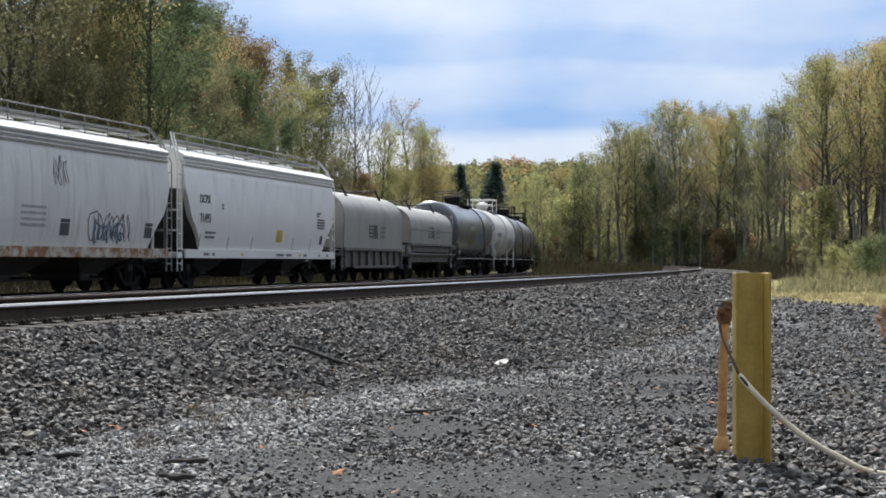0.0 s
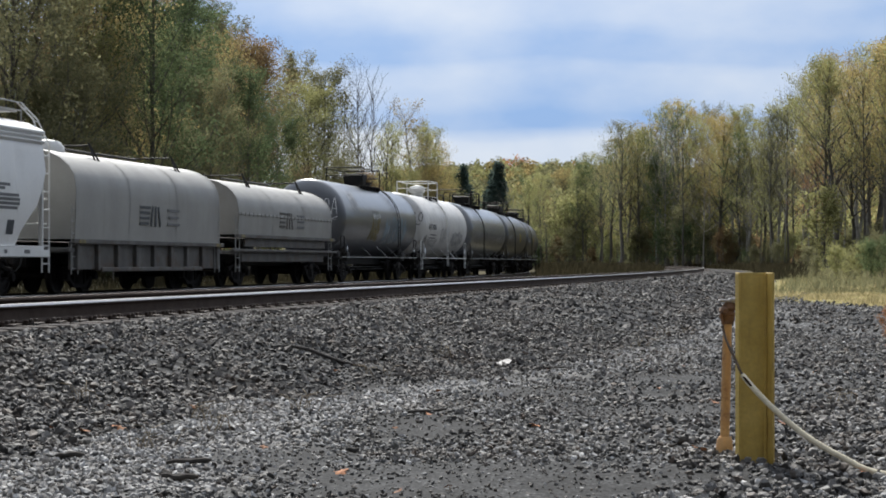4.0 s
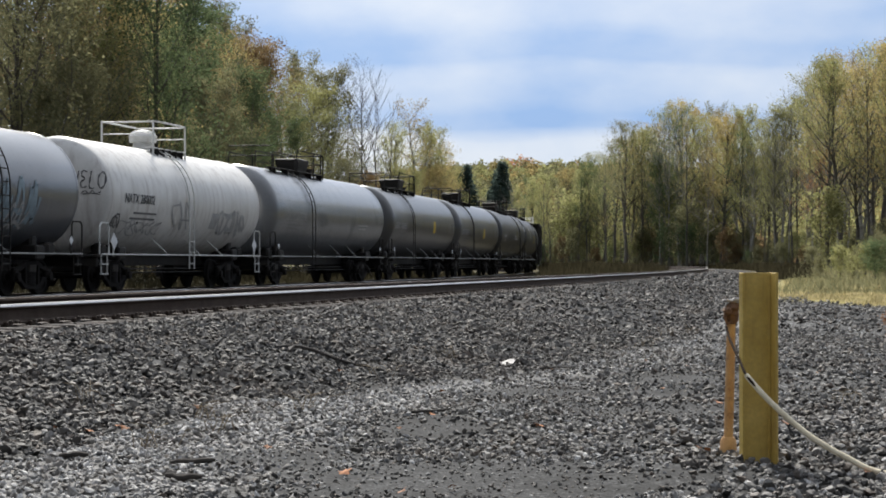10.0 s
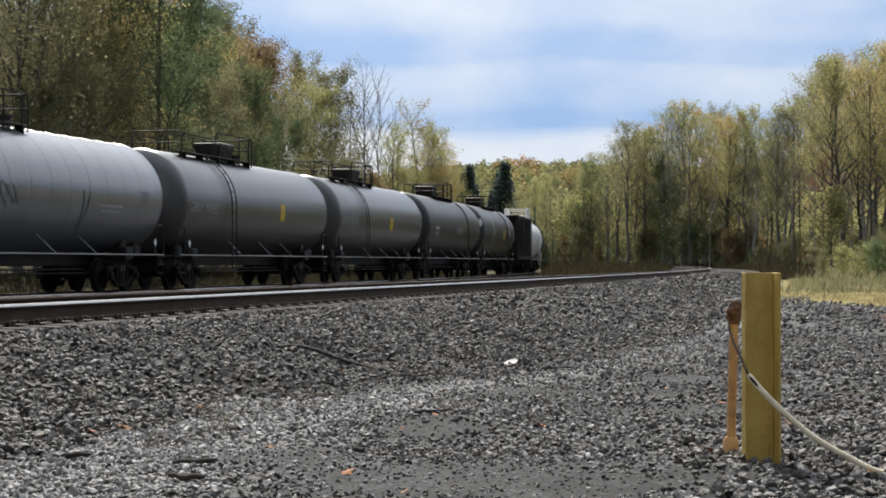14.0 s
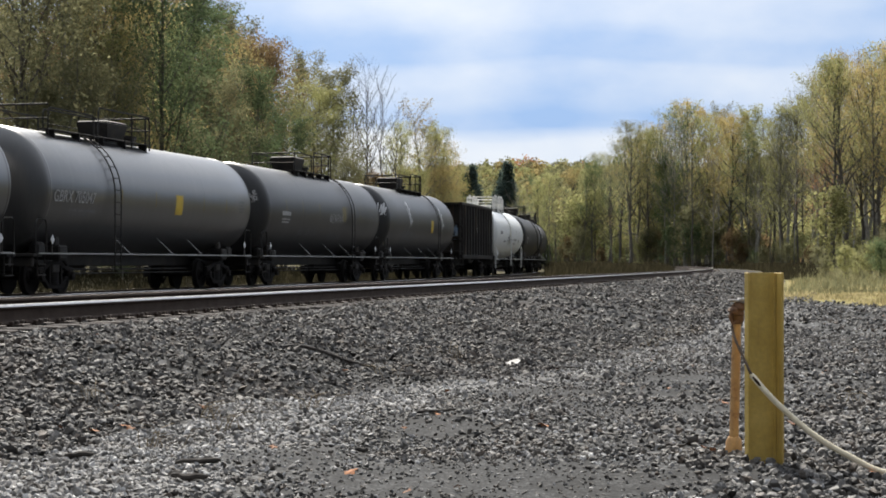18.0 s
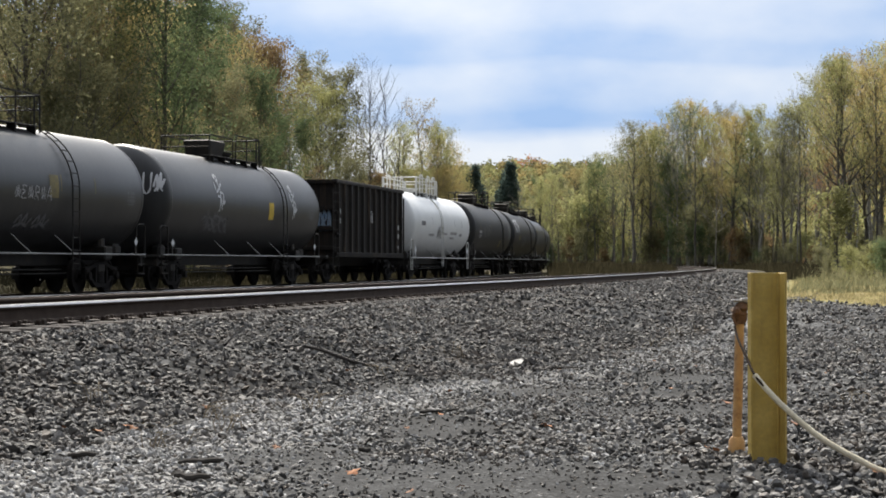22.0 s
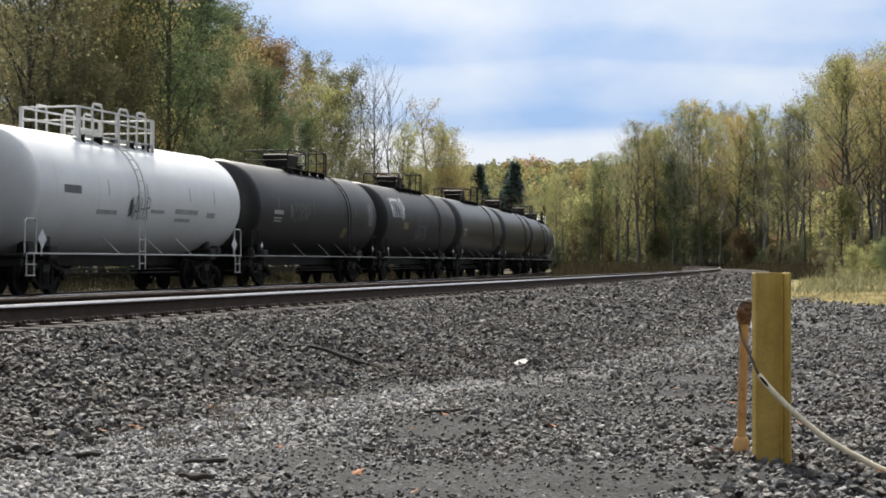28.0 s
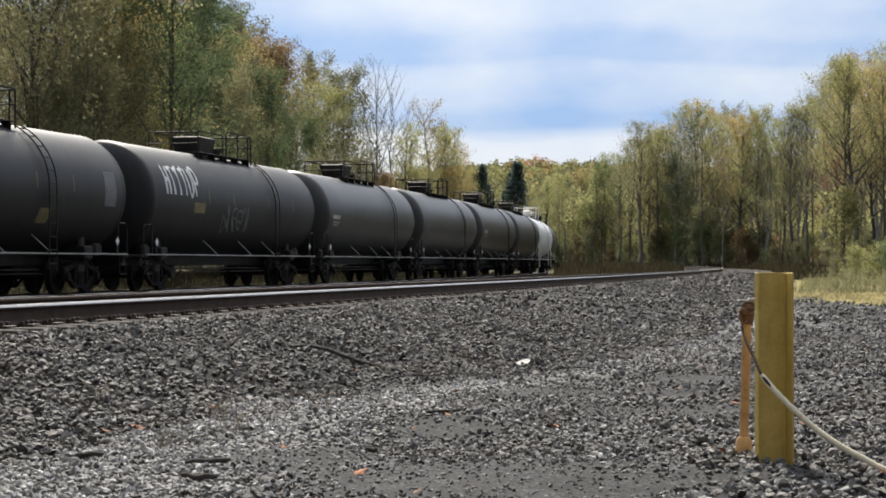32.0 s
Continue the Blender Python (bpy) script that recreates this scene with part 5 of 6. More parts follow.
         ("bars", -4.2, 2.2, [(0, 0.08, 1.5, 0.06), (0, -0.06, 1.2, 0.06)], "pale_mark"), ("tag", 48, 1.8, 2.4, 1.2, 0.6, 4, 0.06, "faint_mark", "faint grey scrawl")], deck=True))
    put(-2.8, 14.06, lambda h: tank_car("dusty black tank wagon with a yellow square, lightened as if sunlit", h, 1.58, "tank_dust_sunlit", "black", "platform",
        [("text", "GBRX 704965", 6.0, 2.3, 0.42, "pale_mark"), ("bars", 5.4, 2.1, [(0, 0, 1.4, 0.05)], "faint_mark"), ("patch", -1.9, 2.5, 0.5, 0.56, "yellow", "yellow square decal"), ("stripe", (3.0, 0.8, -3.2, -5.2), 2.55, "dull_yellow"), ("bars", -6.6, 2.6, PANEL, "faint_mark")], deck=True))
    put(14.06, 31.03, lambda h: tank_car("dusty black tank wagon with white stencilled number, lightened as if sunlit", h, 1.58, "tank_dust_sunlit", "black", "platform",
        [("text", "GBRX 705047", 6.0, 2.3, 0.42, "pale_mark"), ("bars", 5.4, 2.1, [(0, 0, 1.6, 0.06), (0.2, -0.12, 1.1, 0.05)], "faint_mark"), ("patch", -1.2, 2.45, 0.55, 0.56, "yellow", "yellow square decal"),
         ("stripe", (3.0, 0.6, -3.2, -5.2), 2.55, "dull_yellow"), ("bars", -6.6, 2.6, PANEL, "faint_mark")], deck=True))
    put(31.03, 48.15, lambda h: tank_car("black tank wagon with faded scrawls along its side", h, 1.58, "tank_black", "black", "platform",
        black_marks(2) + [("patch", -2.0, 2.65, 0.5, 0.56, "dull_yellow", "pale yellow square decal"), ("word", "~E~R~A", -0.9, 2.45, 2.0, 0.32, 0.04, "pale_mark", "pale scribbled tag"),
                          ("word", "~~~", 2.6, 1.85, 2.6, 0.35, 0.07, "faint_mark", "scraped grey graffiti"), ("word", "~~", -1.2, 1.75, 1.9, 0.4, 0.09, "faint_mark", "smeared grey graffiti"), ("headword", "~*", 0.95, 3.0, 0.7, 0.4, 0.04, "pale_mark", "white tag on the tank end")]))
    put(48.15, 65.0, lambda h: tank_car("black tank wagon with white cartoon-like scrawls", h, 1.58, "tank_black", "black", "platform",
        [("headword", "U~", 1.15, 3.05, 0.6, 0.6, 0.06, "spray_white", "white scrawl on the tank end"), ("word", "*", 3.2, 2.95, 0.95, 1.2, 0.085, "spray_white", "white upright scrawl"),
         ("word", "*", -4.3, 2.9, 0.8, 1.2, 0.08, "spray_white", "white upright scrawl"), ("word", "*~", 3.9, 2.0, 1.4, 0.8, 0.04, "faint_mark", "faint scratched figure"), ("patch", -1.8, 2.5, 0.5, 0.56, "yellow", "yellow square decal"), ("bars", -6.4, 2.5, PANEL, "faint_mark"),
         ("tag", 55, 3.4, 1.95, 2.6, 0.5, 5, 0.08, "faint_mark", "faint grey smear")]))
    put(65.0, 79.05, lambda h: gondola_car("high-sided dark brown gondola with ribbed sides", h))
    put(79.05, 95.3, lambda h: tank_car("clean white tank wagon with caged white top platform", h, 1.57, "tank_white", "white_steel", "cage",
        [("bars", 5.2, 2.62, [(0, 0, 1.0, 0.2)], "faint_mark"), ("word", "~AHR", 0.9, 2.25, 1.5, 0.6, 0.05, "dark_mark", "thin dark tag"),
         ("bars", 0.6, 2.1, [(2.4, 0, 1.3, 0.12), (-1.0, 0.1, 1.0, 0.1), (-3.2, 0.15, 1.8, 0.14), (-3.0, -0.1, 1.2, 0.1), (-5.2, 0.1, 0.7, 0.16)], "pale_mark"),
         ("stripe", (3.0, 0.4, -2.8, -4.8), 2.75, "pale_mark")]))
    put(95.3, 112.4, lambda h: tank_car("black tank wagon with grey scribble and stencilled marks", h, 1.58, "tank_black_clouded", "black", "platform",
        black_marks(2) + [("word", "~LOR~P", 3.1, 2.55, 2.5, 0.6, 0.06, "faint_mark", "grey bubble-letter scribble"), ("patch", -3.0, 1.9, 0.6, 0.4, "dull_yellow", "faded yellow patch"),
                          ("patch", -6.6, 2.7, 0.7, 0.9, "faint_mark", "grey information panel")]))
    put(112.4, 129.45, lambda h: tank_car("black tank wagon with tall white sprayed letters", h, 1.58, "tank_black_clouded", "black", "platform",
        [("word", "HTTTUP", 5.3, 3.15, 2.7, 0.85, 0.15, "spray_white", "bold white sprayed tag"), ("patch", 4.0, 2.4, 0.9, 0.3, "dull_yellow", "faded yellow patch"),
         ("tag", 59, 0.6, 2.1, 2.6, 0.8, 6, 0.08, "faint_mark", "scraped grey graffiti"), ("stripe", (3.2, 1.0, -2.4, -5.0), 2.75, "dull_yellow")]))
    at = 129.45
    for i, ln in enumerate((15.9, 16.0, 15.8, 15.8)):
        put(at, at + ln, lambda h: tank_car("plain dusty black tank wagon", h, 1.58, "tank_black", "black", "platform", black_marks(i)))
        at += ln
    put(at, at + 16, lambda h: tank_car("white tank wagon at the far end of the train", h, 1.57, "tank_white", "white_steel", "crossover", [("stripe", (3.0, -3.0), 2.7, "pale_mark")]))
    at += 16
    put(at, at + 16, lambda h: tank_car("plain dusty black tank wagon", h, 1.58, "tank_dust_sunlit", "black", "platform", black_marks(1)))
    return cars


CARS = train()
SPEED = 6.596


def car_pose(s, half):
    """On the track, along the chord between the bogies."""
    xa, ya, _ = on_line(FAR, s - half)
    xb, yb, _ = on_line(FAR, s + half)
    return pose((xa + xb) / 2, (ya + yb) / 2, FAR_TOP, 0, 0, math.degrees(math.atan2(ya - yb, xa - xb)))


def motions():
    for car, mid in CARS:
        walk(car, [(t, car_pose(mid - SPEED * (t - 16), 5.4)) for t in range(0, 33)])
    turn = math.degrees(SPEED / WHEEL_R)
    for ax, wheels in WHEELS.items():
        rows = [(k / 15, pose(ax, 0, WHEEL_R, 0, turn * k / 15, 0)) for k in range(0, 481)]
        walk(wheels[0], rows)
        keys = wheels[0].animation_data
        for w in wheels[1:]:
            w.rotation_mode = "QUATERNION"
            own = w.animation_data_create()
            own.action, own.action_slot = keys.action, keys.action_slot


# ---- by the yard's edge ----
def beam_post():
    x, y = 1.68, 9.9
    th = group_thing("bollard", pose(x, y, float(height(np.array(x), np.array(y))) - 0.04, 0, 0, 14), "yellow-painted steel beam post, chipped and dirty, standing in gravel", "post")
    part("web", Shape().box((-0.004, 0.0, 0.54), (0.158, 0.012, 1.08), 0.002), "post", th)
    part("flange", Shape().box((0.082, -0.038, 0.54), (0.013, 0.1, 1.08), 0.003), "post", th, "flange edge worn to orange primer")
    part("flange", Shape().box((-0.09, -0.004, 0.54), (0.012, 0.05, 1.08), 0.003), "post", th)
    part("fillet", Shape().tube([(0.069, -0.008, 0.01), (0.069, -0.008, 1.075)], 0.008, 6), "post", th)
    return th


beam_post()


def pipe_stand():
    x, y = 1.58, 10.28
    th = group_thing("pipe_stand", pose(x, y, float(height(np.array(x), np.array(y))) - 0.02, 0, 1.5, 0), "rusty orange-yellow pipe with a corroded fitting on top", "pipe")
    part("pipe", Shape().lathe([(0, 0.026), (0.3, 0.027), (0.8, 0.025)], 16, "z"), "pipe", th)
    part("base_collar", Shape().lathe([(0.0, 0.05), (0.05, 0.048), (0.1, 0.045), (0.12, 0.034)], 16, "z"), "pipe", th)
    fit = Shape().lathe([(0.8, 0.024), (0.815, 0.036), (0.835, 0.03), (0.85, 0.042), (0.87, 0.036), (0.885, 0.02)], 9, "z", (0.006, -0.01, 0)).box((0.02, -0.012, 0.865), (0.1, 0.05, 0.03), 0.012)
    fit.lathe([(-0.06, 0.012), (-0.045, 0.024), (0.03, 0.022), (0.045, 0.01)], 8, "y", (-0.028, -0.01, 0.835)).tube([(0.05, -0.03, 0.86), (0.058, -0.04, 0.82), (0.045, -0.04, 0.79)], 0.011, 6)
    fit.lathe([(0.76, 0.028), (0.78, 0.04), (0.81, 0.04), (0.82, 0.026)], 12, "z")
    fit.tube([(-0.03, -0.03, 0.86), (-0.045, -0.04, 0.8), (-0.03, -0.04, 0.76), (0.0, -0.03, 0.78)], 0.01, 6)
    part("fitting", fit, "rust", th, "corroded brown fitting")
    part("cap", Shape().box((0.03, -0.01, 0.897), (0.06, 0.07, 0.026), 0.008).box((-0.02, -0.01, 0.892), (0.07, 0.06, 0.014), 0.005), "paper", th, "whitish cap")
    return th


pipe_stand()


hose = group_thing("guy_wire", Matrix(), "dark wire leaving the pipe, sleeved in cream plastic hose", "cable")
part("wire", Shape().tube(smooth_line([(1.565, 10.24, 0.74), (1.56, 10.1, 0.68), (1.575, 9.9, 0.585), (1.597, 9.72, 0.49), (1.66, 9.66, 0.41)]), 0.008, 6), "wire", hose)
part("sleeve", Shape().tube(smooth_line([(1.594, 9.73, 0.495), (1.665, 9.66, 0.404), (1.76, 9.6, 0.305), (1.9, 9.5, 0.183), (2.06, 9.4, 0.088), (2.22, 9.3, 0.02), (2.5, 9.2, 0.012), (2.8, 9.1, 0.012)]), 0.0155, 10), "hose", hose, "cream plastic sleeve")


# ---- litter on the ground ----
def rest_at(x, y, up=0.0):
    return float(height(np.array(float(x)), np.array(float(y)))) + up


def ground_stick(x, y, ln, r, ang, seed, bend=0.1, curve_name="stick", label="dark weathered stick lying on the stones", mat="stick"):
    rng = random.Random(seed)
    pts = []
    for k in range(7):
        u = k / 6 - 0.5
        px, py = x + math.cos(ang) * u * ln - math.sin(ang) * bend * ln * math.sin(u * 3), y + math.sin(ang) * u * ln + math.cos(ang) * bend * ln * math.sin(u * 3)
        pts.append((px, py, rest_at(px, py, r * 0.8 + 0.012 + rng.uniform(0, 0.012))))
    rr = [r * rng.uniform(0.75, 1.1) * (0.6 if k in (0, 6) else 1) for k in range(7)]
    return single(curve_name, Shape().tube(pts, rr, 7), mat, label, "stick")


def on_bank(px, py):
    """The ground that shows on a bearing, on the flat or up the bank."""
    lo, hi = 6.0, 90.0
    for k in range(40):
        mid = (lo + hi) / 2
        if EYE_Z - py / 3200 * mid > rest_at(px / 3200 * mid, mid):
            lo = mid
        else:
            hi = mid
    return px / 3200 * lo, lo


for px, py, ln, r, ang, seed in ((-455, 361, 0.24, 0.016, 0.12, 1), (-470, 390, 0.18, 0.018, -0.25, 2), (-665, 349, 0.16, 0.016, 0.15, 3), (-35, 268, 0.30, 0.012, 0.02, 4), (-165, 340, 0.08, 0.016, 0.3, 6),
                                 (180, 190, 0.4, 0.012, 0.1, 7), (390, 330, 0.12, 0.01, -0.2, 8)):
    ground_stick(*on_bank(px, py), ln, r, ang, seed)
# the long curved branch on the bank
branch = [on_bank(px, py) for px, py in ((-308, 157), (-285, 155), (-262, 158), (-238, 164), (-215, 173), (-190, 182), (-168, 188), (-146, 191))]
single("branch", Shape().tube(smooth_line([(x, y, rest_at(x, y, 0.045)) for x, y in branch], 4), [0.009 + 0.009 * math.sin(0.4 + k / 28 * 2.2) for k in range(29)], 7), "stick", "long crooked dark branch lying on the ballast bank", "stick")


def litter_piece():
    x, y = on_bank(105, 182)
    s = Shape()
    rng = random.Random(3)
    pts = [[(x + u * 0.1 + rng.uniform(-0.02, 0.02), y + v * 0.09, rest_at(x, y, 0.03 + 0.035 * math.sin(u * 2.2 + v) + rng.uniform(0, 0.02))) for u in (-1, -0.4, 0.2, 1)] for v in (-1, 0, 1)]
    s.loft(pts, closed=False)
    s.loft([[(p[0], p[1], p[2] - 0.012) for p in r] for r in pts], closed=False)
    return single("litter", s, "paper", "crumpled white scrap of litter on the ballast", "litter")


litter_piece()


def leaf_mesh():
    s = Shape()
    ring = [(0.045 * math.cos(a) * (1 + 0.35 * math.cos(5 * a)), 0.035 * math.sin(a) * (1 + 0.35 * math.cos(5 * a)), 0.008 * math.cos(2 * a)) for a in [k * math.pi / 10 for k in range(20)]]
    s.add([(0, 0, 0.004)] + ring, [(0, 1 + k, 1 + (k + 1) % 20) for k in range(20)])
    return s.mesh("leaf", tidy=False)


def fallen_leaves():
    rng = random.Random(9)
    spots = [on_bank(px, py) for px, py in ((152, 293), (160, 296), (-85, 415), (-575, 300), (-590, 296), (-640, 305), (-90, 300), (440, 335), (455, 340), (735, 380), (760, 140), (780, 150), (-700, 300), (-30, 275))]
    for k in range(20):
        d = rng.uniform(8.6, 26)
        spots.append((d * rng.uniform(-0.24, 0.24), d))
    for x, y in spots:
        m = pose(x, y, rest_at(x, y, 0.03), rng.uniform(-25, 25), rng.uniform(-25, 25), rng.uniform(0, 360)) @ Matrix.Scale(rng.uniform(0.35, 0.75), 4)
        single("fallen_leaf", stored("leaf", leaf_mesh), "dead_leaf", "curled orange-brown fallen leaf on the gravel", "leaf", "fallen leaves", at=m)


fallen_leaves()


def dry_weeds():
    """Thin dead stalks along the foot of the bank."""
    rng = random.Random(12)
    s = Shape()
    for px, py, drop in ((-430, 280, 1.0), (-400, 300, 1.05), (-520, 330, 1.05), (-640, 250, 0.95), (-120, 205, 0.95), (-10, 165, 0.9), (380, 130, 1.0), (430, 128, 1.0), (340, 150, 1.05), (-250, 262, 1.05), (700, 250, 1.1)):
        x0, y0 = on_bank(px, py)
        for k in range(9):
            a = rng.uniform(0, 6.28)
            ln = rng.uniform(0.08, 0.22)
            x, y = x0 + rng.uniform(-0.12, 0.12), y0 + rng.uniform(-0.12, 0.12)
            z = rest_at(x, y)
            s.tube([(x, y, z), (x + math.cos(a) * ln * 0.3, y + math.sin(a) * ln * 0.3, z + ln * 0.6), (x + math.cos(a) * ln * 0.9, y + math.sin(a) * ln * 0.9, z + ln * 0.7)], [0.004, 0.003, 0.002], 4)
    return single("dry_weeds", s, "weed", "tufts of dead straw-coloured weed stalks in the stones", "weeds", kind="stuff")


dry_weeds()


# ---- trees ----
def quads_mesh(name, centre, size, rng, flat=0.0, drop=0.0):
    """Many small leaf-shaped faces."""
    n = len(centre)
    a = rng.normal(size=(n, 3))
    a[:, 2] *= 1 - flat
    a /= np.linalg.norm(a, axis=1)[:, None]
    b = rng.normal(size=(n, 3))
    b -= a * (a * b).sum(1)[:, None]
    b /= np.linalg.norm(b, axis=1)[:, None]
    s = size * rng.uniform(0.55, 1.25, n)
    v = np.stack([centre - a * s[:, None], centre + (a * 0.7 + b * 0.7) * s[:, None], centre + (a * 0.7 - b * 0.7) * s[:, None]], 1)
    me = bpy.data.meshes.new(name)
    me.vertices.add(n * 3)
    me.vertices.foreach_set("co", v.reshape(-1).astype(np.float32))
    me.loops.add(n * 3)
    me.loops.foreach_set("vertex_index", np.arange(n * 3, dtype=np.int32))
    me.polygons.add(n)
    me.polygons.foreach_set("loop_start", np.arange(0, n * 3, 3, dtype=np.int32))
    me.update(calc_edges=True)
    me.validate()
    return me


def limbs(seed, H, base, spread, count, twigs, lean=0.04, leafy=False, stout=0.0):
    """Trunk, limbs and twigs as tapered bars, and the points at which leaves sit."""
    rng = random.Random(seed)
    wood, tips = Shape(), []
    r0 = 0.011 * H + 0.03 + stout
    line, x, y = [], 0.0, 0.0
    for k in range(10):
        line.append((x, y, H * k / 9 * 0.97))
        x += rng.uniform(-lean, lean) * H / 9
        y += rng.uniform(-lean, lean) * H / 9
    wood.tube(line, [r0 * (1.25 if k == 0 else 1 - 0.9 * (k / 9) ** 0.9) for k in range(10)], 7)
    zs = [p[2] for p in line]
    for i in range(count):
        u = (i + rng.uniform(0.1, 0.9)) / count
        z = H * (base + (0.97 - base) * u)
        px, py = float(np.interp(z, zs, [p[0] for p in line])), float(np.interp(z, zs, [p[1] for p in line]))
        az = i * 2.4 + rng.uniform(-0.6, 0.6)
        rise = radians(rng.uniform(22, 50) + 22 * u)
        ln = spread * H * (0.45 + 0.75 * math.sin(math.pi * min(1, 0.25 + 0.55 * u)) * rng.uniform(0.6, 1.15)) * (1 - 0.35 * u)
        p = Vector((px, py, z))
        d = Vector((math.cos(az) * math.cos(rise), math.sin(az) * math.cos(rise), math.sin(rise)))
        pts = [p.copy()]
        for k in range(4):
            d = (d + Vector((rng.uniform(-0.22, 0.22), rng.uniform(-0.22, 0.22), rng.uniform(-0.05, 0.28)))).normalized()
            p = p + d * ln / 4
            pts.append(p.copy())
        rl = max(0.018, r0 * (0.42 - 0.26 * u))
        wood.tube(pts, [rl, rl * 0.75, rl * 0.55, rl * 0.38, rl * 0.2], 3, False)
        tips.append((pts[-1], ln * 0.2))
        for k in range(twigs):
            v = rng.uniform(0.3, 1.0)
            q = pts[min(4, int(v * 4))].lerp(pts[min(4, int(v * 4) + 1)], v * 4 % 1)
            dd = (d + Vector((rng.uniform(-1, 1), rng.uniform(-1, 1), rng.uniform(-0.35, 0.8)))).normalized()
            tl = ln * rng.uniform(0.22, 0.48)
            e1, e2 = q + dd * tl * 0.5, q + dd * tl + Vector((0, 0, tl * rng.uniform(-0.1, 0.25)))
            if not leafy or k % 4 == 0:
                wood.tube([q, e1, e2], [rl * 0.3, rl * 0.2, 0.006], 3, False)
            tips += [(e1, tl * 0.3), (e2, tl * 0.28)]
    return wood, tips


def crown_points(tips, per, rng, puff):
    c = np.array([tuple(p) for p, _ in tips])
    r = np.array([max(0.25, w) for _, w in tips]) * puff
    keep = rng.uniform(size=len(c)) > 0.14
    c, r = c[keep], r[keep]
    n = np.repeat(np.arange(len(c)), rng.integers(max(1, per // 2), per * 3 // 2 + 1, len(c)))
    return c[n] + np.clip(rng.normal(size=(len(n), 3)), -1.5, 1.5) * r[n][:, None] * np.array([1, 1, 0.75])


FORMS = {}


def tree_form(key, seed, H, base, spread, count, twigs, per, size, puff=1.0, lean=0.04, wood="bark", stout=0.0):
    def build():
        w, tips = limbs(seed, H, base, spread, count, twigs, lean, per > 4, stout)
        rng = np.random.default_rng(seed)
        tm = w.mesh("trunk", 60, False)
        tm.materials.append(MAT[wood])
        cm = quads_mesh("crown", crown_points(tips, per, rng, puff), size, rng) if per else None
        return tm, cm, H
    FORMS[key] = build()


def conifer_form(key, seed, H, spread):
    rng = np.random.default_rng(seed)
    w = Shape().tube([(0, 0, 0), (0.05, 0, H * 0.5), (0, 0, H)], [0.16, 0.1, 0.02], 7)
    pts = []
    z = H * 0.1
    k = 0
    while z < H * 0.98:
        ln = spread * H * (1 - z / H) ** 0.8 + 0.15
        for i in range(6):
            a = i * 1.047 + k * 0.5 + rng.uniform(-0.2, 0.2)
            L = ln * rng.uniform(0.7, 1.1)
            e = (math.cos(a) * L, math.sin(a) * L, z - L * 0.25)
            w.tube([(0, 0, z), e], [0.03, 0.008], 3, False)
            n = int(10 + L * 16)
            u = rng.uniform(0.12, 1, n) ** 0.7
            q = np.stack([u * e[0], u * e[1], z + u * (e[2] - z)], -1) + rng.normal(size=(n, 3)) * np.array([0.24, 0.24, 0.22])
            pts.append(q)
        z += H * 0.026
        k += 1
    tm = w.mesh("trunk", 60, False)
    tm.materials.append(MAT["bark"])
    FORMS[key] = (tm, quads_mesh("crown", np.concatenate(pts), 0.22, rng, 0.2), H)


tree_form("broad_a", 1, 16, 0.18, 0.30, 32, 9, 34, 0.085)
tree_form("broad_b", 2, 16, 0.16, 0.34, 32, 9, 34, 0.085, 0.95)
tree_form("broad_c", 3, 16, 0.30, 0.27, 30, 9, 34, 0.085, 1.0, 0.07)
tree_form("slim_a", 4, 18, 0.24, 0.19, 30, 8, 19, 0.085, 0.95, 0.06)
tree_form("slim_b", 5, 18, 0.2, 0.21, 30, 8, 19, 0.085, 1.0, 0.1, stout=0.02)
tree_form("slim_c", 6, 18, 0.36, 0.25, 24, 9, 19, 0.085, 1.0, 0.14, stout=0.05)
tree_form("slim_d", 16, 18, 0.3, 0.22, 26, 8, 19, 0.085, 1.0, 0.18)
tree_form("thin_a", 7, 17, 0.30, 0.22, 26, 9, 8, 0.08, 0.9, 0.1)
tree_form("thin_b", 8, 17, 0.25, 0.25, 28, 9, 8, 0.08, 0.9, 0.14)
tree_form("bare_a", 9, 17, 0.25, 0.24, 30, 10, 0, 0.1, stout=-0.1)
tree_form("bare_b", 10, 17, 0.35, 0.22, 26, 10, 0, 0.1, 1, 0.07, stout=-0.1)
tree_form("bush_a", 11, 4, 0.06, 0.45, 18, 6, 14, 0.095, 1.0)
tree_form("bush_b", 12, 4, 0.04, 0.6, 18, 6, 14, 0.095, 1.05)
conifer_form("fir_a", 13, 15, 0.20)
conifer_form("fir_b", 14, 15, 0.16)

LEAFY = {"leaf_green": "deep green", "leaf_olive": "olive-green", "leaf_lime": "yellow-green", "leaf_gold": "golden", "leaf_orange": "orange", "leaf_brown": "russet", "needle": "dark green"}


def plant(form, x, y, H, leaf, rng, where, wood="bark", sink=0.15):
    tm, cm, h0 = FORMS[form]
    k = H / h0
    if "fir" in form:
        name, label, cat = "conifer", f"dark green spire-shaped conifer {where}", "tree"
    elif "bush" in form:
        name, label, cat = "bush", f"dense {LEAFY[leaf]} bush {where}", "bush"
    elif "bare" in form:
        name, label, cat = "bare_tree", f"leafless grey-barked tree with fine twigs {where}", "tree"
    else:
        thin = "thinly leaved " if "thin" in form else ""
        name, label, cat = "tree", f"{thin}tall {LEAFY[leaf]} autumn tree {where}", "tree"
    m = pose(x, y, rest_at(x, y, -sink), 0, 0, rng.uniform(0, 360)) @ Matrix.Diagonal((k * rng.uniform(0.9, 1.12), k * rng.uniform(0.9, 1.12), k, 1))
    th = group_thing(name, m, label, cat, where)
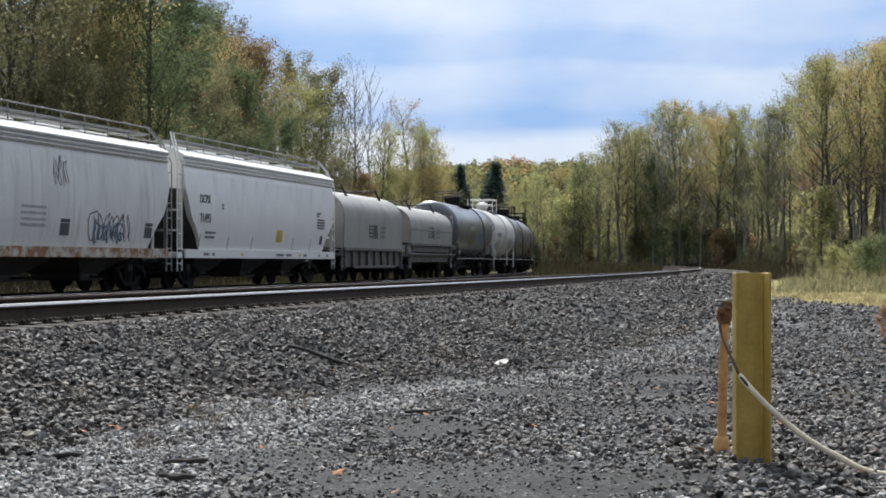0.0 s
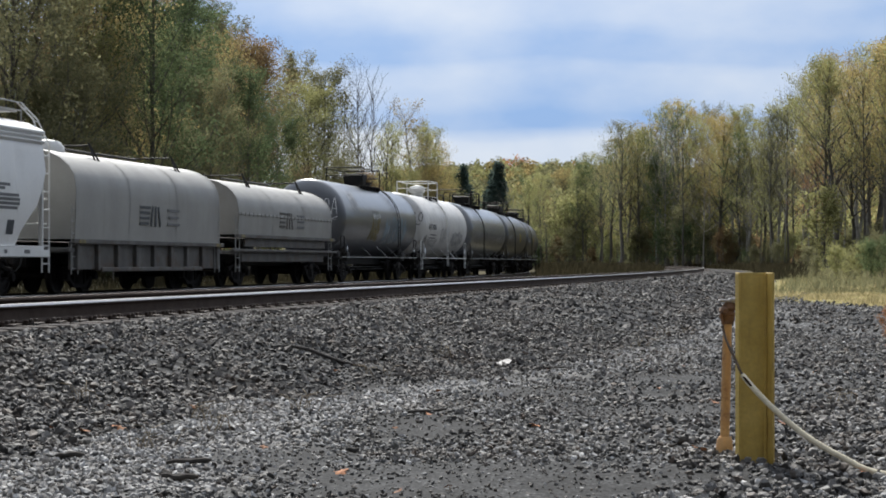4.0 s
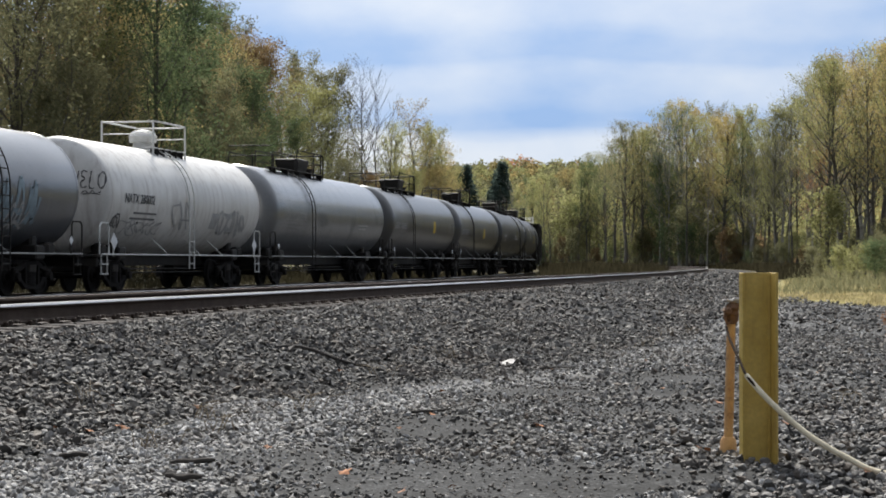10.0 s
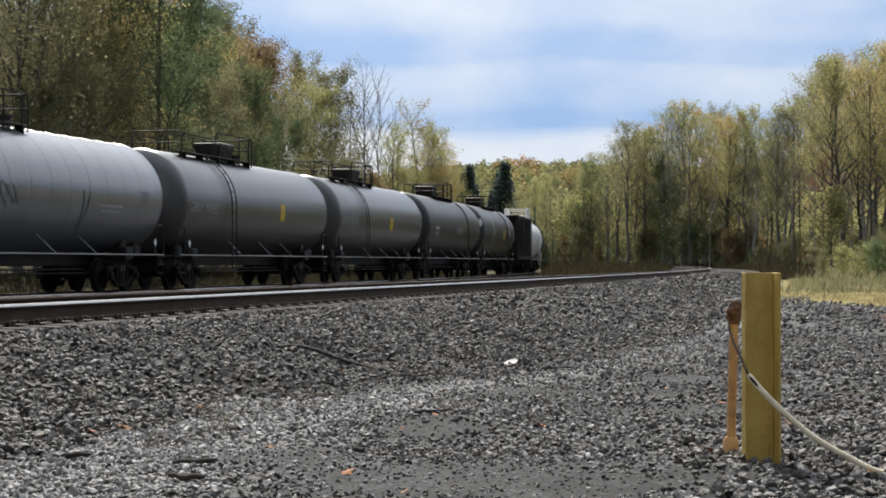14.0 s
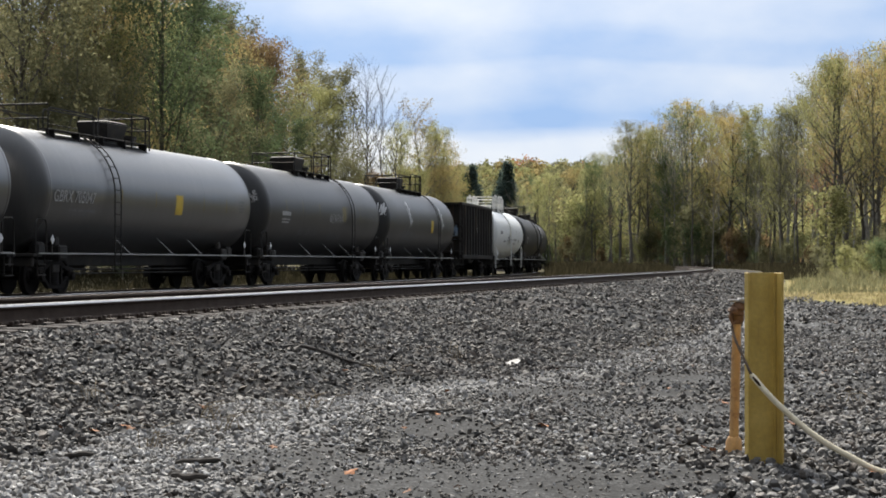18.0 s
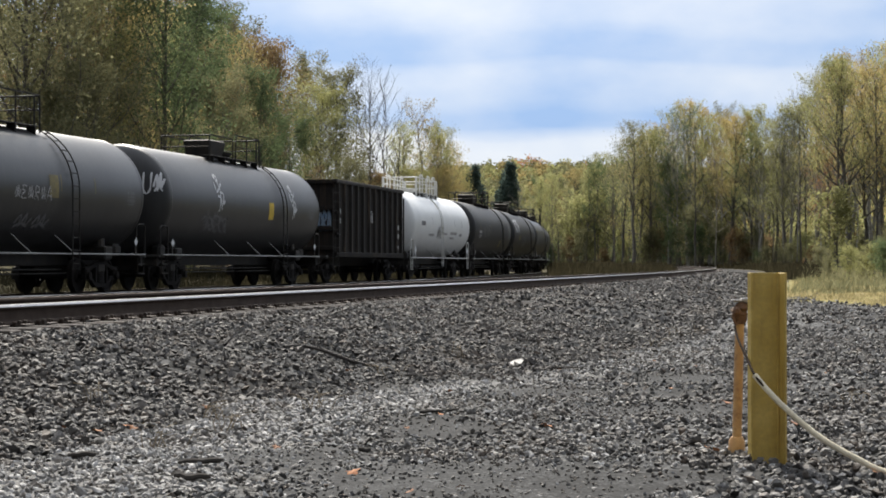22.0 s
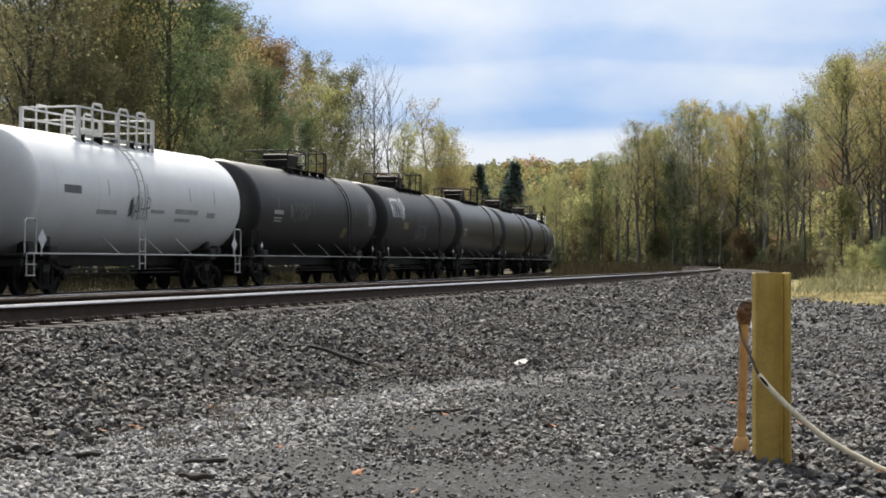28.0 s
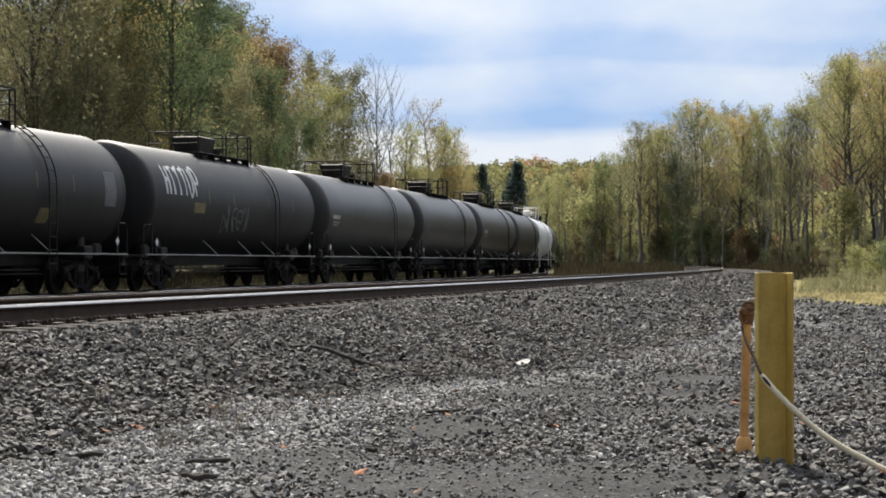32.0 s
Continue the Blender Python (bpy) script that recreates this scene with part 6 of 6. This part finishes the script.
    th.scale = m.to_scale()
    t = part("trunk", tm, "bark", th)
    if wood != "bark":
        t.material_slots[0].link = "OBJECT"
        t.material_slots[0].material = MAT[wood]
    if cm is not None:
        c = part("crown", cm, leaf, th)
        c.material_slots[0].link = "OBJECT"
        c.material_slots[0].material = MAT[leaf]
    return th


def bearing(px, y):
    """The place at a distance y on the bearing of px to the side of the first view's middle."""
    return px / 3200 * y, y


def woods():
    rng = random.Random(21)
    beyond = "at the wood's edge"
    # named trees of the left-hand edge: bearing, distance, height, form, leaf
    front = [(-770, 84, 17, "broad_b", "leaf_olive"), (-735, 92, 18, "thin_b", "leaf_brown"), (-690, 90, 15.5, "broad_a", "leaf_olive"), (-640, 96, 15.5, "broad_c", "leaf_lime"), (-600, 100, 17, "broad_a", "leaf_gold"),
             (-520, 96, 17.5, "broad_b", "leaf_green"), (-470, 112, 15.5, "broad_c", "leaf_green"), (-415, 106, 10.5, "broad_b", "leaf_olive"), (-350, 112, 11.5, "broad_a", "leaf_green"), (-385, 130, 16, "thin_b", "leaf_gold"),
             (-300, 122, 9.5, "broad_b", "leaf_green"), (-330, 140, 16, "broad_a", "leaf_brown"), (-245, 136, 12.5, "broad_b", "leaf_lime"), (-270, 150, 16, "broad_c", "leaf_olive"), (-215, 140, 14, "broad_a", "leaf_olive"),
             (-155, 136, 15.2, "bare_a", "leaf_olive"), (-135, 142, 14.8, "bare_b", "leaf_olive"), (-180, 150, 15, "bare_a", "leaf_olive"), (-115, 150, 12, "thin_a", "leaf_lime"), (-90, 158, 12, "slim_b", "leaf_lime"),
             (-60, 164, 15, "thin_b", "leaf_gold"), (-48, 172, 13.4, "slim_b", "leaf_olive"), (-36, 168, 13.2, "slim_a", "leaf_lime"), (-22, 172, 13.4, "thin_a", "leaf_lime"), (-9, 176, 12, "slim_d", "leaf_gold"), (2, 180, 9.5, "broad_a", "leaf_lime"), (-26, 166, 9, "broad_b", "leaf_gold"), (-420, 150, 22, "bare_b", "leaf_olive"), (-430, 152, 21.5, "bare_a", "leaf_olive"),
             (-560, 104, 13, "thin_a", "leaf_lime"), (-660, 86, 9, "broad_b", "leaf_olive"), (-480, 100, 8, "broad_c", "leaf_olive"), (-540, 92, 8, "thin_b", "leaf_olive"), (-720, 84, 8, "broad_a", "leaf_olive"),
             (-190, 128, 7.5, "broad_b", "leaf_olive"), (-140, 134, 7, "broad_a", "leaf_brown"), (-250, 122, 7, "thin_b", "leaf_brown"), (-75, 150, 8, "broad_b", "leaf_lime")]
    for px, y, H, form, leaf in front:
        plant(form, *bearing(px, y), H, leaf, rng, beyond)
    for k in range(46):
        s = 44 + k * 2.7
        off = -rng.uniform(24, 44)
        x, y, t = on_line(FAR, s)
        x, y = x + off * math.cos(t), y - off * math.sin(t)
        cap = float(np.interp(x / y * 3200, [-800, -430, -330, -200, -100, -20, 20], [470, 455, 385, 335, 262, 222, 160])) * y / 3200 + 1.1
        plant(rng.choice(["slim_a", "slim_b", "thin_a", "broad_c", "slim_c"]), x, y, cap * rng.uniform(0.78, 0.96), rng.choice(["leaf_olive", "leaf_olive", "leaf_lime", "leaf_brown", "leaf_green", "leaf_gold"]), rng, beyond)
    for k in range(34):
        s = 38 + k * 3.4
        x, y, t = on_line(FAR, s)
        off = -rng.uniform(11.5, 17)
        plant(rng.choice(["bush_a", "bush_b"]), x + off * math.cos(t), y - off * math.sin(t), rng.uniform(1.6, 4.6), rng.choice(["leaf_olive", "leaf_lime", "leaf_brown", "leaf_green"]), rng, beyond)
    # the right-hand wood
    over = "in the far wood"
    tops = ([60, 105, 150, 200, 245, 300, 330, 380, 430, 490, 540, 600, 640, 680, 720, 790, 840], [110, 138, 146, 150, 174, 215, 205, 245, 268, 238, 252, 275, 330, 345, 345, 362, 368])
    for k in range(84):
        px = 105 + 750 * (k + rng.uniform(0, 1)) / 84
        y = float(np.interp(px, [60, 330, 560, 840], [285, 240, 205, 158])) + rng.choice([-6, -2, 0, 5, 12, 20, 30])
        H = float(np.interp(px, *tops)) * y / 3200 * rng.uniform(0.88, 1.02) + 1.0
        form = rng.choice(["slim_a", "slim_b", "slim_c", "slim_d", "thin_b", "slim_d", "thin_a", "thin_b", "bare_b", "bare_a"])
        if px > 620:
            form = rng.choice(["slim_c", "thin_a", "thin_b", "bare_a", "slim_d", "thin_b"])
        leaf = rng.choice(["leaf_lime", "leaf_lime", "leaf_lime", "leaf_olive", "leaf_gold", "leaf_green"] if px < 600 else ["leaf_lime", "leaf_lime", "leaf_gold", "leaf_lime"])
        plant(form, *bearing(px, y), H, leaf, rng, over, "pale_bark" if rng.random() < 0.5 else "bark")
    for px, y, H, form, leaf in ((309, 228, 17.4, "slim_c", "leaf_olive"), (376, 228, 12.5, "broad_c", "leaf_green"), (672, 168, 18.6, "thin_b", "leaf_lime"), (690, 166, 18.2, "slim_c", "leaf_lime"), (740, 160, 18.2, "bare_a", "leaf_olive"), (770, 158, 18.5, "thin_a", "leaf_gold"),
                                 (420, 215, 18, "bare_b", "leaf_olive"), (650, 170, 11, "thin_b", "leaf_orange"), (670, 160, 6, "bush_a", "leaf_lime")):
        plant(form, *bearing(px, y), H, leaf, rng, over)
    for px, y, H in ((531, 204, 11), (599, 194, 13), (455, 214, 12)):
        plant("bare_b", *bearing(px, y), H, "leaf_olive", rng, over, "pale_bark")
    for px, y, H in ((655, 108, 1.3), (690, 106, 1.7), (715, 110, 1.5), (735, 104, 1.8), (752, 102, 1.9), (772, 104, 2.1), (795, 100, 2.2), (812, 104, 2.3), (640, 140, 1.6), (760, 136, 2.6)):
        plant(rng.choice(["bush_a", "bush_b"]), *bearing(px, y), H, rng.choice(["leaf_olive", "leaf_lime", "leaf_green"]), rng, over)
    plant("bush_a", *bearing(789, 24), 0.45, "leaf_orange", rng, "at the yard's edge", sink=0.02)
    for k in range(32):
        px = 100 + 740 * (k + rng.random()) / 32
        y = float(np.interp(px, [60, 330, 560, 840], [285, 240, 205, 158])) - rng.uniform(2, 8)
        plant(rng.choice(["bush_a", "bush_b"]), *bearing(px, y), rng.uniform(1.2, 4.5 if px < 540 else 2.4), rng.choice(["leaf_olive", "leaf_olive", "leaf_green", "leaf_brown", "leaf_green"]), rng, over)
    # saplings and low growth that hide the feet of the wood
    for k in range(64):
        px = 60 + 790 * (k + rng.random()) / 64
        y = float(np.interp(px, [60, 330, 560, 840], [285, 240, 205, 158])) + rng.uniform(-8, 14)
        plant(rng.choice(["bush_b", "bush_b", "thin_a", "thin_b", "bush_a", "slim_d"]), *bearing(px, y), rng.uniform(2.5, 9.5 if px < 480 else 4.0), rng.choice(["leaf_olive", "leaf_olive", "leaf_lime", "leaf_lime", "leaf_brown", "leaf_lime"]), rng, over)
    # conifers in the gap
    far = "below the hill"
    for px, y, H, form in ((20, 330, 18.0, "fir_a"), (31, 330, 19.5, "fir_b"), (40, 332, 16, "fir_a"), (82, 332, 18, "fir_b"), (93, 330, 20, "fir_a"), (73, 334, 15, "fir_a"), (10, 335, 14, "fir_b"), (101, 335, 16.5, "fir_b"), (52, 336, 11, "fir_a"), (62, 338, 10, "fir_b")):
        plant(form, *bearing(px, y), H, "needle", rng, far)


woods()


def far_woods(name, places, leaf, label, seed, n, size):
    rng = np.random.default_rng(seed)
    pts = []
    for x, y, r, h in places:
        z = rest_at(x, y)
        u = rng.normal(size=(n, 3))
        u /= np.linalg.norm(u, axis=1)[:, None]
        u *= rng.uniform(0.55, 1.05, n)[:, None]
        pts.append(np.array([x, y, z + h * 0.62]) + u * np.array([r, r, h * 0.42]) + rng.normal(size=(n, 3)) * 0.4)
    return single(name, quads_mesh(name, np.concatenate(pts), size, rng), leaf, label, "woods", kind="stuff")


def far_hill():
    rng = random.Random(77)
    lots = {}
    for k in range(1150):
        y = rng.uniform(430, 1060)
        x = rng.uniform(-0.06, 0.24) * y
        leaf = rng.choice(["leaf_olive", "leaf_olive", "leaf_lime", "leaf_lime", "leaf_gold", "leaf_gold", "leaf_olive", "leaf_lime"])
        lots.setdefault(leaf, []).append((x, y, rng.uniform(3.0, 6.0), rng.uniform(9, 15)))
    lots["leaf_orange"] = [(36.0, 905, 6.5, 16), (30.0, 900, 5, 14), (64.0, 880, 5, 13), (110.0, 960, 5, 14)]
    for leaf, places in lots.items():
        far_woods("hill_woods", places, leaf, f"distant {LEAFY[leaf]} tree crowns covering the hill", len(places), 260, 0.75)
    # the depth of the woods on both sides
    lots = {}
    for k in range(150):
        s = rng.uniform(40, 190)
        off = -rng.uniform(44, 80)
        x, y, t = on_line(FAR, s)
        x, y = x + off * math.cos(t), y - off * math.sin(t)
        if x / y * 3200 < 10:
            lots.setdefault(rng.choice(["leaf_olive", "leaf_green", "leaf_brown"]), []).append((x, y, rng.uniform(2.4, 4), rng.uniform(8, 11)))
    for k in range(90):
        px = rng.uniform(120, 900)
        y = float(np.interp(px, [60, 330, 560, 840], [310, 275, 245, 200])) + rng.uniform(0, 60)
        H = float(np.interp(px, [60, 330, 640, 840], [140, 180, 250, 300])) * y / 3200 * rng.uniform(0.5, 0.85)
        lots.setdefault(rng.choice(["leaf_olive", "leaf_lime", "leaf_lime", "leaf_gold"]), []).append((*bearing(px, y), rng.uniform(2, 3.4), H))
    low = {}
    for k in range(170):
        px = rng.uniform(20, 900)
        y = float(np.interp(px, [60, 330, 560, 840], [300, 262, 228, 182])) + rng.uniform(-6, 30)
        low.setdefault(rng.choice(["leaf_olive", "leaf_green", "leaf_brown"]), []).append((*bearing(px, y), rng.uniform(1.6, 3.2), rng.uniform(2.0, 4.5)))
    # unseen trees added right and behind, darkening what tank sides and ends mirror
    for k in range(240):
        u = (k + rng.random()) / 240
        a = radians(16 + 214 * u)
        d = float(np.interp(u, [0, 0.15, 0.4, 1], [150, 95, 62, 55])) + rng.uniform(0, 25)
        lots.setdefault(rng.choice(["needle", "leaf_green", "needle"]), []).append((d * math.sin(a), d * math.cos(a), rng.uniform(2.8, 4.8), rng.uniform(11, 18)))
    for leaf, places in low.items():
        far_woods("low_growth", places, leaf, f"low {LEAFY[leaf]} growth under the trees", len(places), 230, 0.25)
    for leaf, places in lots.items():
        far_woods("deep_woods", places, leaf, f"shaded {LEAFY[leaf]} undergrowth deep in the woods", len(places), 560, 0.25)


far_hill()


def grass(name, mat, label, spots, lo, hi, seed):
    rng = np.random.default_rng(seed)
    x, y = spots
    n = len(x)
    h = rng.uniform(lo, hi, n) * np.clip(0.55 + 0.9 * waves(x, y, 5.0, 9) + 0.25 * waves(x, y, 1.5, 4), 0.3, 1.6)
    a = rng.uniform(0, 6.283, n)
    z = height(x, y) - 0.02
    w = 0.012 + 0.0003 * y
    lean = rng.normal(0, 0.3, (n, 2)) * h[:, None]
    v = np.stack([np.stack([x - np.cos(a) * w, y - np.sin(a) * w, z], -1), np.stack([x + np.cos(a) * w, y + np.sin(a) * w, z], -1), np.stack([x + lean[:, 0], y + lean[:, 1], z + h], -1)], 1)
    me = bpy.data.meshes.new(name)
    me.vertices.add(n * 3)
    me.vertices.foreach_set("co", v.reshape(-1).astype(np.float32))
    me.loops.add(n * 3)
    me.loops.foreach_set("vertex_index", np.arange(n * 3, dtype=np.int32))
    me.polygons.add(n)
    me.polygons.foreach_set("loop_start", np.arange(0, n * 3, 3, dtype=np.int32))
    me.update(calc_edges=True)
    me.validate()
    return single(name, me, mat, label, "grass", kind="stuff")


def meadows():
    rng = np.random.default_rng(31)
    y = 40 + 120 * rng.uniform(0, 1, 120000) ** 1.4
    x = y * rng.uniform(0.10, 0.275, 120000)
    dn = off_line(NEAR, x, y)
    keep = (meadow_edge(x, y) > 12 * rng.uniform(0, 1, 120000) ** 2) & (dn > 5.6 + 2 * rng.uniform(0, 1, 120000) ** 2)
    grass("dry_grass", "grass_dry", "tall sunlit straw-yellow grass", (x[keep], y[keep]), 0.03, 0.2, 1)
    back = keep & (y + 6 * waves(x, y, 7, 12) > 62) & (rng.uniform(0, 1, 120000) < 0.45)
    grass("green_grass", "leaf_olive", "taller olive-green grass before the bushes", (x[back] + 0.1, y[back] + 0.1), 0.12, 0.45, 3)
    y = 112 + 170 * rng.uniform(0, 1, 60000)
    x = y * rng.uniform(0.05, 0.2, 60000)
    keep = (off_line(NEAR, x, y) > 4.5) | (off_line(NEAR, x, y) < -2.3)
    # brush coloured as wood-foot shade, placed to hide the track bed beyond
    grass("undergrowth", "grass_shade", "knee-high weeds and brush, shade-dark, at the foot of the far wood", (x[keep], y[keep]), 0.35, 0.8, 5)
    s = rng.uniform(-5, 140, 42000)
    off = -rng.uniform(4.2, 16, 42000)
    t = np.interp(s, FAR[0], FAR[3])
    x, y = np.interp(s, FAR[0], FAR[1]) + off * np.cos(t), np.interp(s, FAR[0], FAR[2]) - off * np.sin(t)
    # grass coloured as dark as the shade beneath the wagons
    grass("rough_grass", "grass_shade", "rough grass beside the track bed, darkened for the train's shade", (x, y), 0.15, 0.6, 2)


meadows()


motions()
